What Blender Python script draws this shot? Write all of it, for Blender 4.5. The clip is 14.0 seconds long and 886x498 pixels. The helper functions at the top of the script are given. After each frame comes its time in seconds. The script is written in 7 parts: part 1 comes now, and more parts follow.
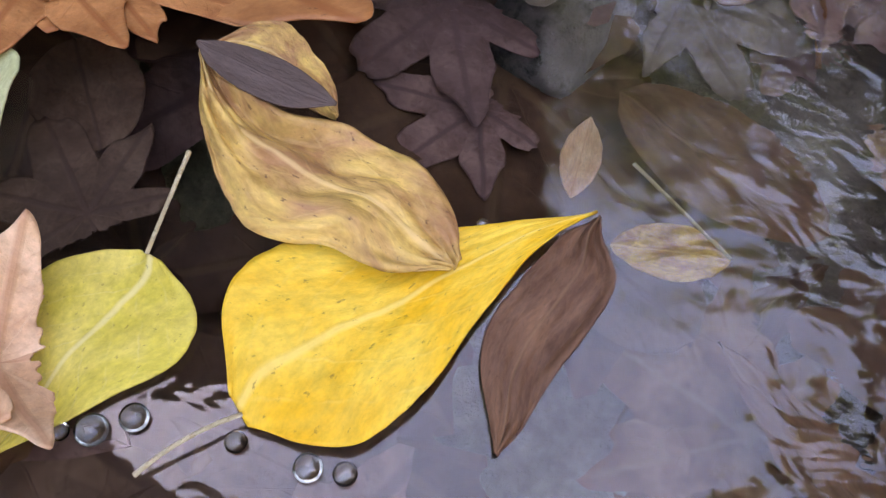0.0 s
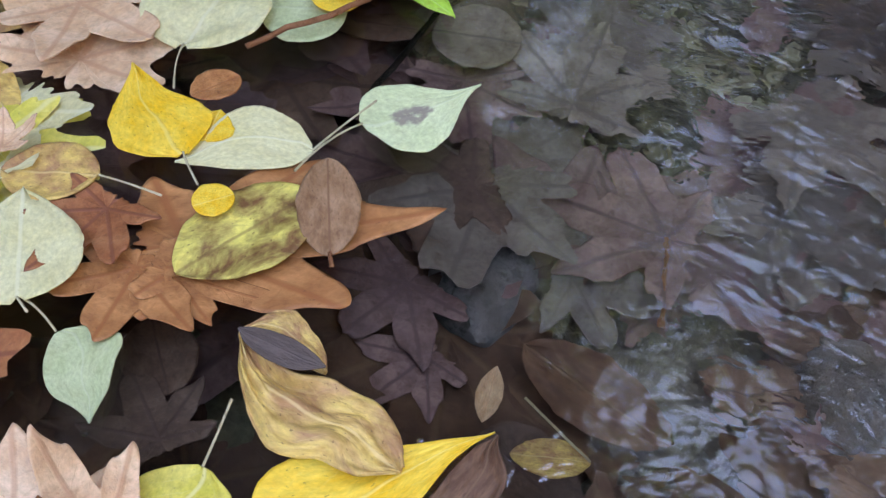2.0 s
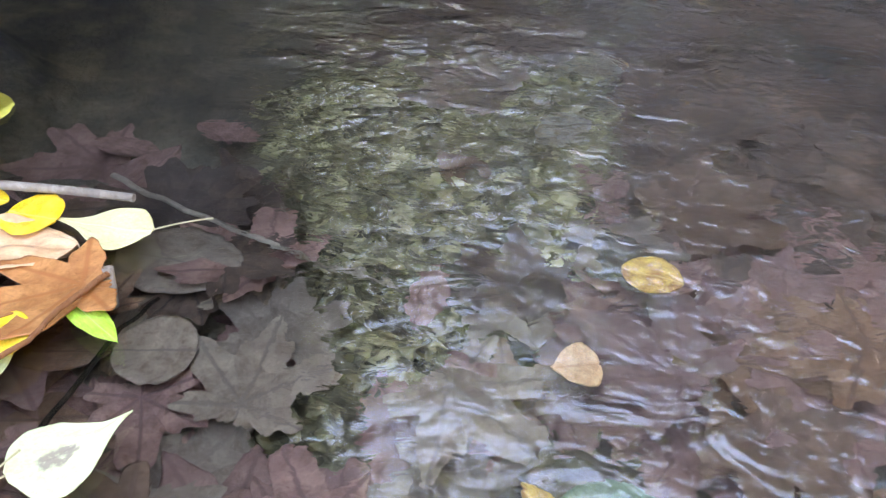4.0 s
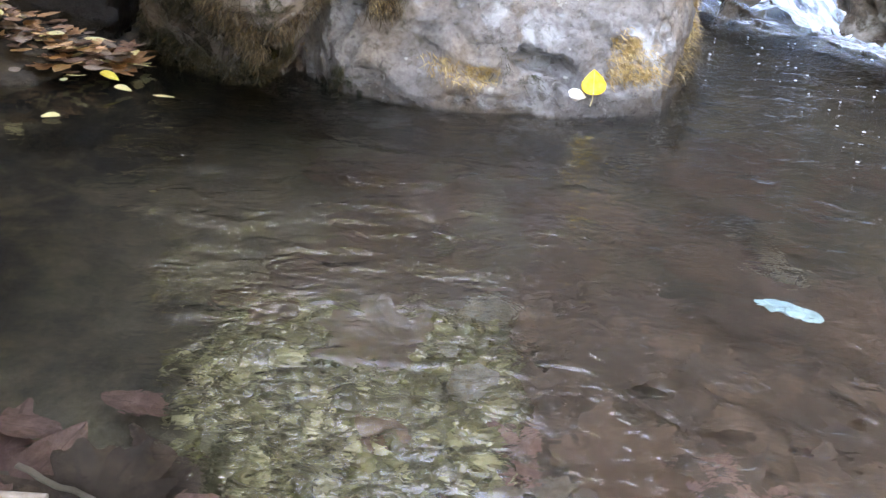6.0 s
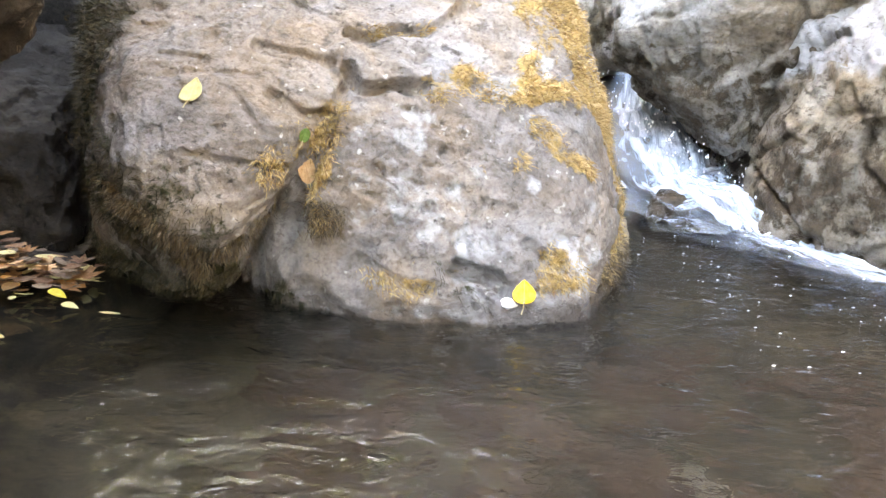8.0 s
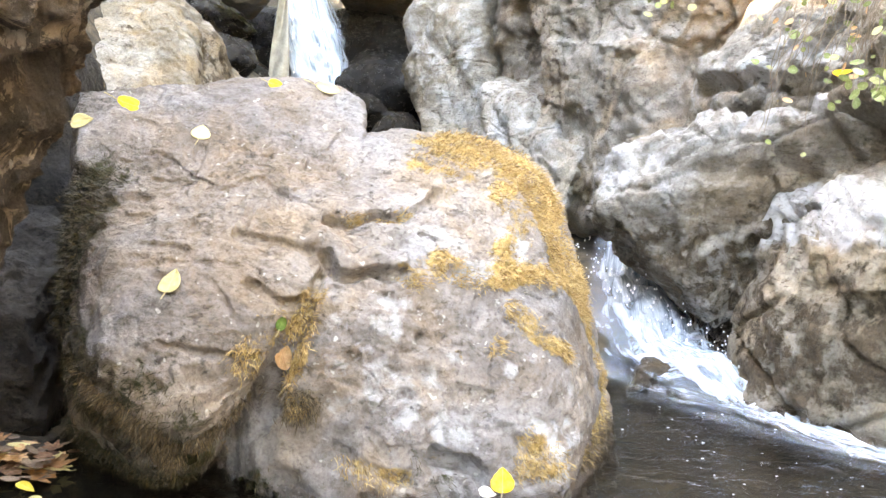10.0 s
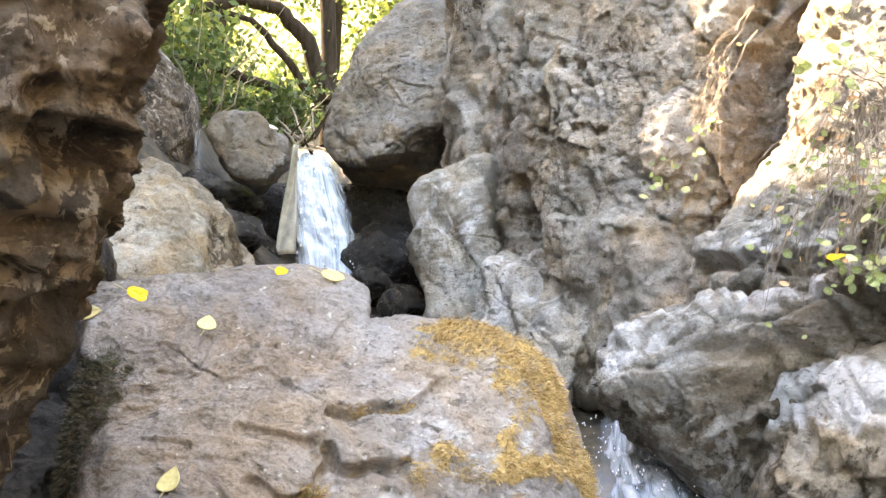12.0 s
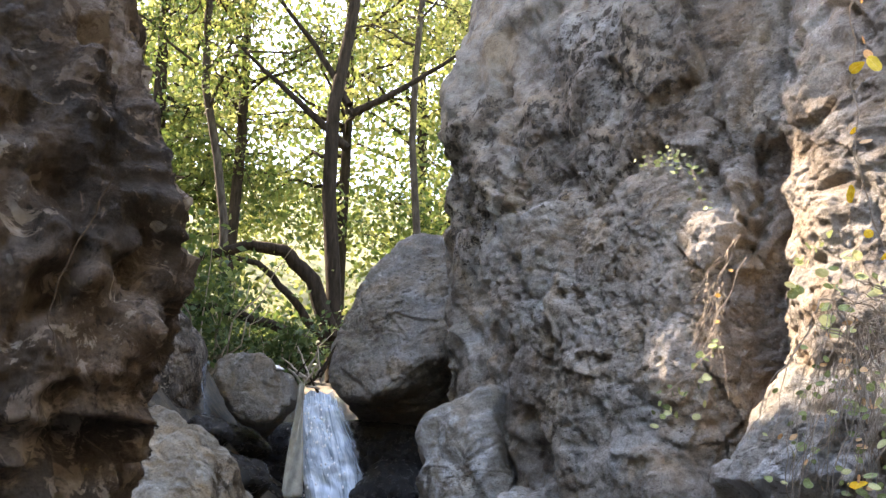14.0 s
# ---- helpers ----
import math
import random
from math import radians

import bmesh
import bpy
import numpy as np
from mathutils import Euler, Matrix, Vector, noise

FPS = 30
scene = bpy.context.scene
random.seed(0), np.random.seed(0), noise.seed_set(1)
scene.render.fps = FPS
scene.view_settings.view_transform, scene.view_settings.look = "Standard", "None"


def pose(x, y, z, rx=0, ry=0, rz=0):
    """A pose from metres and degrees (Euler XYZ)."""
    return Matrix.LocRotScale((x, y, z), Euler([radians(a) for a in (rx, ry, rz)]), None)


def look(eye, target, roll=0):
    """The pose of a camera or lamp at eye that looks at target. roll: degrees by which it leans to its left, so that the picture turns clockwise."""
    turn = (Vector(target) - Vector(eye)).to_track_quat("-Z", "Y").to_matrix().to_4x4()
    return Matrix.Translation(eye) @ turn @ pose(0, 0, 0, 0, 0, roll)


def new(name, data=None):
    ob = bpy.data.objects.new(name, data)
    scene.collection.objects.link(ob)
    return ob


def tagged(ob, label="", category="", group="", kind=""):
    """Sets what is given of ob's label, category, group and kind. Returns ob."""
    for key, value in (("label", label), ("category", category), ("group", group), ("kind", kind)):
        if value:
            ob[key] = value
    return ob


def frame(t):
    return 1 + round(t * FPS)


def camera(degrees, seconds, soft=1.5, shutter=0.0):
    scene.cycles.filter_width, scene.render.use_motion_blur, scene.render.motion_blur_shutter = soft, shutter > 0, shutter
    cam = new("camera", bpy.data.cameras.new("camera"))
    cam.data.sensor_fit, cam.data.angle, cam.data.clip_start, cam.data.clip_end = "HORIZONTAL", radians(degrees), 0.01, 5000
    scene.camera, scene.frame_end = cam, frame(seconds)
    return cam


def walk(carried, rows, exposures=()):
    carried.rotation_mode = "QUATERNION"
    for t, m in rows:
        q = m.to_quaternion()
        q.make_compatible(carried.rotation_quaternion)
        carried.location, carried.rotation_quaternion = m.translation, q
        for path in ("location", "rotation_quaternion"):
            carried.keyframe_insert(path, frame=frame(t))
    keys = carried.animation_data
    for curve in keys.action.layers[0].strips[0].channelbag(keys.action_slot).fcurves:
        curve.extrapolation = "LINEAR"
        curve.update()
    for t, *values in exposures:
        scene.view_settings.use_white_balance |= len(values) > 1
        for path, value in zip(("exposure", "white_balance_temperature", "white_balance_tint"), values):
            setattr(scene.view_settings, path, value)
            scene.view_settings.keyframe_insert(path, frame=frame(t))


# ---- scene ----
# camera and walk
cam = camera(54.0, 14.0, soft=1.4)
EXPO = [(0.0, 4.08, 8600, 34), (0.5, 4.1, 7500, 30), (1.5, 4.05, 7300, 25), (2.5, 4.33, 7600, 21), (3.5, 5.08, 7900, 19), (6.0, 5.45, 9700, 19), (7.5, 5.6, 10900, 18), (9.0, 5.73, 11800, 18), (11.5, 5.58, 11900, 18), (12.0, 5.2, 11200, 18), (12.5, 4.8, 10700, 18), (13.0, 4.55, 10000, 18), (13.5, 4.0, 9300, 19), (14.0, 3.9, 8700, 20)]
PATH = [
    (0, look((-0.156, -0.008, 0.193), (-0.400, 0.896, -1.574), 8.11)),
    (0.5, look((-0.175, -0.031, 0.208), (-0.426, 1.042, -1.460), 8.90)),
    (1, look((-0.177, -0.052, 0.239), (-0.445, 1.100, -1.374), 9.51)),
    (1.5, look((-0.158, -0.056, 0.274), (-0.510, 1.123, -1.302), 6.30)),
    (2, look((-0.124, -0.053, 0.308), (-0.521, 1.184, -1.213), 4.73)),
    (2.5, look((-0.068, -0.032, 0.330), (-0.536, 1.296, -1.090), 0.46)),
    (3, look((-0.025, -0.006, 0.339), (-0.473, 1.400, -1.012), -0.76)),
    (3.5, look((0.009, 0.003, 0.364), (-0.376, 1.486, -0.921), -0.41)),
    (3.7, look((0.020, 0.008, 0.377), (-0.339, 1.515, -0.888), -0.29)),
    (5.8, look((-0.040, 0.032, 0.452), (-0.091, 1.795, -0.492), 3.22)),
    (6, look((-0.032, 0.034, 0.472), (-0.077, 1.817, -0.433), 2.97)),
    (6.5, look((-0.027, 0.013, 0.509), (-0.047, 1.847, -0.288), 3.22)),
    (7, look((-0.012, 0.013, 0.530), (-0.018, 1.882, -0.182), 3.29)),
    (7.5, look((0.000, 0.007, 0.545), (0.000, 1.907, -0.079), 3.05)),
    (8, look((0.011, 0.010, 0.557), (0.029, 1.936, 0.018), 2.51)),
    (8.5, look((0.022, 0.012, 0.580), (0.054, 1.959, 0.122), 2.45)),
    (9, look((0.031, 0.017, 0.605), (0.062, 1.980, 0.225), 2.18)),
    (9.2, look((0.039, 0.017, 0.613), (0.057, 1.987, 0.267), 2.08)),
    (11.3, look((0.049, 0.012, 0.681), (0.054, 2.012, 0.668), 1.94)),
    (11.5, look((0.049, 0.008, 0.687), (0.050, 2.008, 0.715), 1.88)),
    (12, look((0.050, 0.003, 0.698), (0.039, 1.997, 0.845), 1.53)),
    (12.5, look((0.048, -0.004, 0.710), (0.022, 1.980, 0.963), 0.63)),
    (13, look((0.049, -0.009, 0.722), (0.014, 1.957, 1.084), -0.49)),
    (13.5, look((0.050, -0.019, 0.732), (0.021, 1.914, 1.245), -1.00)),
    (14, look((0.051, -0.025, 0.736), (0.027, 1.866, 1.387), -1.15)),
]
walk(cam, PATH, exposures=EXPO)

# ---- sky and sun ----
SUN_EL, SUN_AZ = 47.0, -62.0          # degrees; azimuth from +y towards +x
sun_dir = Vector((math.sin(radians(SUN_AZ)) * math.cos(radians(SUN_EL)),
                  math.cos(radians(SUN_AZ)) * math.cos(radians(SUN_EL)), math.sin(radians(SUN_EL))))
world = bpy.data.worlds.new("sky")
scene.world = world
world.use_nodes = True
wn, wl = world.node_tree.nodes, world.node_tree.links
sky = wn.new("ShaderNodeTexSky")
sky.sky_type, sky.sun_disc = "NISHITA", False
sky.sun_elevation, sky.sun_rotation = radians(SUN_EL), radians(SUN_AZ)
sky.air_density, sky.dust_density = 1.0, 0.7
wl.new(sky.outputs[0], wn["Background"].inputs[0])
wn["Background"].inputs[1].default_value = 0.15
sun = new("sun", bpy.data.lights.new("sun", "SUN"))
sun.data.energy, sun.data.angle, sun.data.color = 2.0, radians(0.8), (1.0, 0.96, 0.90)
sun.matrix_world = look(sun_dir * 30, (0, 0, 0))

# ---- numeric noise on arrays ----
def _hash(ix, iy, iz, s):
    h = (ix.astype(np.uint32) * np.uint32(374761393) + iy.astype(np.uint32) * np.uint32(668265263)
         + iz.astype(np.uint32) * np.uint32(2246822519) + np.uint32(s * 3266489 + 97))
    h = (h ^ (h >> np.uint32(13))) * np.uint32(1274126177)
    h = h ^ (h >> np.uint32(16))
    return (h & np.uint32(0xFFFFFF)).astype(np.float64) / 0xFFFFFF


def vnoise(p, s=0):
    """Smooth value noise, -1 to 1."""
    i = np.floor(p).astype(np.int64)
    f = p - i
    f = f * f * f * (f * (f * 6 - 15) + 10)
    out = 0
    for dx in (0, 1):
        wx = f[:, 0] if dx else 1 - f[:, 0]
        for dy in (0, 1):
            wy = f[:, 1] if dy else 1 - f[:, 1]
            for dz in (0, 1):
                wz = f[:, 2] if dz else 1 - f[:, 2]
                out = out + wx * wy * wz * _hash(i[:, 0] + dx, i[:, 1] + dy, i[:, 2] + dz, s)
    return out * 2 - 1


def fbm(p, octaves=4, s=0, gain=0.5):
    total, a, norm = 0, 1.0, 0
    for k in range(octaves):
        total = total + a * vnoise(p * (2.03 ** k) + 17.3 * k, s + k)
        norm += a
        a *= gain
    return total / norm


def ridged(p, octaves=4, s=0):
    total, a, norm = 0, 1.0, 0
    for k in range(octaves):
        total = total + a * (1 - 2 * np.abs(vnoise(p * (2.03 ** k) + 9.1 * k, s + k)))
        norm += a
        a *= 0.5
    return total / norm


def cells(p, s=0):
    """Distances to the nearest and second nearest scattered point."""
    i = np.floor(p).astype(np.int64)
    d1 = np.full(len(p), 9.0)
    d2 = np.full(len(p), 9.0)
    for dx in (-1, 0, 1):
        for dy in (-1, 0, 1):
            for dz in (-1, 0, 1):
                j = i + np.array((dx, dy, dz))
                q = np.stack([j[:, k] + _hash(j[:, 0], j[:, 1], j[:, 2], s + 11 * k + 1) for k in range(3)], 1)
                d = np.sqrt(((q - p) ** 2).sum(1))
                d2 = np.where(d < d1, d1, np.minimum(d2, d))
                d1 = np.minimum(d1, d)
    return d1, d2


def cell_key(p, s=0):
    """A value of its own for each scattered cell."""
    i = np.floor(p).astype(np.int64)
    best, key = np.full(len(p), 9.0), np.zeros(len(p))
    for dx in (-1, 0, 1):
        for dy in (-1, 0, 1):
            for dz in (-1, 0, 1):
                j = i + np.array((dx, dy, dz))
                q = np.stack([j[:, k] + _hash(j[:, 0], j[:, 1], j[:, 2], s + 11 * k + 1) for k in range(3)], 1)
                d = ((q - p) ** 2).sum(1)
                key = np.where(d < best, _hash(j[:, 0], j[:, 1], j[:, 2], s + 77), key)
                best = np.minimum(best, d)
    return key


def smooth(x, a, b):
    t = np.clip((x - a) / (b - a), 0, 1)
    return t * t * (3 - 2 * t)


# ---- meshes ----
def mesh_from(name, verts, faces, mat=None, soft=True):
    me = bpy.data.meshes.new(name)
    me.from_pydata([tuple(v) for v in verts], [], [tuple(f) for f in faces])
    if mat:
        me.materials.append(mat)
    if soft:
        me.polygons.foreach_set("use_smooth", np.ones(len(me.polygons), dtype=bool))
    me.update()
    return me


def quick_mesh(name, verts, faces, mat=None, soft=True):
    """Like mesh_from for arrays whose faces all have the same number of corners."""
    me = bpy.data.meshes.new(name)
    v, f = np.asarray(verts, dtype=np.float32), np.asarray(faces, dtype=np.int32)
    n, k = f.shape
    me.vertices.add(len(v))
    me.vertices.foreach_set("co", v.ravel())
    me.loops.add(n * k)
    me.loops.foreach_set("vertex_index", f.ravel())
    me.polygons.add(n)
    me.polygons.foreach_set("loop_start", np.arange(0, n * k, k, dtype=np.int32))
    me.polygons.foreach_set("loop_total", np.full(n, k, dtype=np.int32))
    if soft:
        me.polygons.foreach_set("use_smooth", np.ones(n, dtype=bool))
    if mat:
        me.materials.append(mat)
    me.update(calc_edges=True)
    me.validate()
    return me


def part(name, me, parent, label=""):
    ob = new(name, me)
    ob.parent = parent
    return tagged(ob, label)


def holder(name, place, label, category, group=""):
    ob = new(name)
    ob.empty_display_size = 0.05
    ob.location = place
    return tagged(ob, label, category, group)


def attribute(me, name, values):
    a = me.attributes.new(name, "FLOAT", "POINT")
    a.data.foreach_set("value", np.asarray(values, dtype=np.float32))


def tube(points, radii, sides=8):
    """Vertices and four-cornered faces of a tapering tube along points."""
    pts = [Vector(p) for p in points]
    verts, faces = [], []
    ref = Vector((0.31, 0.2, 0.93))
    for i, p in enumerate(pts):
        d = (pts[min(i + 1, len(pts) - 1)] - pts[max(i - 1, 0)]).normalized()
        a = d.cross(ref)
        if a.length < 1e-3:
            a = d.cross(Vector((1, 0, 0)))
        a.normalize()
        b = d.cross(a)
        for k in range(sides):
            w = 2 * math.pi * k / sides
            verts.append(tuple(p + (a * math.cos(w) + b * math.sin(w)) * radii[i]))
    for i in range(len(pts) - 1):
        for k in range(sides):
            k2 = (k + 1) % sides
            faces.append((i * sides + k, i * sides + k2, (i + 1) * sides + k2, (i + 1) * sides + k))
    return verts, faces


def join(shapes):
    verts, faces = [], []
    for v, f in shapes:
        n = len(verts)
        verts.extend(v)
        faces.extend(tuple(i + n for i in q) for q in f)
    return verts, faces


def wander(a, b, n, wobble, rng, sag=0.0):
    """A crooked line from a to b."""
    a, b = Vector(a), Vector(b)
    out = []
    off = Vector((rng.uniform(0, 50), rng.uniform(0, 50), rng.uniform(0, 50)))
    for i in range(n + 1):
        t = i / n
        e = math.sin(math.pi * t)
        nv = noise.noise_vector(off + Vector((t * 3.1, 0, 0)))
        out.append(a.lerp(b, t) + nv * wobble * e + Vector((0, 0, sag * e)))
    return out

# ---- materials ----
class Nodes:
    def __init__(self, name):
        self.mat = bpy.data.materials.new(name)
        self.mat.use_nodes = True
        self.t = self.mat.node_tree
        self.bsdf = self.t.nodes["Principled BSDF"]
        self.out = self.t.nodes["Material Output"]

    def add(self, kind, **settings):
        n = self.t.nodes.new(kind)
        for k, v in settings.items():
            if k == "blend_type":
                n.blend_type = v
            elif k == "operation":
                n.operation = v
            elif k == "data_type":
                n.data_type = v
            elif k == "attribute_name":
                n.attribute_name = v
            elif k == "feature":
                n.feature = v
            elif k == "invert":
                n.invert = v
        return n

    def link(self, a, b):
        self.t.links.new(a, b)

    def coords(self, which="Object", scale=(1, 1, 1), turn=(0, 0, 0)):
        c = self.add("ShaderNodeTexCoord")
        m = self.add("ShaderNodeMapping")
        m.inputs["Scale"].default_value = scale
        m.inputs["Rotation"].default_value = turn
        self.link(c.outputs[which], m.inputs[0])
        return m.outputs[0]

    def noise(self, vec, scale, detail=6.0, rough=0.6, warp=0.0):
        n = self.add("ShaderNodeTexNoise")
        n.inputs["Scale"].default_value = scale
        n.inputs["Detail"].default_value = detail
        n.inputs["Roughness"].default_value = rough
        n.inputs["Distortion"].default_value = warp
        self.link(vec, n.inputs["Vector"])
        return n.outputs["Fac"]

    def ramp(self, fac, stops):
        r = self.add("ShaderNodeValToRGB")
        e = r.color_ramp.elements
        while len(e) < len(stops):
            e.new(0.5)
        for k, (p, c) in enumerate(stops):
            e[k].position = p
            e[k].color = (*c, 1) if len(c) == 3 else c
        self.link(fac, r.inputs[0])
        return r.outputs[0]

    def level(self, fac, a, b):
        if a > b:
            return self.ramp(fac, [(b, (1, 1, 1)), (a, (0, 0, 0))])
        return self.ramp(fac, [(a, (0, 0, 0)), (b, (1, 1, 1))])

    def mix(self, fac, a, b, how="MIX"):
        m = self.add("ShaderNodeMix", data_type="RGBA", blend_type=how)
        for sock, v in ((m.inputs[0], fac), (m.inputs[6], a), (m.inputs[7], b)):
            if isinstance(v, (int, float)):
                sock.default_value = v
            elif isinstance(v, tuple):
                sock.default_value = (*v, 1)
            else:
                self.link(v, sock)
        return m.outputs[2]

    def math(self, op, a, b=0.0):
        m = self.add("ShaderNodeMath", operation=op)
        for sock, v in ((m.inputs[0], a), (m.inputs[1], b)):
            if isinstance(v, (int, float)):
                sock.default_value = v
            else:
                self.link(v, sock)
        return m.outputs[0]

    def attr(self, name):
        return self.add("ShaderNodeAttribute", attribute_name=name).outputs["Fac"]

    def bump(self, height, strength, distance, under=None):
        b = self.add("ShaderNodeBump")
        b.inputs["Strength"].default_value = strength
        b.inputs["Distance"].default_value = distance
        self.link(height, b.inputs["Height"])
        if under:
            self.link(under, b.inputs["Normal"])
        return b.outputs[0]

    def set(self, **kw):
        names = {"color": "Base Color", "rough": "Roughness", "metal": "Metallic", "normal": "Normal",
                 "spec": "Specular IOR Level", "alpha": "Alpha", "sub": "Subsurface Weight"}
        for k, v in kw.items():
            s = self.bsdf.inputs[names[k]]
            if isinstance(v, (int, float)):
                s.default_value = v
            elif isinstance(v, tuple):
                s.default_value = (*v, 1)
            else:
                self.link(v, s)
        return self.mat


def rock_material(name, dark, mid, light, moss=(0.50, 0.335, 0.135), green=(0.05, 0.055, 0.02), spots=0.5, fine=1.0, stain=(0.2, 0.15, 0.09), strata=1.0, warm=(1.10, 0.97, 0.82), cool=(0.93, 1.0, 1.08), zoom=1.0, cracks=0.25, crust=0.0, chip=1.0):
    """Weathered stone: broad tone, warm and cool patches, stains, pits, hairline cracks, lichen flecks; moss, green, wet and pale by attribute."""
    n = Nodes(name)
    o = n.coords(scale=(zoom, zoom, zoom))
    tilted = n.coords(scale=(zoom, zoom, zoom * (1 + 2.2 * strata)), turn=(0.5, 0.35, 0.2))
    base = n.ramp(n.noise(o, 2.2, 7, 0.58, 0.5), [(0.34, dark), (0.48, mid), (0.66, light)])
    base = n.mix(n.math("MULTIPLY", n.level(n.noise(tilted, 6.0, 6, 0.6, 0.3), 0.48, 0.66), 0.55), base, light)
    base = n.mix(n.math("MULTIPLY", n.level(n.noise(o, 1.5, 5, 0.6, 0.6), 0.5, 0.66), 0.55), base, stain)
    tint = n.ramp(n.noise(o, 3.7, 5, 0.6, 0.8), [(0.36, warm), (0.5, (1.0, 1.0, 1.0)), (0.64, cool)])
    base = n.mix(1.0, base, tint, "MULTIPLY")
    blotch = n.ramp(n.noise(o, 13, 6, 0.62, 0.5), [(0.36, (0.80, 0.78, 0.75)), (0.5, (1.0, 1.0, 1.0)), (0.64, (1.10, 1.10, 1.10))])
    base = n.mix(1.0, base, blotch, "MULTIPLY")
    grain = n.ramp(n.noise(o, 110, 4, 0.6), [(0.36, (0.80, 0.79, 0.78)), (0.52, (1.0, 1.0, 1.0)), (0.66, (1.10, 1.10, 1.10))])
    base = n.mix(1.0, base, grain, "MULTIPLY")
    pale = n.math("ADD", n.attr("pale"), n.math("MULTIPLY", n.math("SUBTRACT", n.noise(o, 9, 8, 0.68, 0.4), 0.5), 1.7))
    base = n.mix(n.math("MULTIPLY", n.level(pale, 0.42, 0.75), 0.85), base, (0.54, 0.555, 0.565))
    pocks = n.level(n.noise(o, 85, 3, 0.6, 0.3), 0.40, 0.33)
    base = n.mix(n.math("MULTIPLY", pocks, 0.55), base, n.mix(1.0, base, (0.42, 0.40, 0.37), "MULTIPLY"))
    chips = n.level(n.noise(o, 55, 4, 0.7, 0.6), 0.62, 0.70)
    base = n.mix(n.math("MULTIPLY", chips, 0.35), base, n.mix(1.0, base, (1.5, 1.5, 1.5), "MULTIPLY"))
    flat = n.coords(scale=(zoom, zoom, zoom * (1 + 1.6 * strata)), turn=(0.35, 0.2, 0.4))
    pits = n.level(n.noise(flat, 30, 4, 0.6, 0.3), 0.36, 0.42)
    flaky = n.math("MULTIPLY", n.math("SUBTRACT", 1.0, pits), n.level(n.noise(o, 2.1, 3, 0.5), 0.42, 0.60))
    base = n.mix(n.math("MULTIPLY", flaky, 0.7), base, tuple(c * 0.5 for c in dark))
    lines = n.add("ShaderNodeTexVoronoi", feature="DISTANCE_TO_EDGE")
    bend = n.add("ShaderNodeVectorMath", operation="ADD")
    wob = n.add("ShaderNodeTexNoise")
    wob.inputs["Scale"].default_value = 6.0
    wob.inputs["Detail"].default_value = 5.0
    n.link(o, wob.inputs["Vector"])
    n.link(o, bend.inputs[0])
    small = n.add("ShaderNodeVectorMath", operation="SCALE")
    small.inputs[3].default_value = 0.22
    n.link(wob.outputs["Color"], small.inputs[0])
    n.link(small.outputs[0], bend.inputs[1])
    n.link(bend.outputs[0], lines.inputs["Vector"])
    lines.inputs["Scale"].default_value = 4.5
    hair = n.math("MULTIPLY", n.level(lines.outputs["Distance"], 0.022, 0.006), n.level(n.noise(o, 3.0, 3, 0.5), 0.53, 0.60))
    base = n.mix(n.math("MULTIPLY", hair, cracks), base, tuple(c * 0.45 for c in dark))
    if crust:
        q = n.coords()
        scab = n.math("ADD", n.noise(q, 30, 7, 0.72, 1.0), n.math("MULTIPLY", n.math("SUBTRACT", n.noise(q, 6, 3, 0.5), 0.5), 0.5))
        scab = n.level(scab, 0.53, 0.57)
        base = n.mix(n.math("MULTIPLY", scab, crust), base, n.ramp(n.noise(q, 14, 4, 0.6), [(0.35, (0.17, 0.125, 0.095)), (0.5, (0.30, 0.245, 0.20)), (0.68, (0.55, 0.49, 0.42))]))
    if spots:
        flecks = n.level(n.noise(n.coords(scale=(1, 1, 1), turn=(1, 0.3, 0)), 48, 2, 0.5), 0.69, 0.72)
        base = n.mix(n.math("MULTIPLY", flecks, spots), base, (0.62, 0.6, 0.55))
    m = n.attr("moss")
    broken = n.math("ADD", n.math("MULTIPLY", m, 0.7), n.math("MULTIPLY", n.math("SUBTRACT", n.noise(o, 13, 9, 0.72), 0.5), 2.6))
    cover = n.level(broken, 0.38, 0.62)
    mossy = n.ramp(n.noise(o, 60, 6, 0.75, 0.6), [(0.34, tuple(c * 0.35 for c in moss)), (0.5, moss), (0.68, tuple(min(1, c * 1.45) for c in moss))])
    base = n.mix(cover, base, mossy)
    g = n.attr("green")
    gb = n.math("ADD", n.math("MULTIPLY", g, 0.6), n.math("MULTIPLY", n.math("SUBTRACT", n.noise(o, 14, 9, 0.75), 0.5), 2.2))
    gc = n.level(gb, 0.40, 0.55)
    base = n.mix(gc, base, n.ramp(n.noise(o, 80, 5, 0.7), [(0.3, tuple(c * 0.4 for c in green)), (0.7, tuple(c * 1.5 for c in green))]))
    # on the boulder, wet also darkens the left face in place of shade
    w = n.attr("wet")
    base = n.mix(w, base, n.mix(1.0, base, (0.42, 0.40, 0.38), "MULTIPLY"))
    rough = n.math("SUBTRACT", n.ramp(n.noise(o, 20, 4, 0.6), [(0.3, (0.66, 0.66, 0.66)), (0.7, (0.9, 0.9, 0.9))]), n.math("MULTIPLY", w, 0.55))
    b0 = n.bump(n.math("SUBTRACT", pits, hair), 0.8, 0.010 * fine)
    b0 = n.bump(pocks, 0.7, -0.006 * fine, b0)
    b1 = n.bump(n.noise(o, 18, 9, 0.70), 0.9, 0.026 * fine, b0)
    jitter = n.add("ShaderNodeTexNoise")
    jitter.inputs["Scale"].default_value = 22.0
    jitter.inputs["Detail"].default_value = 4.0
    n.link(flat, jitter.inputs["Vector"])
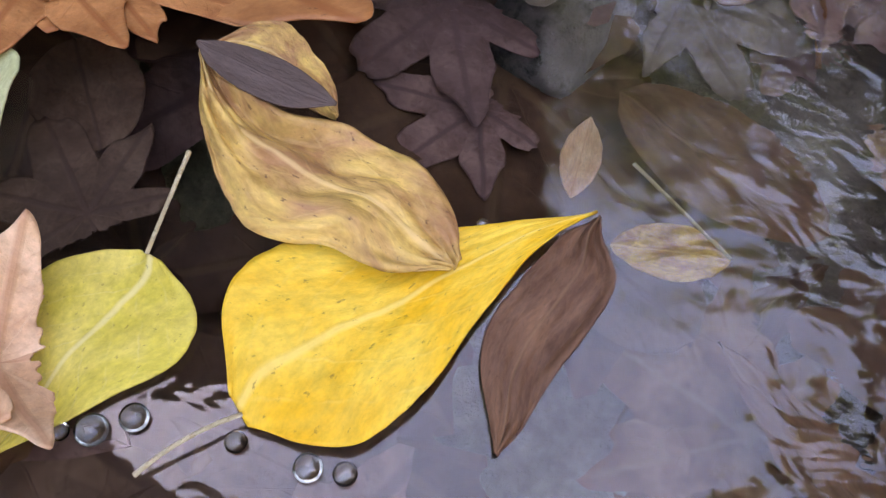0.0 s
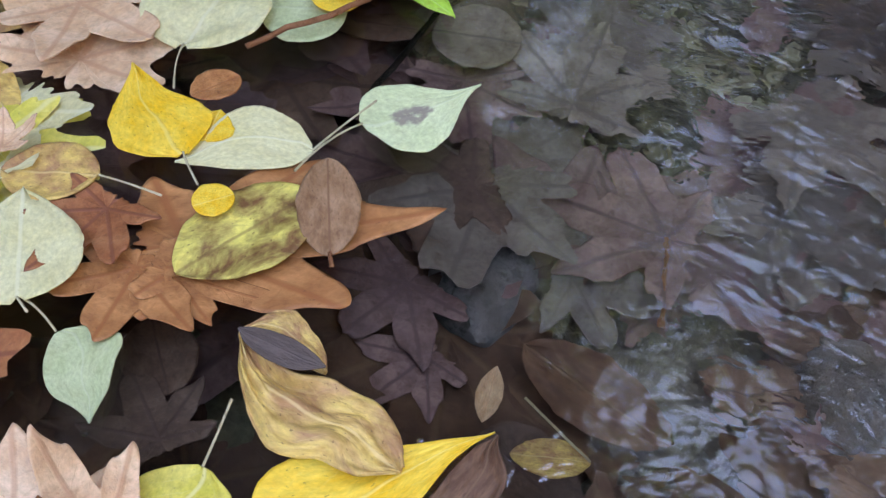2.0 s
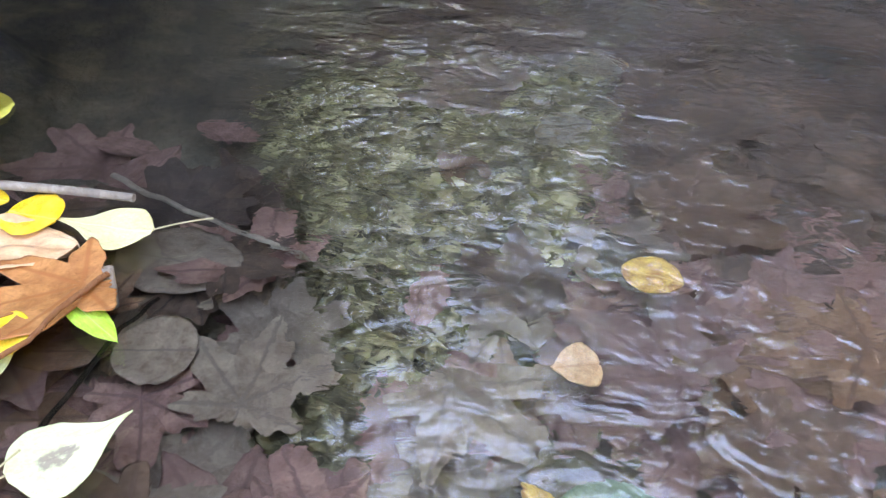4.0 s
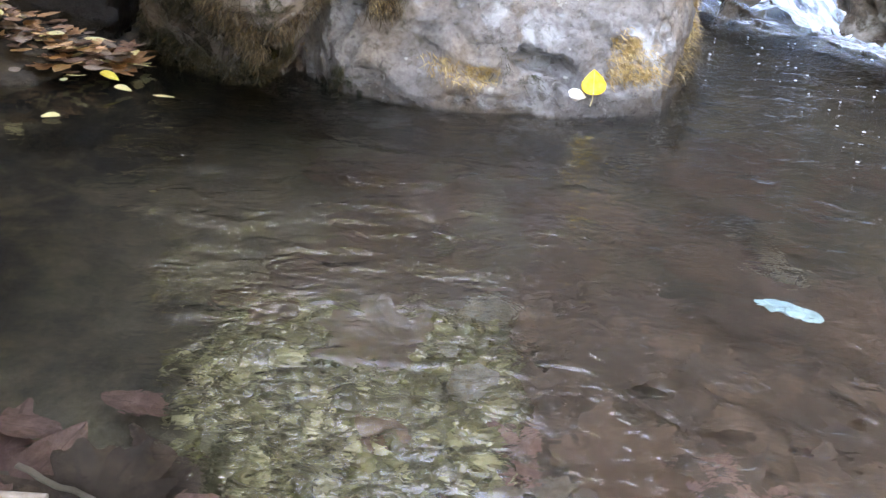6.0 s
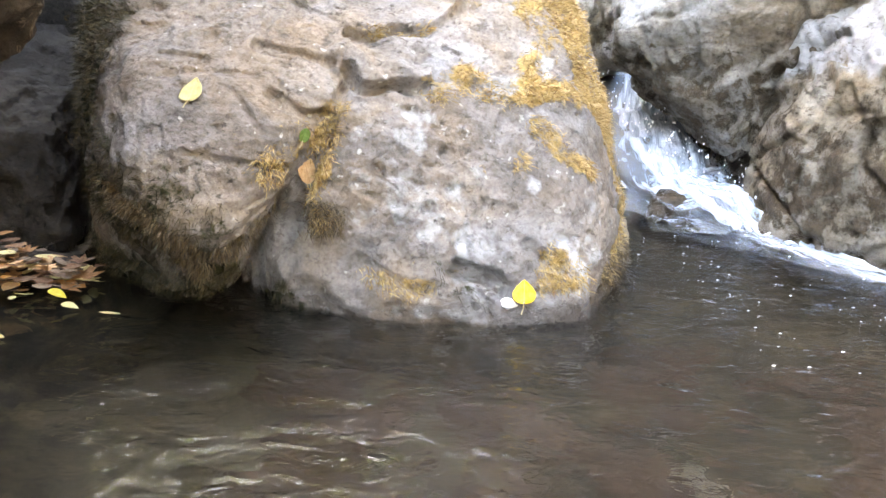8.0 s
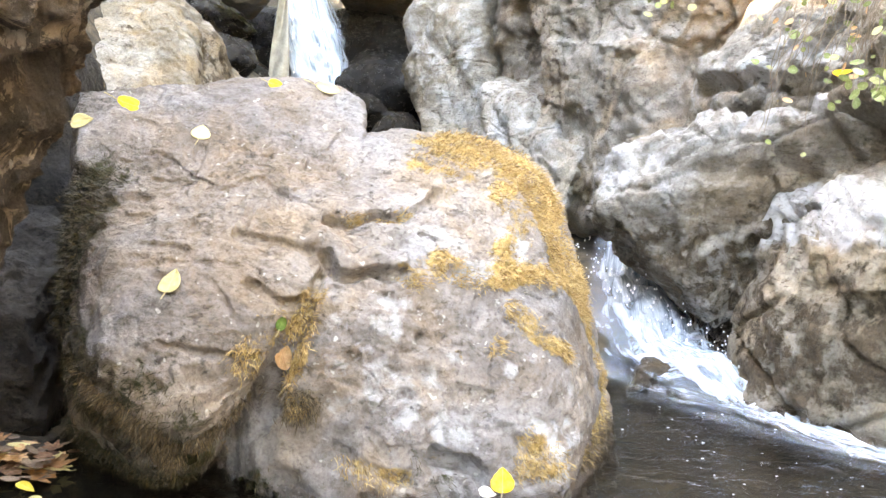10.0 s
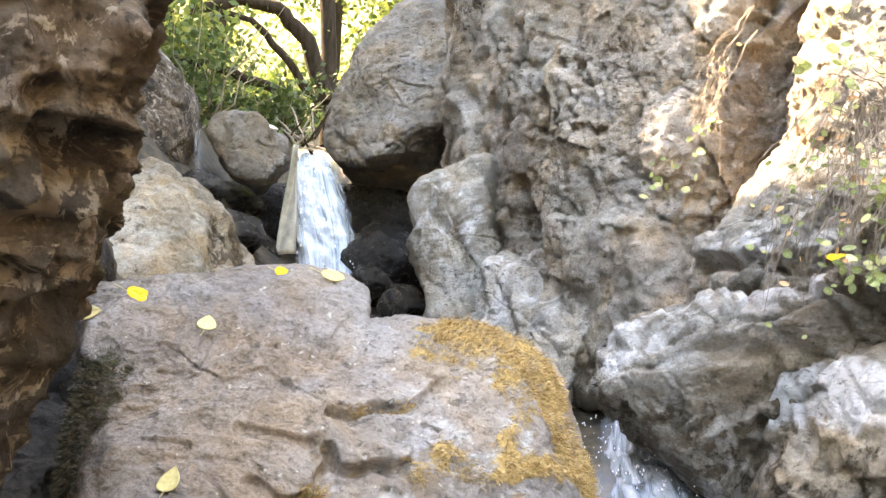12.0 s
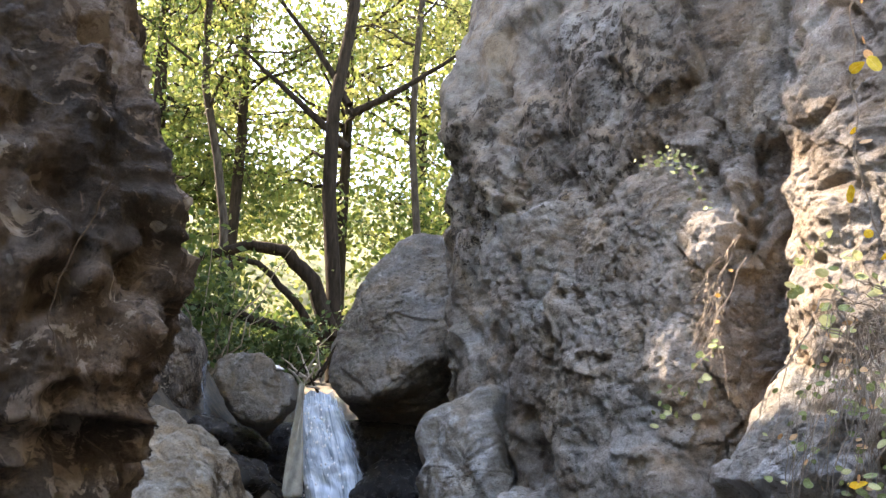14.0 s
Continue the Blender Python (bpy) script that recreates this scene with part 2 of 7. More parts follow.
    nudge = n.add("ShaderNodeVectorMath", operation="SCALE")
    nudge.inputs[3].default_value = 0.045
    n.link(jitter.outputs["Color"], nudge.inputs[0])
    shaken = n.add("ShaderNodeVectorMath", operation="ADD")
    n.link(flat, shaken.inputs[0])
    n.link(nudge.outputs[0], shaken.inputs[1])
    where = n.level(n.noise(o, 4.0, 4, 0.6), 0.36, 0.60)
    for size, deep in ((30, 0.011), (85, 0.0045)):
        facets = n.add("ShaderNodeTexVoronoi")
        facets.inputs["Scale"].default_value = size
        n.link(shaken.outputs[0], facets.inputs["Vector"])
        b1 = n.bump(n.math("MULTIPLY", facets.outputs["Color"], where), 0.9, deep * fine * chip, b1)
    b2 = n.bump(n.noise(o, 60, 7, 0.7), 0.9, 0.009 * fine, b1)
    fuzz = n.math("MULTIPLY", n.noise(o, 150, 4, 0.75), n.math("MAXIMUM", cover, gc))
    b3 = n.bump(fuzz, 0.9, 0.010, b2)
    return n.set(color=base, rough=rough, normal=b3, spec=0.35)


grey_rock = rock_material("grey_weathered_rock", (0.155, 0.132, 0.116), (0.25, 0.222, 0.203), (0.34, 0.315, 0.30), strata=0.2, stain=(0.21, 0.165, 0.12), cracks=0.1)
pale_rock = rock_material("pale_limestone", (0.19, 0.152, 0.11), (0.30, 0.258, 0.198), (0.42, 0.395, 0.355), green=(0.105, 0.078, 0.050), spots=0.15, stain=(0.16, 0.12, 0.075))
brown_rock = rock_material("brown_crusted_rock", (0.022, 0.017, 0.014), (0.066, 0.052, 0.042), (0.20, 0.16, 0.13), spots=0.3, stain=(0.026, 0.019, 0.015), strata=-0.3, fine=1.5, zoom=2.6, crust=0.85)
dark_rock = rock_material("dark_damp_rock", (0.055, 0.046, 0.037), (0.13, 0.11, 0.088), (0.25, 0.22, 0.185), spots=0.15)
cliff_rock = rock_material("grey_brown_cliff_rock", (0.13, 0.105, 0.085), (0.29, 0.25, 0.21), (0.42, 0.39, 0.35), green=(0.085, 0.070, 0.056), spots=0.3, stain=(0.17, 0.125, 0.09), fine=1.3)
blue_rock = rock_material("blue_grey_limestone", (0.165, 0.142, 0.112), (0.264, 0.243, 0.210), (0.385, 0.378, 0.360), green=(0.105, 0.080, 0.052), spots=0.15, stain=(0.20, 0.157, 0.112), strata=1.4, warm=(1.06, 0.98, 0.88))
dull_rock = rock_material("dull_grey_brown_rock", (0.075, 0.062, 0.050), (0.165, 0.145, 0.122), (0.26, 0.24, 0.215), spots=0.15, strata=0.4)
# near black: the deep shade of bank and cave is put into the colour
shade_rock = rock_material("rock_blackened_for_shade", (0.008, 0.007, 0.006), (0.018, 0.016, 0.0135), (0.045, 0.039, 0.033), spots=0.05, stain=(0.03, 0.024, 0.018))


def leaf_material(name, one, two, vein, spot=(0.05, 0.03, 0.015), spots=0.5, gloss=0.45, glow=0.35, vary=0.0, vein_amount=0.8, mottle=1.0, blotch=0.0):
    """Blade with midrib and side veins along its own length (UV), blotches, specks and some light through it."""
    n = Nodes(name)
    uv = n.add("ShaderNodeUVMap")
    sep = n.add("ShaderNodeSeparateXYZ")
    n.link(uv.outputs[0], sep.inputs[0])
    u, v = sep.outputs[0], sep.outputs[1]
    av = n.math("ABSOLUTE", v)
    o = n.coords("UV")
    base = n.mix(n.level(n.noise(o, 3.0, 5, 0.6, 0.6), 0.38, 0.62), one, two)
    base = n.mix(1.0, base, n.ramp(n.noise(o, 22, 5, 0.7), [(0.3, (0.8, 0.8, 0.8)), (0.7, (1.15, 1.15, 1.15))]), "MULTIPLY")
    if vary:
        oi = n.add("ShaderNodeObjectInfo").outputs["Random"]
        base = n.mix(1.0, base, n.ramp(oi, [(0.0, (1 - vary, 1 - vary, 1 - vary * 0.9)), (1.0, (1 + vary, 1 + vary * 0.8, 1 + vary * 0.6))]), "MULTIPLY")
    tone = n.ramp(n.noise(o, 5.5, 6, 0.65, 0.8), [(0.32, (1 - 0.28 * mottle, 1 - 0.34 * mottle, 1 - 0.4 * mottle)), (0.5, (1.0, 1.0, 1.0)), (0.68, (1 + 0.16 * mottle, 1 + 0.18 * mottle, 1 + 0.2 * mottle))])
    base = n.mix(1.0, base, tone, "MULTIPLY")
    mid = n.level(av, 0.024, 0.008)
    saw = n.math("FRACT", n.math("MULTIPLY", n.math("ADD", n.math("SUBTRACT", u, n.math("MULTIPLY", av, 0.75)), n.math("MULTIPLY", n.noise(o, 4, 3, 0.6), 0.10)), 7.0))
    side = n.math("MULTIPLY", n.level(n.math("ABSOLUTE", n.math("SUBTRACT", saw, 0.5)), 0.06, 0.01), n.level(n.noise(o, 6, 3, 0.6), 0.40, 0.60))
    veins = n.math("MAXIMUM", mid, n.math("MULTIPLY", side, 0.32))
    base = n.mix(n.math("MULTIPLY", veins, vein_amount), base, vein)
    if spots:
        specks = n.level(n.noise(o, 26, 4, 0.65), 0.62, 0.70)
        base = n.mix(n.math("MULTIPLY", specks, spots), base, spot)
        edge = n.level(n.math("ADD", n.attr("rim"), n.math("MULTIPLY", n.noise(o, 9, 4, 0.6), 0.5)), 1.08, 1.22)
        base = n.mix(n.math("MULTIPLY", edge, spots), base, spot)
    if blotch:
        away = n.math("ADD", n.math("POWER", n.math("SUBTRACT", u, 0.37), 2.0), n.math("MULTIPLY", n.math("MULTIPLY", v, v), 1.6))
        dead = n.level(n.math("ADD", n.math("SQRT", away), n.math("MULTIPLY", n.noise(o, 9, 4, 0.6), 0.16)), blotch + 0.10, blotch + 0.06)
        base = n.mix(n.math("MULTIPLY", dead, n.level(n.noise(o, 12, 4, 0.6), 0.25, 0.5)), base, (0.33, 0.27, 0.19))
    nb = n.bump(n.math("ADD", n.math("MULTIPLY", veins, 0.5), n.noise(o, 14, 5, 0.6)), 0.35, 0.0015)
    n.set(color=base, rough=gloss, normal=nb, spec=0.22)
    tr = n.add("ShaderNodeBsdfTranslucent")
    n.link(base, tr.inputs[0])
    mx = n.add("ShaderNodeMixShader")
    mx.inputs[0].default_value = glow
    n.link(n.bsdf.outputs[0], mx.inputs[1])
    n.link(tr.outputs[0], mx.inputs[2])
    n.link(mx.outputs[0], n.out.inputs[0])
    return n.mat


yellow_leaf = leaf_material("yellow_poplar_leaf", (0.90, 0.63, 0.075), (0.84, 0.50, 0.020), (0.92, 0.74, 0.22), (0.16, 0.08, 0.02), spots=0.6, vein_amount=0.5, mottle=0.25)
lime_yellow_leaf = leaf_material("greenish_yellow_leaf", (0.66, 0.56, 0.08), (0.72, 0.60, 0.13), (0.80, 0.72, 0.34), (0.2, 0.13, 0.04), spots=0.5, vein_amount=0.6, mottle=0.3)
cream_leaf = leaf_material("cream_leaf_underside", (0.74, 0.67, 0.36), (0.68, 0.60, 0.29), (0.78, 0.72, 0.45), (0.5, 0.38, 0.16), spots=0.25, vein_amount=0.6, mottle=0.25)
mint_leaf = leaf_material("pale_green_leaf_underside", (0.63, 0.66, 0.34), (0.67, 0.69, 0.38), (0.75, 0.75, 0.48), (0.32, 0.25, 0.18), spots=0.4, vein_amount=0.5, mottle=0.25, blotch=0.15)
sage_leaf = leaf_material("sage_green_leaf", (0.50, 0.53, 0.26), (0.56, 0.57, 0.30), (0.62, 0.62, 0.38), spots=0.15, vein_amount=0.4, mottle=0.35)
tan_leaf = leaf_material("tan_dry_leaf", (0.60, 0.35, 0.18), (0.68, 0.45, 0.26), (0.48, 0.24, 0.12), (0.42, 0.16, 0.06), spots=0.35, glow=0.2, vein_amount=0.6, mottle=0.6)
orange_leaf = leaf_material("orange_brown_plane_leaf", (0.33, 0.125, 0.040), (0.44, 0.185, 0.062), (0.30, 0.10, 0.03), spots=0.4, glow=0.2)
rust_leaf = leaf_material("rust_red_plane_leaf", (0.26, 0.085, 0.03), (0.34, 0.13, 0.05), (0.19, 0.06, 0.03), spots=0.5, glow=0.15)
ochre_leaf = leaf_material("ochre_curled_leaf", (0.64, 0.42, 0.11), (0.36, 0.18, 0.07), (0.68, 0.47, 0.19), (0.10, 0.05, 0.025), spots=0.85, glow=0.15, vein_amount=0.6)
brown_leaf = leaf_material("speckled_brown_leaf", (0.23, 0.115, 0.05), (0.31, 0.17, 0.085), (0.18, 0.085, 0.04), spots=0.7, glow=0.1)
blotched_leaf = leaf_material("yellow_leaf_with_brown_blotches", (0.22, 0.10, 0.035), (0.74, 0.62, 0.14), (0.22, 0.11, 0.04), (0.16, 0.08, 0.03), spots=0.9, vein_amount=0.5)
litter_brown = leaf_material("sodden_brown_leaf", (0.13, 0.075, 0.048), (0.19, 0.115, 0.075), (0.10, 0.055, 0.04), spots=0.5, gloss=0.6, glow=0.1, vary=0.35)
litter_purple = leaf_material("sodden_purple_brown_leaf", (0.15, 0.085, 0.075), (0.21, 0.125, 0.105), (0.12, 0.065, 0.06), spots=0.4, gloss=0.6, glow=0.1, vary=0.3)
litter_grey = leaf_material("silted_grey_brown_leaf", (0.15, 0.115, 0.09), (0.20, 0.155, 0.12), (0.13, 0.10, 0.08), spots=0.3, gloss=0.7, glow=0.05, vary=0.3)
litter_russet = leaf_material("sodden_russet_leaf", (0.105, 0.050, 0.026), (0.16, 0.082, 0.042), (0.20, 0.12, 0.06), spots=0.5, gloss=0.55, glow=0.1, vary=0.35, vein_amount=0.35)
shadow_leaf = leaf_material("leaf_hollow_shade", (0.075, 0.052, 0.040), (0.09, 0.062, 0.048), (0.08, 0.055, 0.042), spots=0.1, gloss=0.6, glow=0.02, vein_amount=0.2, mottle=0.3)
# darker copy of the litter, painting the pool's shade into the leaves
litter_dark = leaf_material("pool_leaf_darkened_for_shade", (0.060, 0.040, 0.030), (0.10, 0.066, 0.050), (0.05, 0.034, 0.028), spots=0.4, gloss=0.7, glow=0.05, vary=0.3)
green_leaf = leaf_material("green_leaf", (0.08, 0.15, 0.035), (0.12, 0.20, 0.05), (0.16, 0.24, 0.08), spots=0.3)
soft_green_leaf = leaf_material("soft_green_bramble_leaf", (0.19, 0.25, 0.10), (0.27, 0.33, 0.15), (0.30, 0.36, 0.18), spots=0.2, glow=0.25, vary=0.25)
lime_leaf = leaf_material("bright_lime_leaf", (0.40, 0.62, 0.06), (0.48, 0.66, 0.10), (0.55, 0.7, 0.2), spots=0.1)
teal_leaf = leaf_material("blue_green_leaf", (0.17, 0.23, 0.16), (0.21, 0.28, 0.19), (0.26, 0.32, 0.22), spots=0.1)


def crown_material(name, one, two, three, glow=0.5):
    n = Nodes(name)
    isl = n.add("ShaderNodeNewGeometry").outputs["Random Per Island"]
    base = n.ramp(isl, [(0.0, one), (0.5, two), (1.0, three)])
    n.set(color=base, rough=0.5, spec=0.4)
    tr = n.add("ShaderNodeBsdfTranslucent")
    n.link(base, tr.inputs[0])
    mx = n.add("ShaderNodeMixShader")
    mx.inputs[0].default_value = glow
    n.link(n.bsdf.outputs[0], mx.inputs[1])
    n.link(tr.outputs[0], mx.inputs[2])
    n.link(mx.outputs[0], n.out.inputs[0])
    return n.mat


crown_green = crown_material("green_tree_leaves", (0.05, 0.095, 0.025), (0.115, 0.165, 0.045), (0.25, 0.28, 0.08), 0.52)
crown_yellow = crown_material("yellow_green_tree_leaves", (0.13, 0.17, 0.04), (0.24, 0.27, 0.075), (0.42, 0.40, 0.15), 0.53)
crown_dark = crown_material("dark_bush_leaves", (0.03, 0.06, 0.02), (0.06, 0.10, 0.03), (0.10, 0.13, 0.04), 0.4)
dry_grass = crown_material("dry_moss_fibres", (0.17, 0.10, 0.038), (0.42, 0.275, 0.11), (0.66, 0.49, 0.24), 0.25)
brown_roots = crown_material("brown_dry_roots", (0.03, 0.021, 0.012), (0.075, 0.053, 0.030), (0.24, 0.18, 0.105), 0.2)
dark_moss = crown_material("dark_green_moss_fibres", (0.016, 0.016, 0.008), (0.038, 0.034, 0.016), (0.11, 0.085, 0.042), 0.2)


def bark_material(name, one, two):
    n = Nodes(name)
    o = n.coords(scale=(1, 1, 0.18))
    base = n.ramp(n.noise(o, 26, 8, 0.65, 0.3), [(0.35, one), (0.65, two)])
    b = n.bump(n.noise(o, 34, 8, 0.7), 0.9, 0.02)
    return n.set(color=base, rough=0.95, normal=b, spec=0.1)


bark = bark_material("dark_bark", (0.016, 0.012, 0.008), (0.048, 0.035, 0.025))
pale_bark = bark_material("grey_bark", (0.035, 0.028, 0.021), (0.10, 0.082, 0.064))
twig_mat = bark_material("dry_twig", (0.22, 0.175, 0.135), (0.38, 0.325, 0.265))
dim_twig = bark_material("dull_root", (0.05, 0.036, 0.026), (0.12, 0.09, 0.065))
red_twig = bark_material("red_brown_twig", (0.20, 0.075, 0.03), (0.30, 0.13, 0.06))
stalk_mat = bark_material("cream_leaf_stalk", (0.50, 0.42, 0.23), (0.62, 0.53, 0.32))


def bed_material():
    n = Nodes("silty_stream_bed")
    o = n.coords()
    base = n.ramp(n.noise(o, 9, 8, 0.65, 0.5), [(0.3, (0.075, 0.06, 0.044)), (0.5, (0.15, 0.12, 0.088)), (0.7, (0.25, 0.215, 0.155))])
    base = n.mix(n.level(n.noise(o, 2.3, 4, 0.6), 0.5, 0.68), base, (0.19, 0.175, 0.095))
    base = n.mix(1.0, base, n.ramp(n.noise(o, 120, 5, 0.7), [(0.3, (0.6, 0.6, 0.6)), (0.7, (1.3, 1.3, 1.3))]), "MULTIPLY")
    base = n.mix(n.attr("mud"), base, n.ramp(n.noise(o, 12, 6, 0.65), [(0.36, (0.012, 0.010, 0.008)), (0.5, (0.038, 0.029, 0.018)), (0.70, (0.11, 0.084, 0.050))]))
    base = n.mix(n.attr("gravel"), base, n.ramp(n.noise(o, 60, 5, 0.7), [(0.35, (0.05, 0.042, 0.024)), (0.65, (0.18, 0.16, 0.09))]))
    h = n.attr("height")
    straw = n.ramp(n.noise(o, 1.3, 8, 0.7), [(0.40, (0.09, 0.10, 0.03)), (0.5, (0.17, 0.16, 0.05)), (0.6, (0.08, 0.11, 0.03))])
    base = n.mix(n.level(h, 0.52, 0.72), base, straw)
    b = n.bump(n.noise(o, 45, 8, 0.7), 0.8, 0.012)
    return n.set(color=base, rough=0.85, normal=b)


bed_mat = bed_material()


def water_material():
    """Clear water: refraction below, mirror above, shared out by Fresnel; rippled surface."""
    n = Nodes("clear_stream_water")
    n.t.nodes.remove(n.bsdf)
    o = n.coords(scale=(1.0, 1.5, 1.0))
    calm = n.attr("ripple")
    r1 = n.math("MULTIPLY", n.noise(o, 7.5, 2, 0.45, 0.6), calm)
    r2 = n.math("MULTIPLY", n.noise(o, 24, 2, 0.45, 1.2), n.math("ADD", n.math("MULTIPLY", n.attr("shiver"), 0.6), n.math("MULTIPLY", calm, 0.3)))
    nb = n.bump(r1, 0.8, 0.014)
    r3 = n.math("MULTIPLY", n.noise(o, 58, 2, 0.4, 1.0), n.attr("shiver"))
    nb = n.bump(r2, 0.8, 0.0065, nb)
    nb = n.bump(r3, 0.8, 0.0020, nb)
    refr = n.add("ShaderNodeBsdfRefraction")
    refr.inputs["Color"].default_value = (0.93, 0.93, 0.88, 1)
    refr.inputs["IOR"].default_value = 1.33
    refr.inputs["Roughness"].default_value = 0.0
    gl = n.add("ShaderNodeBsdfGlossy")
    gl.inputs["Roughness"].default_value = 0.02
    fr = n.add("ShaderNodeFresnel")
    fr.inputs["IOR"].default_value = 1.55
    for s in (refr, gl, fr):
        n.link(nb, s.inputs["Normal"])
    mx = n.add("ShaderNodeMixShader")
    n.link(fr.outputs[0], mx.inputs[0])
    n.link(refr.outputs[0], mx.inputs[1])
    n.link(gl.outputs[0], mx.inputs[2])
    n.link(mx.outputs[0], n.out.inputs[0])
    return n.mat


water_mat = water_material()


def foam_material(name, low, high, stretch, edge=(0.2, 1.0), most=1.0):
    """White water: bright froth thinning to clear water along the flow (UV)."""
    n = Nodes(name)
    o = n.coords("UV", scale=stretch)
    f = n.noise(o, 4.2, 8, 0.68, 0.8)
    col = n.ramp(f, [(0.36, (0.30, 0.41, 0.52)), (0.50, (0.50, 0.60, 0.71)), (0.66, (0.78, 0.84, 0.91))])
    nb = n.bump(n.noise(o, 12, 7, 0.7, 0.5), 0.6, 0.015)
    n.set(color=col, rough=0.45, normal=nb, spec=0.4)
    tr = n.add("ShaderNodeBsdfTransparent")
    rim = n.attr("rim")
    frayed = n.math("ADD", rim, n.math("MULTIPLY", n.math("SUBTRACT", n.noise(o, 3.2, 7, 0.7, 0.5), 0.5), 1.1))
    a = n.math("MULTIPLY", n.level(f, low, high), n.level(frayed, edge[1], edge[0]))
    a = n.math("MULTIPLY", a, most)
    mx = n.add("ShaderNodeMixShader")
    n.link(a, mx.inputs[0])
    n.link(tr.outputs[0], mx.inputs[1])
    n.link(n.bsdf.outputs[0], mx.inputs[2])
    n.link(mx.outputs[0], n.out.inputs[0])
    return n.mat


foam_mat = foam_material("cascade_white_water", 0.22, 0.56, (0.75, 2.4, 1.0), (0.30, 1.0), 0.92)
froth_mat = foam_material("thin_froth", 0.40, 0.72, (1.4, 2.6, 1.0), (0.1, 0.95), 0.7)
fall_mat = foam_material("waterfall_white_water", 0.16, 0.46, (0.7, 4.0, 1.0), (0.5, 1.1))


def plain(name, c, rough=0.6, vary=0.25):
    n = Nodes(name)
    o = n.coords()
    base = n.mix(n.level(n.noise(o, 18, 7, 0.65), 0.35, 0.65), tuple(x * (1 - vary) for x in c), tuple(min(1, x * (1 + vary)) for x in c))
    return n.set(color=base, rough=rough, normal=n.bump(n.noise(o, 40, 5, 0.6), 0.4, 0.004))


bubble_mat = plain("white_foam", (0.85, 0.86, 0.88), 0.3, 0.08)
shell_mat = plain("white_crust", (0.75, 0.73, 0.68), 0.6, 0.15)
sheet_mat = plain("pale_weathered_sheet", (0.34, 0.32, 0.27), 0.6, 0.25)
scrap_mat = plain("pale_blue_scrap", (0.40, 0.60, 0.66), 0.4, 0.15)

# ---- ground: one sheet from the stream bed to the hillside ----
def graded(lo, hi, n, centre, power):
    t = np.linspace(-1, 1, n)
    s = np.sinh(power * t) / math.sinh(power)
    return np.where(s < 0, centre + s * (centre - lo), centre + s * (hi - centre))


def gravel_mask(x, y, soft=0.03):
    """The shallow bar of olive gravel in the stream: 1 on it, 0 off it."""
    mid = np.interp(y, (0.27, 0.47, 0.55, 0.65, 0.78, 0.92), (-0.13, -0.125, -0.09, -0.125, -0.13, -0.13))
    half = np.interp(y, (0.27, 0.36, 0.47, 0.55, 0.65, 0.78, 0.92), (0.01, 0.05, 0.085, 0.12, 0.135, 0.17, 0.16))
    rag = 0.03 * vnoise(np.stack([x * 22, y * 22, 0 * x], 1), 7)
    return smooth(half - np.abs(x - mid) + rag, -soft, soft) * smooth(y, 0.26, 0.34) * (1 - smooth(y, 0.82, 0.98))


def ground_height(x, y):
    base = np.interp(y, (-20, -3, -1.1, -0.6, 0.5, 0.9, 1.4, 2.1, 2.5, 2.9, 4.0, 5.2, 6.2, 7.05, 7.35, 8.5, 10, 16, 40, 90),
                     (4, 0.8, 0.25, -0.10, -0.085, -0.16, -0.27, -0.28, -0.2, 0.02, 0.32, 0.6, 0.70, 0.75, 1.95, 2.35, 2.75, 4.5, 16, 36))
    near = 1 - smooth(y, 6.4, 7.6)
    left = np.interp(-x - 0.32 * smooth(y, 0.75, 1.0) * (1 - smooth(y, 1.40, 1.55)), (0.55, 0.70, 1.0, 1.35, 2.0, 4.0, 8.0, 60), (0, 0.26, 0.33, 0.6, 1.6, 4.5, 8.0, 16))
    right = np.interp(x, (0.95, 1.3, 2.0, 4.0, 8.0, 60), (0, 0.5, 1.6, 4.5, 9.0, 18))
    far = np.interp(np.abs(x), (2.0, 6.0, 60), (0, 1.2, 14))
    p = np.stack([x, y, np.zeros_like(x)], 1)
    base = base + gravel_mask(x, y, 0.05) * np.maximum(-0.055 - base, 0)
    return base + near * (left + right) + (1 - near) * far + 0.035 * fbm(p * 3.1, 4, 5) + 0.25 * fbm(p * 0.35, 3, 6) * smooth(np.abs(y), 6, 14)


def build_ground():
    xs, ys = graded(-60, 60, 260, 0.0, 5.2), graded(-20, 90, 320, 1.2, 4.6)
    gx, gy = np.meshgrid(xs, ys)
    gx, gy = gx.ravel(), gy.ravel()
    gz = ground_height(gx, gy)
    nx, ny = len(xs), len(ys)
    i, j = np.meshgrid(np.arange(nx - 1), np.arange(ny - 1))
    a = (j * nx + i).ravel()
    me = quick_mesh("ground", np.stack([gx, gy, gz], 1), np.stack([a, a + 1, a + nx + 1, a + nx], 1), bed_mat)
    # mud, also painting the pool's shade and the overhang's dark reflection
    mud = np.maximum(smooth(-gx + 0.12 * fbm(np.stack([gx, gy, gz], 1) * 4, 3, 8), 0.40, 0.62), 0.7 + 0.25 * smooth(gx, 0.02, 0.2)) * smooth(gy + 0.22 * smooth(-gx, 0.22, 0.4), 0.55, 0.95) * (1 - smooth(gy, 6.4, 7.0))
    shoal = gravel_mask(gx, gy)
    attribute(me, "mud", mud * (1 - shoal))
    attribute(me, "gravel", shoal)
    attribute(me, "height", np.clip((gz - 1.0) / 3.0, 0, 1))
    return tagged(new("ground", me), "silty stream bed and dry grassy hillside", "ground", kind="structure")


build_ground()


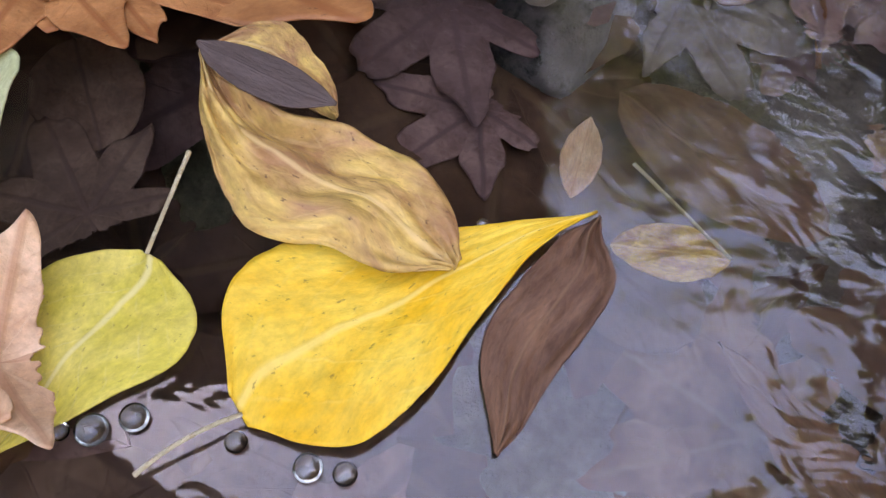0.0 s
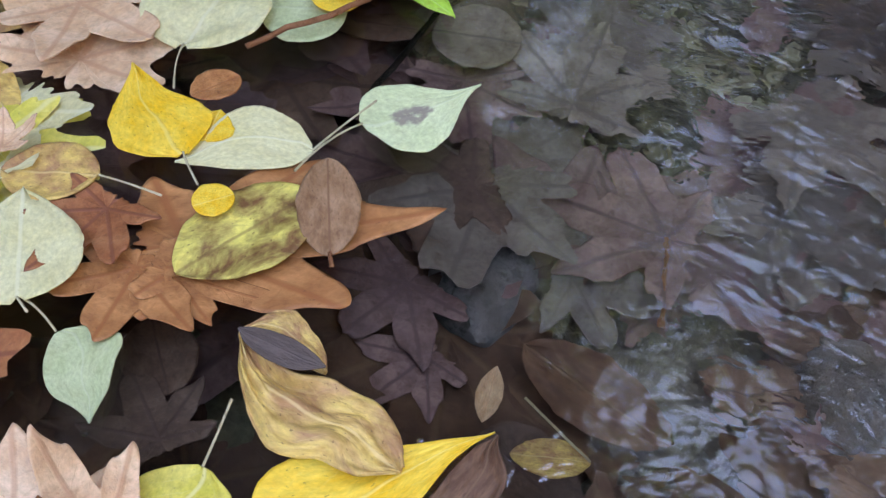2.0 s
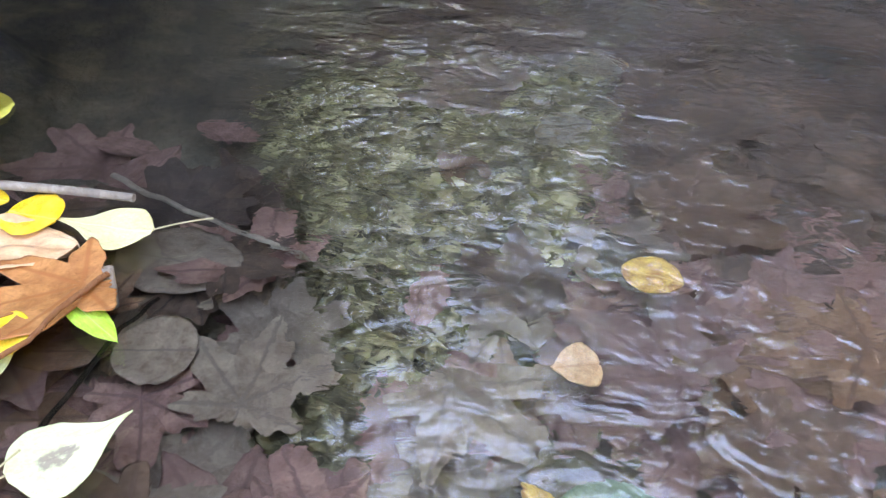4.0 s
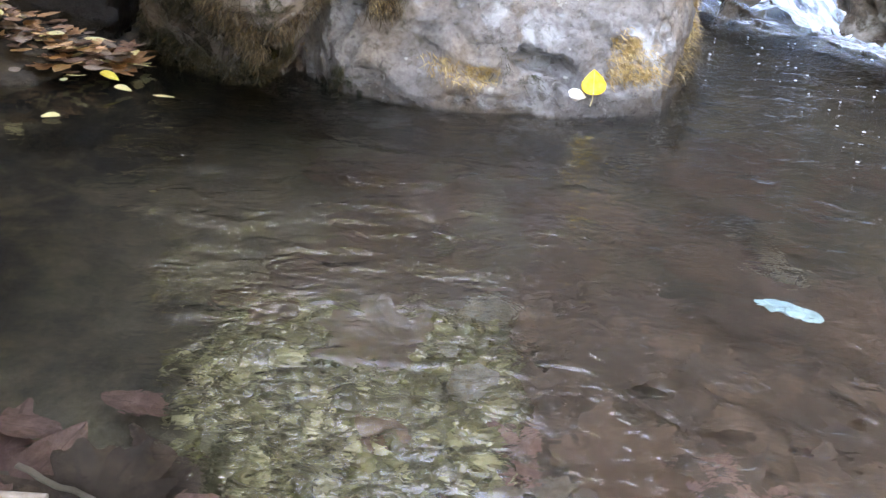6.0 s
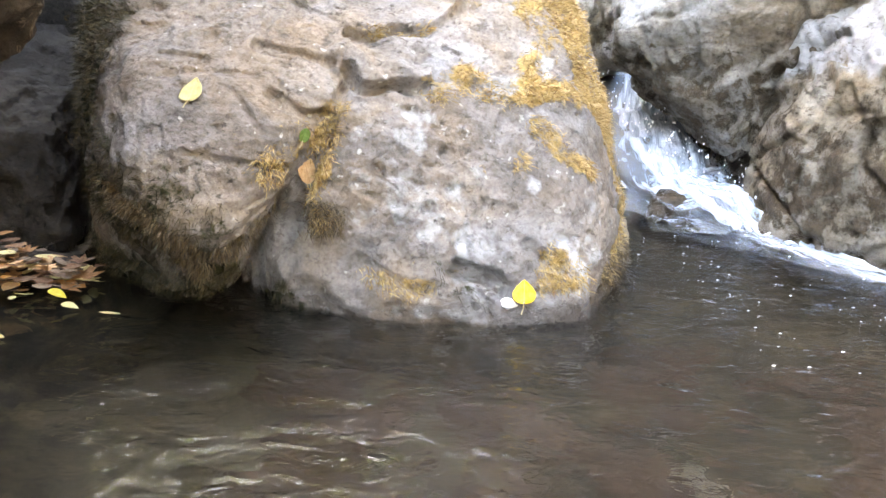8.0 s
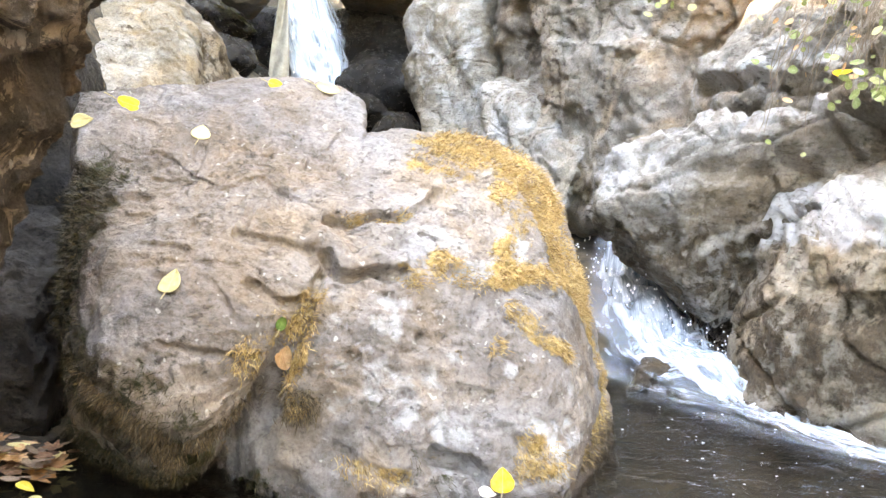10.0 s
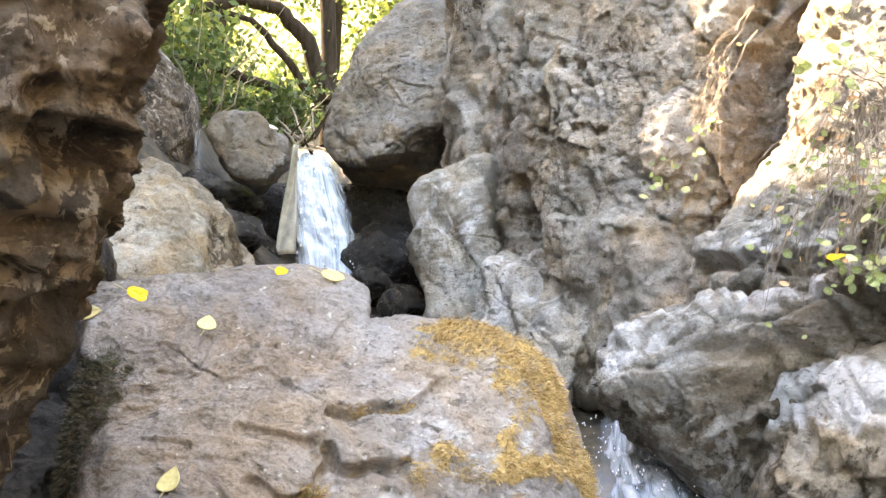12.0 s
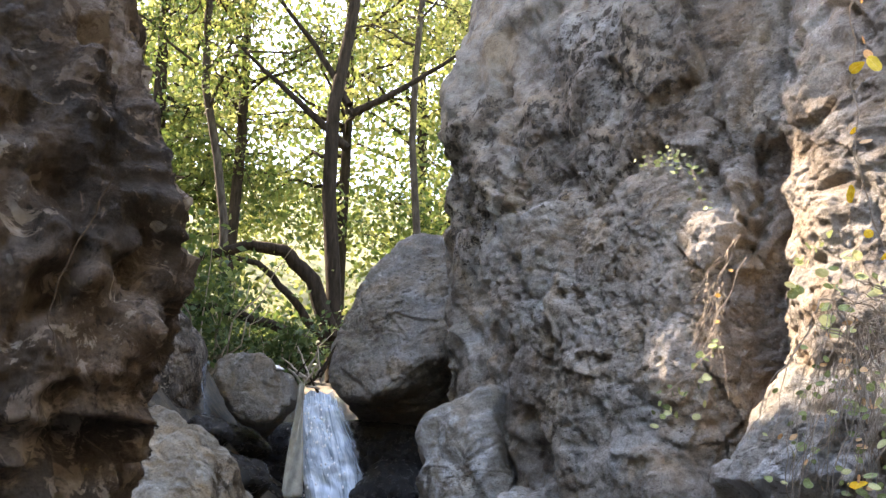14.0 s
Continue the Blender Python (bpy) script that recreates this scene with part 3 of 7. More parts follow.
def build_water():
    nx, ny = 300, 340
    xs, ys = np.linspace(-1.6, 2.2, nx), np.linspace(-1.4, 2.95, ny)
    gx, gy = np.meshgrid(xs, ys)
    gx, gy = gx.ravel(), gy.ravel()
    p = np.stack([gx, gy * 1.4, np.zeros_like(gx)], 1)
    edge = np.interp(gy, (-0.2, 0.05, 0.25, 0.45, 0.8, 1.2), (-0.12, -0.14, -0.14, -0.23, -0.42, -0.6))
    calm = smooth(gx - edge, -0.01, 0.10)
    ripple = 0.08 + 0.92 * calm * (0.85 + 0.15 * smooth(gy, 0.25, 0.75))
    run = smooth(gx, 0.2, 0.9) * smooth(gy, 1.0, 1.9)
    gz = 0.0016 * ripple * fbm(p * 9, 3, 3) + 0.006 * run * fbm(p * 12, 3, 4)
    i, j = np.meshgrid(np.arange(nx - 1), np.arange(ny - 1))
    a = (j * nx + i).ravel()
    me = quick_mesh("water", np.stack([gx, gy, gz], 1), np.stack([a, a + 1, a + nx + 1, a + nx], 1), water_mat)
    shoal = gravel_mask(gx, gy, 0.05)
    attribute(me, "ripple", ripple + 0.6 * run + 0.35 * shoal + 0.5 * smooth(gy, 0.7, 1.1) * calm)
    attribute(me, "shiver", ripple * (1 - 0.5 * smooth(gy, 0.6, 1.0)) + 0.6 * run + 0.7 * shoal)
    ob = tagged(new("water", me), "clear rippling stream pool over brown leaf litter", "water", kind="structure")
    ob.visible_shadow = False
    return ob


build_water()

# ---- rocks ----
_balls = {}


def ball(level):
    if level not in _balls:
        bm = bmesh.new()
        bmesh.ops.create_icosphere(bm, subdivisions=level, radius=1)
        v = np.array([q.co[:] for q in bm.verts])
        f = np.array([[q.index for q in t.verts] for t in bm.faces])
        bm.free()
        _balls[level] = (v / np.linalg.norm(v, axis=1)[:, None], f)
    return _balls[level]


def hull_planes(points, centre):
    bm = bmesh.new()
    for p in points:
        bm.verts.new(p)
    bmesh.ops.convex_hull(bm, input=bm.verts)
    bm.normal_update()
    c = Vector(centre)
    out = set()
    for f in bm.faces:
        h = f.normal.dot(f.verts[0].co - c)
        if h < 0:
            n, h = -f.normal, -h
        else:
            n = f.normal
        out.add((round(n.x, 3), round(n.y, 3), round(n.z, 3), round(max(h, 0.02), 4)))
    bm.free()
    return np.array(sorted(out))


def rock_shape(centre, lobes, level=7, edge=16, big=0.03, big_scale=3.0, ledge=0.0, ledge_scale=9.0, ledge_dir=(0.3, -0.2, 0.93),
               crack=0.0, crack_scale=3.0, fine=0.006, seed=1, block=0.0, block_scale=3.0, flake=0.0, knob=0.0, knob_scale=14.0, toward=0.5, carve=(), squeeze=1.0, grow=0.0, pillow=0.0, pillow_scale=2.0, rough=0.2, pit=0.0, pit_scale=16.0):
    """Rounded blocks (each the hull of a few corners), merged, then weathered. Returns vertices and faces."""
    d, f = ball(level)
    if toward:
        v = np.array((0.0, 0.0, 0.6)) - np.array(centre)
        d = d + toward * v / np.linalg.norm(v)
        d = d / np.linalg.norm(d, axis=1)[:, None]
    r = 0
    for corners in lobes:
        pl = hull_planes(corners, centre)
        q = np.zeros(len(d))
        for nx, ny, nz, h in pl:
            q += np.maximum((d[:, 0] * nx + d[:, 1] * ny + d[:, 2] * nz) / h, 0) ** edge
        r = np.maximum(r, q ** (-1.0 / edge))
    p = np.array(centre) + d * r[:, None]
    fn = np.cross(p[f[:, 1]] - p[f[:, 0]], p[f[:, 2]] - p[f[:, 0]])
    nv = np.zeros_like(p)
    for k in range(3):
        for c in range(3):
            nv[:, c] += np.bincount(f[:, k], fn[:, c], len(p))
    nv /= np.linalg.norm(nv, axis=1)[:, None] + 1e-12
    d = 0.35 * d + 0.65 * nv
    d /= np.linalg.norm(d, axis=1)[:, None]
    w = p + 0.05 * np.stack([vnoise(p * 4 + 3, seed), vnoise(p * 4 + 31, seed), vnoise(p * 4 + 71, seed)], 1)
    off = grow + big * fbm(p * np.array((1, 1, squeeze)) * big_scale, 4, seed)
    off += big * rough * ridged(w * big_scale * 2.7, 4, seed + 3)
    if ledge:
        s = w @ (np.array(ledge_dir) / np.linalg.norm(ledge_dir)) * ledge_scale + 0.7 * fbm(p * 2.2, 3, seed + 9)
        t = s - np.floor(s)
        rise = np.where(t < 0.8, t / 0.8, (1 - t) / 0.2) - 0.5
        off += ledge * rise * (0.35 + 0.65 * smooth(vnoise(p * 2.6 + 5, seed + 2), -0.3, 0.5))
    if block:
        for k in (1.0, 2.3):
            key = cell_key(w * np.array((1, 1, 0.8)) * block_scale * k, seed + 20)
            off += block / k * (key - 0.5)
    if pit:
        for k in (1.0, 2.1):
            d1, d2 = cells((w + 0.02 * np.stack([vnoise(p * 20, 51), vnoise(p * 20 + 4, 52), vnoise(p * 20 + 8, 53)], 1)) * np.array((1, 1, 0.7)) * pit_scale * k, seed + 61)
            off -= pit / k * (1 - smooth(d1, 0.12, 0.55)) * smooth(vnoise(p * 5 + 3, seed + 62), -0.5, 0.3)
    if pillow:
        for k in (1.0, 2.6):
            q = w + 0.10 / k * np.stack([vnoise(p * 3 * k, seed + 41), vnoise(p * 3 * k + 9, seed + 42), vnoise(p * 3 * k + 5, seed + 43)], 1)
            d1, d2 = cells(q * np.array((1, 1, 0.75)) * pillow_scale * k, seed + 37)
            off += pillow / k * (smooth(d2 - d1, -0.1, 0.55) - 0.7)
    if crack:
        d1, d2 = cells(w * np.array((1, 1, 1.3)) * crack_scale, seed)
        off -= crack * (1 - smooth(d2 - d1, 0.0, 0.06)) * smooth(vnoise(p * 1.9 + 8, seed + 4), -0.5, 0.2)
    if flake:
        s = w @ np.array((0.25, -0.45, 0.86)) * 34 + 1.6 * fbm(p * 5, 3, seed + 31)
        t = s - np.floor(s)
        off += flake * (np.where(t < 0.75, t / 0.75, (1 - t) / 0.25) - 0.5) * smooth(vnoise(p * 9 + 2, seed + 8), -0.2, 0.35)
    if knob:
        d1, d2 = cells(w * knob_scale, seed + 15)
        off += knob * (0.5 - d1)
    for path, deep, wide, *face in carve:
        bent = p + min(0.03, wide * 0.7) * np.stack([vnoise(p * 25, 91), vnoise(p * 25 + 9, 92), vnoise(p * 25 + 5, 93)], 1)
        if face:                                  # across the front, whatever its depth
            only = np.array((1, 0, 1))
            bent, path, deep = bent * only, [tuple(np.array(c) * only) for c in path], deep * (nv[:, 1] < 0.0)
        off -= deep * path_blob(bent, path, wide) * (0.6 + 0.4 * smooth(vnoise(p * 12, 94), -0.4, 0.3))
    off += fine * ridged(w * 17, 5, seed + 6)
    off -= fine * 1.2 * smooth(vnoise(w * 30, seed + 12), 0.25, 0.7)
    return p + d * off[:, None], f


def rock(name, centre, lobes, mat, label, moss=None, green=None, pale=None, damp_shade_at=None, wet=True, kind="", wet_to=0.05, **shape):
    v, f = rock_shape(centre, lobes, **shape)
    me = quick_mesh(name, v, f, mat)
    attribute(me, "moss", moss(v) if moss else np.zeros(len(v)))
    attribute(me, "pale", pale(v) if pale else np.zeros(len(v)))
    attribute(me, "green", green(v) if green else np.zeros(len(v)))
    if not damp_shade_at:
        attribute(me, "wet", (1 - smooth(v[:, 2] + 0.02 * vnoise(v * 14, 4), wet_to * 0.4, wet_to)) if wet else np.zeros(len(v)))
    if damp_shade_at:
        attribute(me, "wet", np.maximum(damp_shade_at(v), 1 - smooth(v[:, 2] + 0.02 * vnoise(v * 14, 4), wet_to * 0.4, wet_to)))
    return tagged(new(name, me), label, "rock", kind=kind)


def blob(v, x, y, z, r, sx=1.0, sy=1.0, sz=1.0):
    q = np.sqrt(((v[:, 0] - x) / sx) ** 2 + ((v[:, 1] - y) / sy) ** 2 + ((v[:, 2] - z) / sz) ** 2)
    return 1 - smooth(q, r * 0.55, r * 1.25)


def path_blob(v, pts, r):
    out = np.zeros(len(v))
    for (a, b) in zip(pts[:-1], pts[1:]):
        a, b = np.array(a), np.array(b)
        ab = b - a
        t = np.clip(((v - a) @ ab) / (ab @ ab), 0, 1)
        q = np.linalg.norm(v - a - t[:, None] * ab, axis=1)
        out = np.maximum(out, 1 - smooth(q, r * 0.4, r * 1.2))
    return out


def boulder_moss(v):
    m = path_blob(v, [(0.06, 1.93, 0.645), (0.14, 1.975, 0.655), (0.23, 1.975, 0.61), (0.28, 1.915, 0.525), (0.255, 1.80, 0.455)], 0.115)
    m = np.maximum(m, path_blob(v, [(0.28, 1.90, 0.52), (0.33, 1.88, 0.40), (0.38, 1.95, 0.31)], 0.12))
    m = np.maximum(m, 0.62 * path_blob(v, [(0.38, 1.95, 0.31), (0.44, 1.98, 0.12)], 0.10))
    m = np.maximum(m, path_blob(v, [(0.19, 1.86, 0.56), (0.22, 1.785, 0.48), (0.17, 1.69, 0.42)], 0.055))
    m = np.maximum(m, path_blob(v, [(-0.005, 1.645, 0.405), (0.058, 1.68, 0.43), (0.102, 1.666, 0.41), (0.18, 1.69, 0.412), (0.24, 1.72, 0.42)], 0.042))
    m = np.maximum(m, path_blob(v, [(0.20, 1.652, 0.345), (0.25, 1.645, 0.30), (0.29, 1.68, 0.26)], 0.034))
    m = np.maximum(m, 0.9 * blob(v, 0.168, 1.61, 0.285, 0.028))
    m = np.maximum(m, 0.75 * path_blob(v, [(-0.18, 1.60, 0.36), (-0.22, 1.56, 0.25), (-0.25, 1.57, 0.18), (-0.20, 1.555, 0.17)], 0.035))
    m = np.maximum(m, 0.7 * path_blob(v, [(0.215, 1.54, 0.075), (0.295, 1.57, 0.078), (0.225, 1.557, 0.12)], 0.035))
    m = np.maximum(m, 0.62 * path_blob(v, [(0.36, 1.60, 0.0), (0.40, 1.76, 0.06), (0.45, 1.95, 0.10)], 0.05))
    m = np.maximum(m, 0.55 * path_blob(v, [(-0.17, 1.735, 0.50), (-0.09, 1.745, 0.505), (-0.02, 1.765, 0.508)], 0.025))
    m = np.maximum(m, 0.55 * path_blob(v, [(-0.28, 1.50, 0.27), (-0.23, 1.54, 0.32)], 0.05))
    m = np.maximum(m, 0.55 * path_blob(v, [(-0.126, 1.53, 0.087), (-0.063, 1.514, 0.062), (-0.006, 1.509, 0.055)], 0.03))
    return m * (0.55 + 0.45 * smooth(fbm(v * 9, 3, 71), -0.45, 0.15))


def boulder_vein_and_light(v):
    """White calcite vein and scrapes on the lower face, seen face on (x, z), plus painted light."""
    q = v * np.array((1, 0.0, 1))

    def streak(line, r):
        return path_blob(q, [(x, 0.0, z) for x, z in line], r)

    # broad paling: soft light on the right lower face, put into the colour
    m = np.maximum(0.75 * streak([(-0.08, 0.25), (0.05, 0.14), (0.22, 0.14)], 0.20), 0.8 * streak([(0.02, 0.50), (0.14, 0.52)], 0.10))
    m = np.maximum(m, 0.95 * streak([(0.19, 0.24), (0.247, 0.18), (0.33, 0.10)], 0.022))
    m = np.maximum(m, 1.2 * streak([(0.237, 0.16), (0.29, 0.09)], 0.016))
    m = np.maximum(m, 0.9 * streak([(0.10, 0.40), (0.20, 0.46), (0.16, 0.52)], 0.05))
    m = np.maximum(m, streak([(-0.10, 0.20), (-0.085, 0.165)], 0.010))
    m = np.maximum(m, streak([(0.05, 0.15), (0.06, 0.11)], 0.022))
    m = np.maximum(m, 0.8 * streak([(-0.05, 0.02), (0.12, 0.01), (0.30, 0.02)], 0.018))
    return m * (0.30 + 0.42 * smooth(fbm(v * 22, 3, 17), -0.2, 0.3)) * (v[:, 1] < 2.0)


def boulder_moss_and_shade(v):
    m = blob(v, -0.63, 1.72, 0.42, 0.16, 0.6, 1.0, 1.4)
    m = np.maximum(m, 0.9 * path_blob(v, [(-0.68, 1.6, 0.2), (-0.52, 1.46, 0.14), (-0.38, 1.44, 0.08)], 0.08))
    # undercut and lower left lobe: dark moss that also paints their shade
    m = np.maximum(m, path_blob(v, [(-0.66, 1.75, 0.0), (-0.45, 1.58, 0.0), (-0.30, 1.50, -0.02)], 0.13))
    m = np.maximum(m, 0.62 * path_blob(v, [(-0.70, 1.68, 0.34), (-0.58, 1.50, 0.20), (-0.44, 1.44, 0.16)], 0.15))
    return np.maximum(m, 0.7 * path_blob(v, [(0.02, 1.50, 0.09), (0.10, 1.52, 0.07)], 0.05))


def boulder_damp_shade(v):
    """The lobe's damp lower side, with the left face's shade painted in."""
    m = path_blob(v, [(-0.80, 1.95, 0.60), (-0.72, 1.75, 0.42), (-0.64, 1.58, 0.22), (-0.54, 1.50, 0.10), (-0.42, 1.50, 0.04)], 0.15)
    # left of this edge the colour is darkened to paint the face's shade
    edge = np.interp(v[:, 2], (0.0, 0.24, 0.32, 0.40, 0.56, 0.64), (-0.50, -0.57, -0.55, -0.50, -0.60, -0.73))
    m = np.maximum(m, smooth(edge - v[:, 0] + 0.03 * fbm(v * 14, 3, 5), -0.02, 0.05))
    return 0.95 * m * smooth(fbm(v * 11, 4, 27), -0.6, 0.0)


def boulder_fringe(v):
    """Where dry roots and moss hang from the lobe's lower edge and the crack."""
    m = path_blob(v, [(-0.66, 1.55, 0.24), (-0.52, 1.45, 0.19), (-0.44, 1.44, 0.14), (-0.40, 1.48, 0.09), (-0.36, 1.49, 0.11), (-0.26, 1.58, 0.178), (-0.19, 1.553, 0.174)], 0.04)
    return np.maximum(m, 0.8 * path_blob(v, [(0.36, 1.60, 0.05), (0.40, 1.75, 0.05), (0.47, 1.95, 0.05)], 0.05))


BOULDER_MAIN = [(-0.28, 1.56, -0.35), (-0.62, 2.0, -0.3), (-0.60, 2.1, 0.45), (-0.55, 2.35, 0.55), (0.0, 1.46, -0.35), (0.36, 1.52, -0.35), (0.55, 2.1, -0.35), (0.4, 2.5, -0.3), (-0.5, 2.6, -0.3),
                (-0.27, 1.55, 0.02), (0.0, 1.455, 0.0), (0.36, 1.515, 0.0), (0.56, 2.1, 0.0), (0.34, 1.60, 0.22), (0.27, 1.70, 0.42), (-0.2, 1.585, 0.40),
                (-0.12, 2.0, 0.68), (0.19, 2.0, 0.68), (0.35, 2.02, 0.60), (0.38, 2.2, 0.58), (-0.1, 2.3, 0.69), (0.41, 1.9, 0.40), (0.52, 2.1, 0.16)]
BOULDER_LOBE = [(-0.40, 1.39, 0.145), (-0.50, 1.40, 0.25), (-0.60, 1.49, 0.22), (-0.55, 1.84, -0.3), (-0.78, 2.0, -0.25), (-0.56, 1.60, 0.46), (-0.71, 1.8, 0.66), (-0.78, 2.0, 0.45),
                (-0.81, 2.02, 0.77), (-0.40, 2.33, 0.82), (-0.145, 2.18, 0.80), (-0.17, 1.60, 0.41), (-0.11, 2.02, 0.70), (-0.36, 1.46, 0.34), (-0.8, 2.5, 0.3), (-0.3, 2.5, 0.3),
                (-0.3, 1.455, 0.20)]
def step(path, deep, wide, lip=0.6):
    """A crack with the stone above it standing proud."""
    up = [(x, y, z + wide * 2.2) for x, y, z in path]
    return [(path, deep, wide, "front"), (up, -deep * lip, wide * 2.4, "front")]


BOULDER_CRACKS = [([(-0.47, 1.46, 0.0), (-0.39, 1.49, 0.06), (-0.346, 1.55, 0.09), (-0.289, 1.58, 0.13), (-0.247, 1.57, 0.185)], 0.07, 0.04),
                  ([(-0.172, 1.642, 0.402), (-0.181, 1.578, 0.358), (-0.19, 1.562, 0.309), (-0.224, 1.56, 0.255), (-0.247, 1.573, 0.188)], 0.040, 0.014, "front"),
                  ([(-0.337, 1.661, 0.474), (-0.261, 1.653, 0.461), (-0.192, 1.651, 0.443)], 0.014, 0.007, "front"),
                  ([(-0.296, 1.565, 0.392), (-0.232, 1.546, 0.361), (-0.191, 1.573, 0.353)], 0.022, 0.009, "front"),
                  ([(0.059, 1.531, 0.093), (0.11, 1.53, 0.082), (0.148, 1.526, 0.062)], 0.060, 0.018, "front"),
                  ([(-0.126, 1.53, 0.087), (-0.063, 1.514, 0.062), (-0.006, 1.509, 0.055)], 0.016, 0.020),
                  ([(0.22, 1.557, 0.118), (0.25, 1.56, 0.11)], 0.015, 0.016),
                  ([(-0.62, 1.80, 0.64), (-0.50, 1.80, 0.61)], 0.015, 0.010),
                  ([(-0.36, 1.60, 0.40), (-0.33, 1.55, 0.37), (-0.30, 1.52, 0.33)], 0.010, 0.006, "front"),
                  ([(-0.42, 1.58, 0.30), (-0.35, 1.54, 0.29), (-0.27, 1.53, 0.27)], 0.016, 0.008, "front"),
                  ([(-0.30, 1.72, 0.56), (-0.24, 1.72, 0.54), (-0.17, 1.73, 0.50)], 0.010, 0.006, "front"),
                  ([(-0.52, 1.75, 0.57), (-0.44, 1.74, 0.56)], 0.012, 0.006, "front")]
BOULDER_CRACKS += step([(-0.176, 1.734, 0.497), (-0.132, 1.733, 0.487), (-0.089, 1.746, 0.505), (-0.022, 1.764, 0.506), (0.038, 1.818, 0.551)], 0.026, 0.009)
BOULDER_CRACKS += step([(-0.171, 1.651, 0.433), (-0.142, 1.633, 0.404), (-0.099, 1.629, 0.403), (-0.016, 1.65, 0.412)], 0.030, 0.010)
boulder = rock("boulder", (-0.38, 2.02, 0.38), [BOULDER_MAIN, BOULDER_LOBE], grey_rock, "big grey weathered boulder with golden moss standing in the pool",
               moss=boulder_moss, green=boulder_moss_and_shade, pale=boulder_vein_and_light, damp_shade_at=boulder_damp_shade, level=8, edge=22, big=0.010, big_scale=3.0, ledge=0.004, ledge_scale=8.0, crack=0.006, crack_scale=2.6, fine=0.007, block=0.009, block_scale=5.5, flake=0.005, rough=0.15, pit=0.006, pit_scale=22.0, seed=3, carve=BOULDER_CRACKS)

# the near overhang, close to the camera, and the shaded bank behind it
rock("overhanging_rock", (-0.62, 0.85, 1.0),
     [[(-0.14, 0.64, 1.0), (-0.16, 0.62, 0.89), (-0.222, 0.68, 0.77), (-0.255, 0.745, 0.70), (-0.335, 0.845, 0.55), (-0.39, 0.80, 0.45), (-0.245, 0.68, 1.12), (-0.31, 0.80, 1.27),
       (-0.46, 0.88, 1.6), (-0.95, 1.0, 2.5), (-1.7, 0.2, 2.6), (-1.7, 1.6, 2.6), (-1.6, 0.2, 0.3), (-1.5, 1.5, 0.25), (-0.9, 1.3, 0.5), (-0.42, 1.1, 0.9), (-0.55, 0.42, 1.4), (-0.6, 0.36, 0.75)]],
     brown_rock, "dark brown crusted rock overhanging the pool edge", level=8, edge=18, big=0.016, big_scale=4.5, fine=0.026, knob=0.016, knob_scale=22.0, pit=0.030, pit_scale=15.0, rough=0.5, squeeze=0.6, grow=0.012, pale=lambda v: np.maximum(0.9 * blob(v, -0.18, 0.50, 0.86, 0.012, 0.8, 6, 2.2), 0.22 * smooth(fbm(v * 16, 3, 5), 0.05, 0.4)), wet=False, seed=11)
# out of view: added to cut the sky out of the near water's reflection
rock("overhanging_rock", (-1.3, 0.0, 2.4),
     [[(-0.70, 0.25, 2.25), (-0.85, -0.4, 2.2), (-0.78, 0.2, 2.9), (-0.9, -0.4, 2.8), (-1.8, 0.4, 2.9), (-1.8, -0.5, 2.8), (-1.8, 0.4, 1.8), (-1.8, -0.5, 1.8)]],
     brown_rock, "unseen brown rock added above the overhang to block sky", level=5, edge=14, big=0.03, big_scale=3, wet=False, seed=14)
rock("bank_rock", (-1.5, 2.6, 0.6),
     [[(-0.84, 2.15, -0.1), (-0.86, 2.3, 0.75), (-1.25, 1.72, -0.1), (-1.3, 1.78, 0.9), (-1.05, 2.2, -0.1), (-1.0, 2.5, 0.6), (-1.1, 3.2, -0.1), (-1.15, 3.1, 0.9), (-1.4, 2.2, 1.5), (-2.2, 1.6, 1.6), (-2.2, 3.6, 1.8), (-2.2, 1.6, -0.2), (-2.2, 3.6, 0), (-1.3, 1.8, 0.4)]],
     shade_rock, "rock behind the boulder, coloured black for shade", level=6, big=0.08, big_scale=2.0, crack=0.03, seed=17)
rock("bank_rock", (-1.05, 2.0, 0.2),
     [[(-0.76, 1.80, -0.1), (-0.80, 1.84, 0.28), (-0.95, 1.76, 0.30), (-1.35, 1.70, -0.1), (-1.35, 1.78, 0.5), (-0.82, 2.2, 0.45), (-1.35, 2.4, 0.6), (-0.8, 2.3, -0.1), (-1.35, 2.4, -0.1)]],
     shade_rock, "rock added behind the leaf heap, coloured black for shade", level=6, big=0.05, big_scale=3.0, fine=0.012, seed=18)
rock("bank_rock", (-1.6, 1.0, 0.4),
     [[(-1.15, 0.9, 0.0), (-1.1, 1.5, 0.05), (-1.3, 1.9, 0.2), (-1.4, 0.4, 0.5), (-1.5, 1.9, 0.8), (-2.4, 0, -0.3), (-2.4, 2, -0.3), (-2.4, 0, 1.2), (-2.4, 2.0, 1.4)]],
     shade_rock, "rock under the overhang, coloured black for shade", level=6, big=0.06, big_scale=2.4, seed=19)

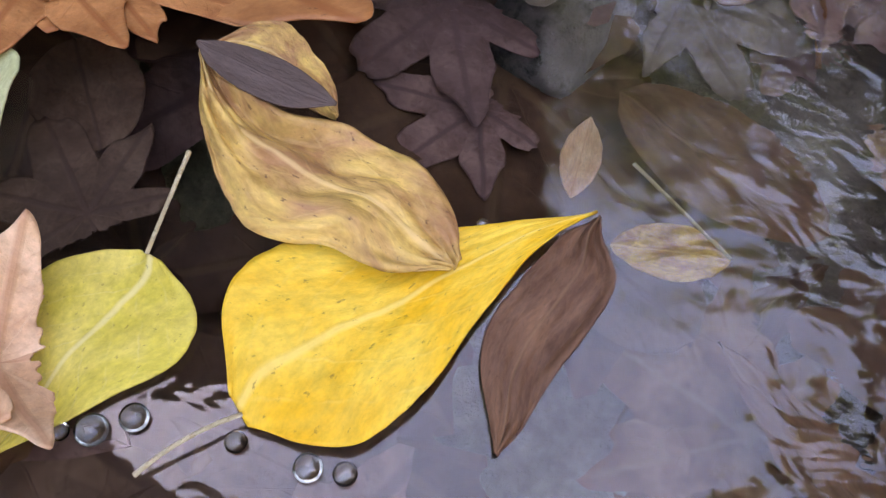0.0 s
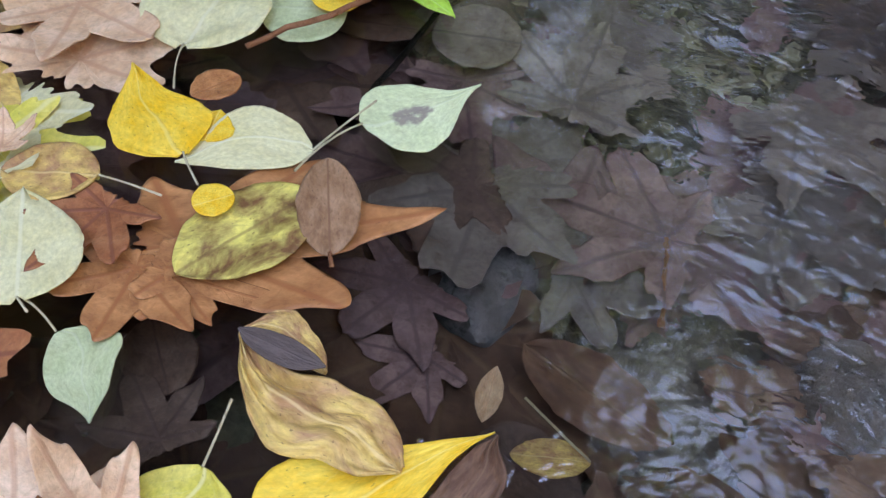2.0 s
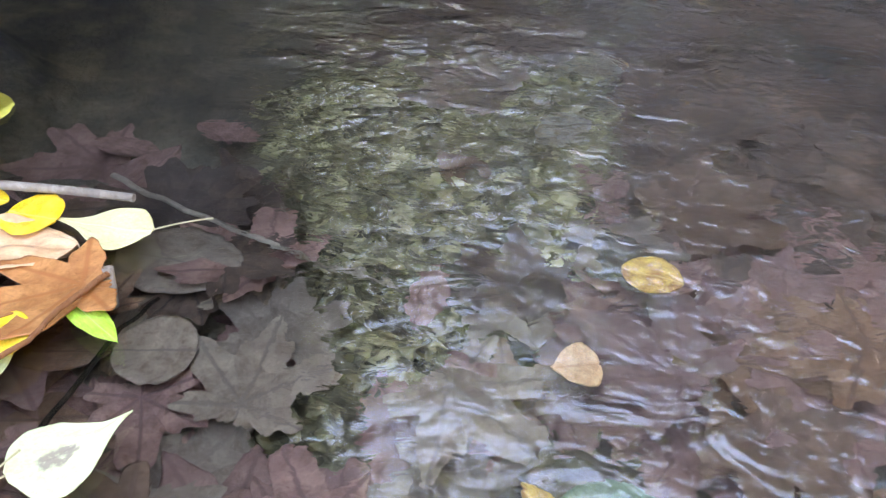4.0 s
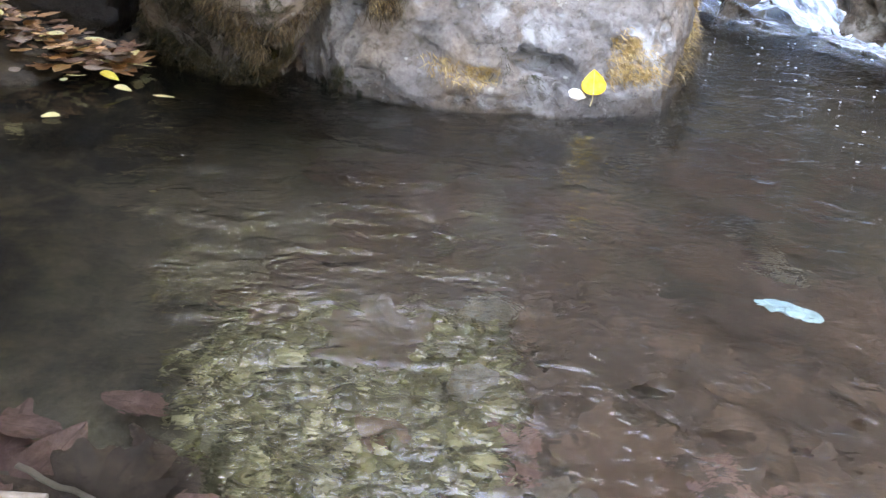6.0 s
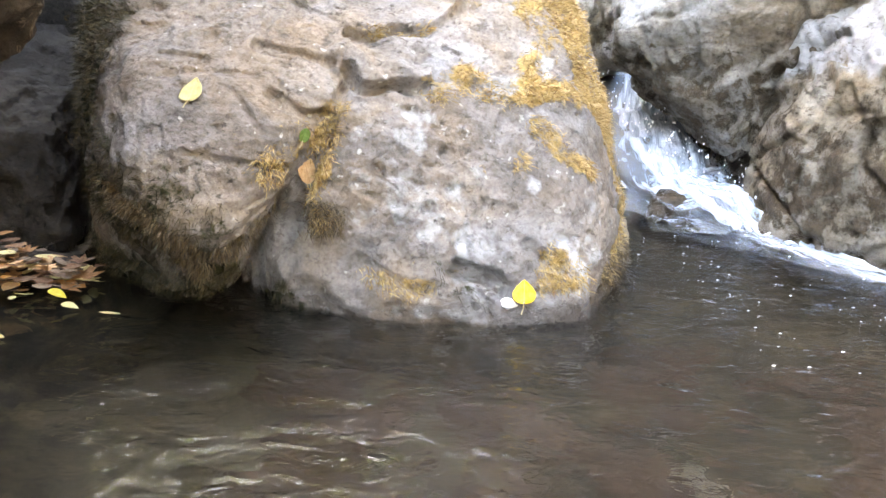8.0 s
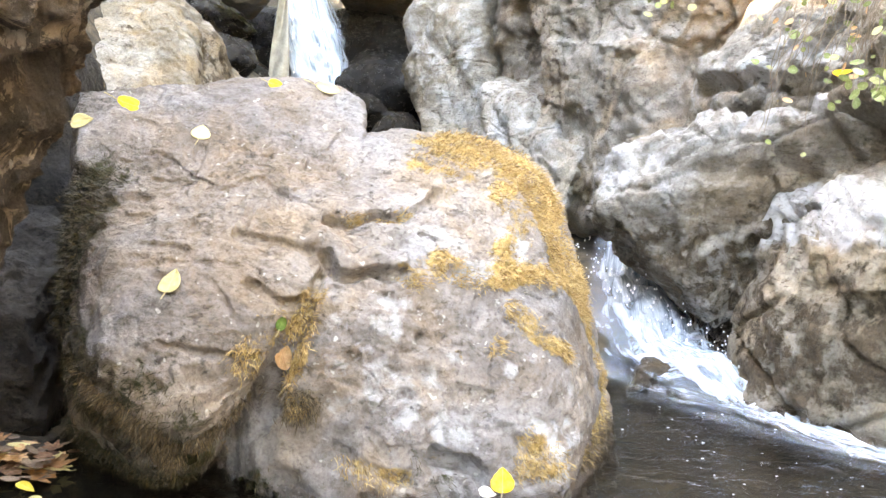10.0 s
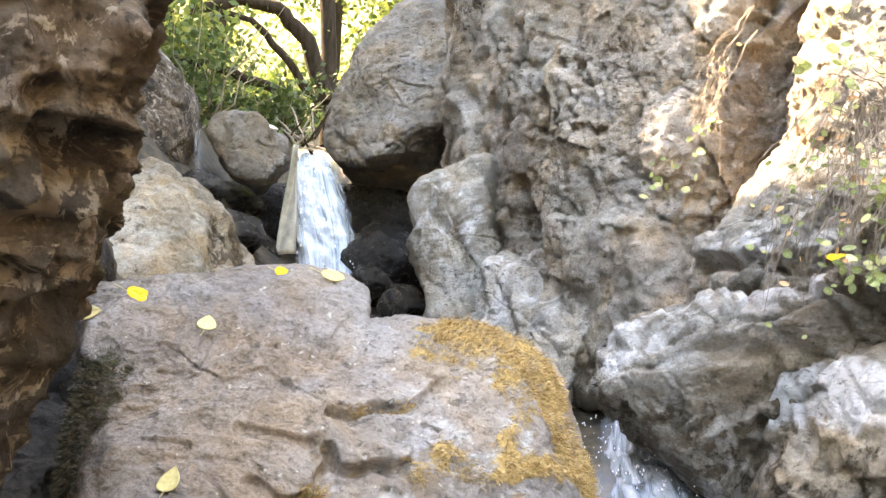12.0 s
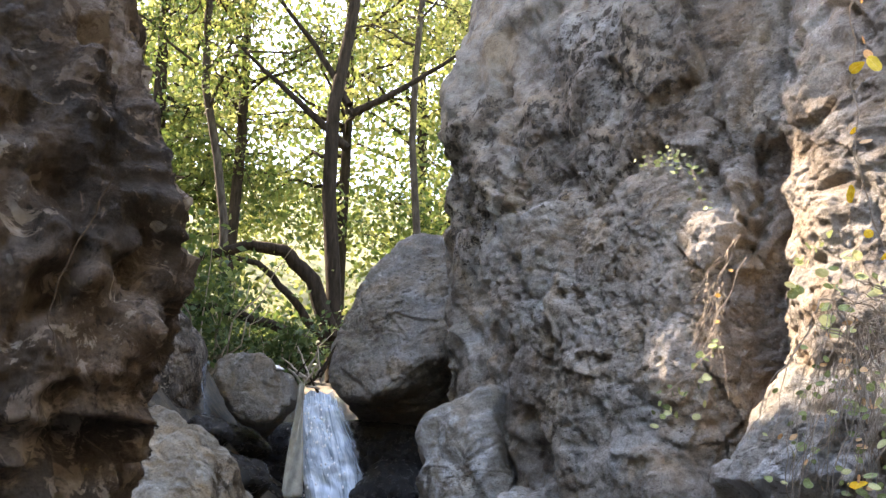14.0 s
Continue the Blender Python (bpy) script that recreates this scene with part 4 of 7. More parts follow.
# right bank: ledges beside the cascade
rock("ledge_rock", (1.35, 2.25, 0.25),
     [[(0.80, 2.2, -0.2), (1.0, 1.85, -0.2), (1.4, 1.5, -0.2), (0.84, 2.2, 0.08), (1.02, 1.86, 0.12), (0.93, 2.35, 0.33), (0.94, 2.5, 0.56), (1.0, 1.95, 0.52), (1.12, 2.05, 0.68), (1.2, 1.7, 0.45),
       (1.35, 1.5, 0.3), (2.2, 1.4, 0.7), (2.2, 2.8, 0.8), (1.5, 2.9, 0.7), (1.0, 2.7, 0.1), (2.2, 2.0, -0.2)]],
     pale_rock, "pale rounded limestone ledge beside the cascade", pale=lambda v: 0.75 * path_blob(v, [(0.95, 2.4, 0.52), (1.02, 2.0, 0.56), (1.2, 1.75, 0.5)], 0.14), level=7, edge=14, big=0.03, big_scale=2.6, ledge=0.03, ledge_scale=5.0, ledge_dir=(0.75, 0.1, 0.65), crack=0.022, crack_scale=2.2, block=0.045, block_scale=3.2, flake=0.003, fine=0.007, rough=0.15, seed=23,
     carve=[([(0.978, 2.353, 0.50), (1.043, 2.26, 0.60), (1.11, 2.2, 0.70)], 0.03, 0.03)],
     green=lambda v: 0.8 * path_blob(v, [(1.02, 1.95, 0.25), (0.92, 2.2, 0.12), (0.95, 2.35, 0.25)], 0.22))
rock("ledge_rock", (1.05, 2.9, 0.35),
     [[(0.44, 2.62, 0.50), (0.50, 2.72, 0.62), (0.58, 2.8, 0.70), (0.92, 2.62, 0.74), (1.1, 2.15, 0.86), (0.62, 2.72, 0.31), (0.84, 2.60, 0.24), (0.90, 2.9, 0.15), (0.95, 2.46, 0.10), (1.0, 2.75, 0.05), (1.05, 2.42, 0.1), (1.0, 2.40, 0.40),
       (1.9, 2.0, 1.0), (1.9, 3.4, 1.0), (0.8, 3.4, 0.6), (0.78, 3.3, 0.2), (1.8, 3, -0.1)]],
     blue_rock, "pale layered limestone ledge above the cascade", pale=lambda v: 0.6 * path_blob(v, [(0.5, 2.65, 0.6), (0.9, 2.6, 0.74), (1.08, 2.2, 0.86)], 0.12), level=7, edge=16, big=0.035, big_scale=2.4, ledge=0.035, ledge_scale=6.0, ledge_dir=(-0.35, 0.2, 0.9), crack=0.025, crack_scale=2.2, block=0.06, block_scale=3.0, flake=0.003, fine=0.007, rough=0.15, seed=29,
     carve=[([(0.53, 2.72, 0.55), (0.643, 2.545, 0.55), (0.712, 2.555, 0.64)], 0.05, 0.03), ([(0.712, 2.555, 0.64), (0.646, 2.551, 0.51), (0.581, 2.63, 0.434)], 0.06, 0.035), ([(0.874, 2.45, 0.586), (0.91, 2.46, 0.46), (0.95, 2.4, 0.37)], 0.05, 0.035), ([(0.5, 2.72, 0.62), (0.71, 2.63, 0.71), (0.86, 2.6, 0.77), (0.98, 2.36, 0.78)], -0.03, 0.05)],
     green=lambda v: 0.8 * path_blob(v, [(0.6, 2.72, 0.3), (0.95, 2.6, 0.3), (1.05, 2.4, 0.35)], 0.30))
rock("ledge_rock", (1.35, 2.55, 0.85),
     [[(0.80, 3.0, 0.70), (0.86, 2.85, 0.95), (0.98, 2.25, 0.84), (1.10, 2.1, 0.90), (1.25, 1.7, 0.75), (1.3, 1.6, 1.0), (1.2, 2.3, 1.22), (1.05, 2.9, 1.25), (2.2, 1.5, 1.5), (2.2, 3.2, 1.8), (2.2, 1.6, 0.5), (1.6, 3.2, 0.6)]],
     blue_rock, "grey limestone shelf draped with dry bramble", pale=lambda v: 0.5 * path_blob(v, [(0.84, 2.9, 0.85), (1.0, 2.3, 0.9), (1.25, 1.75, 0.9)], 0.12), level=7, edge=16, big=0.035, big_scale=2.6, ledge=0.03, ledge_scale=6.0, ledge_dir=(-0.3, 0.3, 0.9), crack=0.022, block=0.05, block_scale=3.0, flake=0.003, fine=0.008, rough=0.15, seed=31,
     carve=step([(0.80, 2.95, 0.88), (0.885, 2.807, 0.874), (0.997, 2.40, 0.845), (1.115, 2.137, 0.92)], 0.05, 0.025))
rock("stone", (0.66, 2.42, 0.03), [[(0.58, 2.36, -0.1), (0.75, 2.36, -0.1), (0.6, 2.5, -0.1), (0.74, 2.5, -0.1), (0.61, 2.38, 0.06), (0.71, 2.38, 0.075), (0.66, 2.47, 0.085)]],
     dark_rock, "wet dark stone in the cascade", level=5, edge=12, big=0.012, big_scale=9, wet_to=0.2, seed=37)
rock("streamside_rock", (1.05, 2.6, 0.02), [[(0.90, 2.74, 0.16), (0.88, 2.52, 0.07), (0.94, 2.36, 0.05), (1.05, 2.30, 0.12), (1.2, 2.4, 0.25), (1.2, 3.1, 0.3), (0.95, 3.0, 0.2), (0.9, 2.5, -0.2), (1.2, 2.3, -0.2), (1.2, 3.0, -0.2), (0.9, 3.0, -0.2)]],
     dark_rock, "brown wet rock beside the cascade", level=6, edge=12, big=0.03, big_scale=4, wet_to=0.2, seed=41)

# the cliff on the right
CLIFF_FORMS = [([(0.236, 4.47, 1.658), (0.437, 4.086, 1.583), (0.65, 3.895, 1.517), (0.72, 3.448, 1.448)], 0.07, 0.035),
               ([(0.414, 4.728, 3.493), (0.332, 4.506, 2.964), (0.356, 4.353, 2.55), (0.27, 4.55, 2.53), (0.22, 4.47, 2.0)], 0.12, 0.07),
               ([(0.18, 5.17, 3.7), (0.13, 5.07, 3.25), (0.116, 4.8, 2.8)], -0.10, 0.22),
               ([(0.566, 3.877, 1.863), (0.665, 3.717, 1.735), (0.76, 3.449, 1.66), (0.761, 3.41, 1.485)], 0.12, 0.06),
               ([(0.46, 4.05, 2.2), (0.50, 3.9, 1.75)], -0.06, 0.18),
               ([(0.627, 3.85, 2.047), (0.698, 3.70, 2.241), (0.92, 3.676, 2.48), (1.07, 3.366, 2.3), (1.142, 3.21, 1.957)], 0.09, 0.06),
               ([(0.964, 3.259, 1.627), (1.105, 3.232, 1.777), (1.27, 3.199, 1.949), (1.328, 3.177, 2.28)], 0.08, 0.05)]
rock("cliff", (1.5, 4.3, 1.9),
     [[(0.20, 4.75, 0.3), (0.42, 4.2, 0.3), (0.66, 3.45, 0.3), (0.74, 3.35, 1.08), (1.07, 3.2, 1.47), (0.22, 4.45, 1.6), (0.10, 4.8, 2.2), (-0.10, 5.2, 2.7), (0.10, 5.2, 4.3), (0.7, 4.4, 3.4), (1.42, 3.25, 2.5),
       (2.0, 3.0, 5.0), (0.6, 5.4, 6.0), (3.2, 3.5, 6.0), (3.2, 6.5, 6.0), (0.4, 6.5, 5.0), (3.2, 3.2, 0.3), (3.2, 6.5, 0.3), (0.2, 6.4, 0.5)]],
     cliff_rock, "tall grey brown cliff of pitted limestone", level=8, edge=20, big=0.06, big_scale=1.2, ledge=0.02, ledge_scale=2.6, ledge_dir=(-0.6, 0.2, 0.75), crack=0.012, crack_scale=2.4, fine=0.012, block=0.11, block_scale=1.9, flake=0.004, knob=0.015, knob_scale=11.0, pit=0.022, pit_scale=9.0, rough=0.22, pillow=0.06, pillow_scale=1.5, wet=False, seed=43, carve=CLIFF_FORMS,
     # dark patches paint the shade of the overhanging upper cliff
     green=lambda v: 0.68 * np.maximum(blob(v, 0.9, 4.0, 2.9, 0.9, 1, 1, 0.9), blob(v, 0.2, 5.0, 2.9, 0.6, 0.8, 1, 1.3)))
rock("cliff_shoulder", (2.1, 2.9, 1.8),
     [[(1.12, 2.9, 1.2), (1.22, 2.3, 1.15), (1.18, 2.82, 1.85), (1.17, 2.80, 2.10), (1.25, 2.82, 2.38), (1.35, 2.85, 2.65), (1.40, 3.1, 2.0), (1.44, 3.15, 2.55), (1.45, 2.5, 1.9), (1.6, 2.0, 1.6), (1.75, 2.7, 2.75), (1.9, 2.4, 3.4), (3.0, 1.6, 1.0), (3.0, 1.6, 4.0), (3.0, 4.0, 5.0), (2.0, 3.8, 4.6), (1.4, 3.6, 0.8)]],
     cliff_rock, "sunlit grey brown rock shoulder", level=8, edge=18, big=0.06, big_scale=1.8, ledge=0.02, ledge_scale=4, crack=0.012, crack_scale=1.8, fine=0.011, block=0.05, block_scale=2.4, flake=0.006, knob=0.02, knob_scale=9.0, rough=0.12, pillow=0.06, pillow_scale=1.8, wet=False, seed=47,
     carve=[([(1.22, 2.95, 1.82), (1.296, 2.773, 1.753)], 0.05, 0.03)])
rock("cliff_block", (0.95, 3.9, 1.95),
     [[(0.62, 3.75, 1.62), (0.72, 3.55, 1.60), (1.05, 3.3, 1.62), (1.12, 3.25, 1.9), (0.62, 3.75, 2.0), (0.80, 3.55, 2.22), (1.0, 3.5, 2.3), (0.75, 4.4, 2.4), (1.5, 4.2, 2.4), (1.5, 3.6, 1.5), (0.75, 4.4, 1.5)]],
     cliff_rock, "protruding block of brown cliff rock", level=7, edge=12, big=0.04, big_scale=3, crack=0.008, fine=0.012, block=0.04, block_scale=3, rough=0.25, grow=0.05, pit=0.02, pit_scale=11.0, pillow=0.04, pillow_scale=2.2, wet=False, seed=53)
rock("cliff_block", (0.30, 4.72, 1.1),
     [[(-0.16, 4.55, 0.9), (-0.17, 4.55, 1.2), (-0.14, 4.6, 1.42), (0.05, 4.45, 1.55), (0.22, 4.4, 1.5), (0.15, 4.4, 1.0), (0.0, 4.4, 0.85), (-0.1, 4.5, 0.5), (0.3, 4.3, 0.5), (0.5, 5.1, 1.5), (0.0, 5.2, 1.3), (0.2, 5.2, 0.4)]],
     blue_rock, "blue grey bulging water worn rock", level=7, edge=10, big=0.05, big_scale=3.4, crack=0.01, crack_scale=3.0, rough=0.15, grow=0.03, pillow=0.06, pillow_scale=2.2, fine=0.006, block=0.03, block_scale=3.0, seed=59, wet=False, pale=lambda v: 0.5 * blob(v, 0.0, 4.5, 1.2, 0.3))
rock("cliff_block", (0.42, 4.15, 0.75),
     [[(0.05, 4.35, 0.3), (0.15, 4.2, 0.95), (0.42, 4.05, 0.98), (0.6, 3.6, 0.62), (0.55, 3.5, 0.3), (0.3, 3.9, 0.3), (0.9, 3.8, 1.1), (0.9, 4.6, 1.1), (0.8, 4.6, 0.2)]],
     blue_rock, "pale smooth rock at the foot of the cliff", level=7, edge=10, big=0.05, big_scale=2.6, crack=0.01, rough=0.1, pillow=0.07, pillow_scale=2.6, fine=0.005, seed=61, wet=False, pale=lambda v: 0.45 * blob(v, 0.35, 4.05, 0.85, 0.3))

# around the waterfall
rock("waterfall_boulder", (-0.35, 6.3, 2.2),
     [[(-0.93, 6.05, 2.2), (-0.95, 6.0, 1.85), (-0.62, 6.15, 2.75), (-0.42, 6.2, 3.05), (-0.22, 6.2, 3.08), (0.05, 6.0, 2.85), (-0.24, 5.6, 1.82), (-0.55, 5.7, 1.64), (-0.80, 5.95, 1.62), (0.4, 5.8, 2.2), (0.3, 6.8, 3.0), (-0.7, 6.8, 2.2), (0.3, 6.8, 1.6), (-0.6, 6.8, 1.5)]],
     dull_rock, "big grey boulder beside the waterfall", level=7, edge=12, big=0.06, big_scale=1.8, ledge=0.015, ledge_scale=4, crack=0.008, crack_scale=1.6, fine=0.009, rough=0.15, block=0.05, block_scale=2.0, pillow=0.05, pillow_scale=1.6, wet=False, seed=67)
rock("waterfall_boulder", (-1.25, 5.75, 1.75),
     [[(-1.54, 5.45, 1.90), (-1.42, 5.45, 2.0), (-1.22, 5.5, 2.0), (-1.0, 5.65, 1.76), (-0.98, 5.6, 1.62), (-1.12, 5.45, 1.50), (-1.40, 5.45, 1.55), (-1.5, 6.2, 1.9), (-1.0, 6.2, 1.8), (-1.3, 6.2, 1.45)]],
     dull_rock, "rounded brown boulder capping the waterfall cave", level=6, edge=10, big=0.05, big_scale=3, crack=0.008, rough=0.1, pillow=0.03, pillow_scale=3.0, seed=71, wet=False)
rock("fallside_rock", (-1.3, 4.4, 0.9),
     [[(-1.62, 4.2, 1.36), (-1.45, 4.35, 1.50), (-1.25, 4.3, 1.42), (-1.04, 4.3, 1.14), (-0.90, 4.3, 0.85), (-0.92, 3.9, 0.6), (-1.3, 3.6, 0.86), (-1.7, 3.6, 0.9), (-1.8, 5.0, 1.4), (-0.95, 5.0, 0.9), (-1.8, 3.4, 0.2), (-0.9, 3.7, 0.2), (-0.9, 5.0, 0.3), (-1.8, 5, 0.3)]],
     pale_rock, "pale lichened rock with fallen leaves at its foot", level=7, edge=12, big=0.05, big_scale=2.6, crack=0.01, crack_scale=2, rough=0.12, pillow=0.05, pillow_scale=2.4, seed=73, wet=False,
     green=lambda v: np.maximum(0.85 * blob(v, -0.95, 4.3, 0.95, 0.32), 0.5 * smooth(fbm(v * 5, 3, 9), 0.0, 0.4)))
rock("fallside_rock", (-2.0, 5.3, 1.6),
     [[(-1.55, 5.2, 1.2), (-1.58, 5.2, 2.05), (-1.75, 5.1, 2.3), (-1.9, 5.0, 2.5), (-1.6, 5.8, 2.1), (-2.8, 5.0, 2.8), (-2.8, 6.2, 2.8), (-2.8, 4.6, 0.8), (-1.6, 4.8, 0.8), (-1.7, 6.0, 0.8), (-2.8, 6, 0.8)]],
     brown_rock, "brown rock wall beside the waterfall", level=6, edge=12, big=0.07, big_scale=2, crack=0.04, seed=79, wet=False)
# cave back and stones: wet, and blackened to paint the cave's darkness
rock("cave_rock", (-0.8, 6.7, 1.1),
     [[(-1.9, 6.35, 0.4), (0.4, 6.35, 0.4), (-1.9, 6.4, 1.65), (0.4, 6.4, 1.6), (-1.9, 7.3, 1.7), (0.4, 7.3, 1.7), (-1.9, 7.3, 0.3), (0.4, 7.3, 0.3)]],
     shade_rock, "wet rock at the back of the waterfall cave, coloured black for shade", level=6, edge=14, big=0.06, big_scale=2, seed=83, wet_to=3.0)
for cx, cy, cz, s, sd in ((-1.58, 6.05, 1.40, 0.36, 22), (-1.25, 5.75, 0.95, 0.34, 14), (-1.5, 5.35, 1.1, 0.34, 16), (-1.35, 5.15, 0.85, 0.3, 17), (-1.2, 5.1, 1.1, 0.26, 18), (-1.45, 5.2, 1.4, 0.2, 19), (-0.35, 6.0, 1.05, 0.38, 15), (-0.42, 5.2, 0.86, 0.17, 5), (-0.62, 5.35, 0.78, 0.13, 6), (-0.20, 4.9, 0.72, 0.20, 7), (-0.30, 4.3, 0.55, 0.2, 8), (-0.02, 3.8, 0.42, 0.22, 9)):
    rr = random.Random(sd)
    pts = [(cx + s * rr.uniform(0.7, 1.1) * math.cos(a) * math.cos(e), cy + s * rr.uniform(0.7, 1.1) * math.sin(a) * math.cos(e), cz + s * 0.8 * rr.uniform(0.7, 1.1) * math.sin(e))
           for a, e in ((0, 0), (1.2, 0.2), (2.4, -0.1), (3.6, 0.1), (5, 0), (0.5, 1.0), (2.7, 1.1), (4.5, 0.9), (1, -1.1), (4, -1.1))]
    tagged(rock("stone", (cx, cy, cz), [pts], shade_rock, "wet stone below the waterfall, coloured black for the cave's shade", level=5, edge=12, big=0.02, big_scale=5, wet_to=3.0, seed=sd), group="stones below the waterfall")
# unseen high wall added on the left to close the gorge and block the sun
rock("wall_left", (-4.2, 3.5, 2.5),
     [[(-2.2, -2.0, -0.3), (-2.0, 3.0, -0.3), (-2.2, 5.0, 0.5), (-2.6, -2.0, 6.2), (-2.4, 3.0, 6.4), (-2.8, 6.0, 6.2), (-6, -2, 7), (-6, 6, 7), (-6, -2, -0.3), (-6, 6, 0.5)]],
     dark_rock, "unseen rock wall added to keep sun off the gorge", level=6, edge=12, big=0.2, big_scale=0.8, crack=0.08, crack_scale=0.9, wet=False, seed=89, kind="structure")

# second unseen wall: its edge sets where sun meets shade on the cliff
rock("wall_left_upstream", (-4.5, 7.7, 6.0),
     [[(-3.7, 5.85, 1.0), (-3.9, 9.0, 1.5), (-3.75, 5.85, 12.5), (-4.1, 8.8, 13.0), (-5.0, 6.5, 13.0), (-5.2, 9.0, 13.0), (-5.0, 6.5, 1.0), (-5.2, 9.0, 1.0)]],
     dark_rock, "unseen rock wall added upstream to shade the cliff", level=6, edge=12, big=0.25, big_scale=0.8, crack=0.08, crack_scale=0.9, wet=False, seed=97, kind="structure")


# ---- white water ----
def ribbon(name, line, widths, mat, label, rows=90, cols=26, lump=0.02, seed=1, across=None):
    pts = [Vector(p) for p in line]
    verts, uvs, rim = [], [], []
    n = len(pts) - 1
    for i in range(rows + 1):
        t = i / rows * n
        k = min(int(t), n - 1)
        s = t - k
        p0, p1, p2, p3 = pts[max(k - 1, 0)], pts[k], pts[k + 1], pts[min(k + 2, n)]
        p = 0.5 * ((2 * p1) + (p2 - p0) * s + (2 * p0 - 5 * p1 + 4 * p2 - p3) * s * s + (3 * p1 - p0 - 3 * p2 + p3) * s ** 3)
        d = (p2 - p0 if s < 0.5 else p3 - p1).normalized()
        side = Vector(across) if across else d.cross(Vector((0, 0, 1))).normalized()
        up = side.cross(d).normalized()
        w = widths[k] * (1 - s) + widths[k + 1] * s
        for j in range(cols + 1):
            c = j / cols * 2 - 1
            q = p + side * c * w / 2 * (1 + 0.12 * noise.noise(Vector((i * 0.13, seed * 3.1, 0))))
            h = lump * (noise.fractal(Vector((c * 2.5, i * 0.10, seed)), 0.8, 2.1, 4) + 0.35 * (1 - c * c))
            verts.append(tuple(q + up * h))
            uvs.append((i / rows * n * 0.35, c * 0.5))
            rim.append(abs(c))
    m = cols + 1
    faces = [(i * m + j, i * m + j + 1, (i + 1) * m + j + 1, (i + 1) * m + j) for i in range(rows) for j in range(cols)]
    me = mesh_from(name, verts, faces, mat)
    uvl = me.uv_layers.new(name="UVMap")
    for lp in me.loops:
        uvl.data[lp.index].uv = uvs[lp.vertex_index]
    attribute(me, "rim", rim)
    return tagged(new(name, me), label, "water", kind="structure")


ribbon("cascade", [(0.80, 3.5, 0.34), (0.72, 3.05, 0.25), (0.71, 2.88, 0.205), (0.72, 2.70, 0.15), (0.73, 2.54, 0.085), (0.78, 2.40, 0.05), (0.87, 2.27, 0.018)],
       (0.22, 0.28, 0.34, 0.40, 0.38, 0.33, 0.29), foam_mat, "white foaming cascade between the rocks", lump=0.030, seed=2)
ribbon("cascade", [(0.74, 2.56, 0.10), (0.81, 2.46, 0.085), (0.87, 2.36, 0.072), (0.90, 2.26, 0.035), (0.95, 2.14, 0.014), (1.06, 1.99, 0.010), (1.3, 1.76, 0.009), (1.7, 1.46, 0.008)],
       (0.14, 0.20, 0.24, 0.26, 0.26, 0.26, 0.28, 0.30), foam_mat, "white water dropping over a step and running on", lump=0.018, seed=5)
ribbon("cascade", [(0.54, 2.55, 0.07), (0.66, 2.40, 0.016), (0.80, 2.22, 0.012), (0.98, 2.00, 0.011), (1.25, 1.76, 0.010), (1.6, 1.48, 0.009)],
       (0.22, 0.32, 0.34, 0.40, 0.46, 0.5), froth_mat, "thin froth spreading over the pool", lump=0.010, seed=6)
ribbon("waterfall", [(-0.98, 6.25, 1.80), (-0.93, 6.02, 1.77), (-0.90, 5.94, 1.60), (-0.84, 5.90, 1.35), (-0.78, 5.88, 1.10), (-0.74, 5.86, 0.80)],
       (0.24, 0.30, 0.38, 0.46, 0.50, 0.54), fall_mat, "white waterfall dropping in front of a dark cave", lump=0.045, seed=7, across=(1, 0, 0))
ribbon("waterfall", [(-0.95, 6.3, 1.78), (-0.91, 6.06, 1.74), (-0.87, 5.97, 1.50), (-0.80, 5.94, 1.2), (-0.72, 5.92, 0.80)],
       (0.20, 0.26, 0.34, 0.42, 0.50), fall_mat, "inner sheet of the waterfall", lump=0.04, seed=9, across=(1, 0, 0))
ribbon("side_trickle", [(-1.62, 5.7, 1.95), (-1.60, 5.55, 1.85), (-1.56, 5.52, 1.6), (-1.50, 5.5, 1.38)], (0.05, 0.07, 0.09, 0.10), froth_mat, "thin trickle of water down dark rock", rows=40, cols=8, lump=0.015, seed=12, across=(1, 0, 0))

# ---- trees and bushes ----
def leaf_cloud(points, size, rng, droop=0.3):
    """Many small pointed leaves, each two folded triangles-pairs, at the given points."""
    n = len(points)
    pts = np.array(points)
    g = np.random.RandomState(rng.randrange(99999))
    ax = g.normal(size=(n, 3))
    ax[:, 2] -= droop
    ax /= np.linalg.norm(ax, axis=1)[:, None]
    q = g.normal(size=(n, 3))
    sd = np.cross(ax, q)
    sd /= np.linalg.norm(sd, axis=1)[:, None]
    nm = np.cross(ax, sd)
    s = size * g.uniform(0.6, 1.35, n)[:, None]
    base, tip = pts, pts + ax * s
    left = pts + ax * s * 0.45 + sd * s * 0.30 + nm * s * 0.08
    right = pts + ax * s * 0.45 - sd * s * 0.30 + nm * s * 0.08
    v = np.stack([base, left, tip, right], 1).reshape(-1, 3)
    k = np.arange(n)[:, None] * 4
    f = np.concatenate([k + np.array((0, 1, 2)), k + np.array((0, 2, 3))], 0)
    return v, f


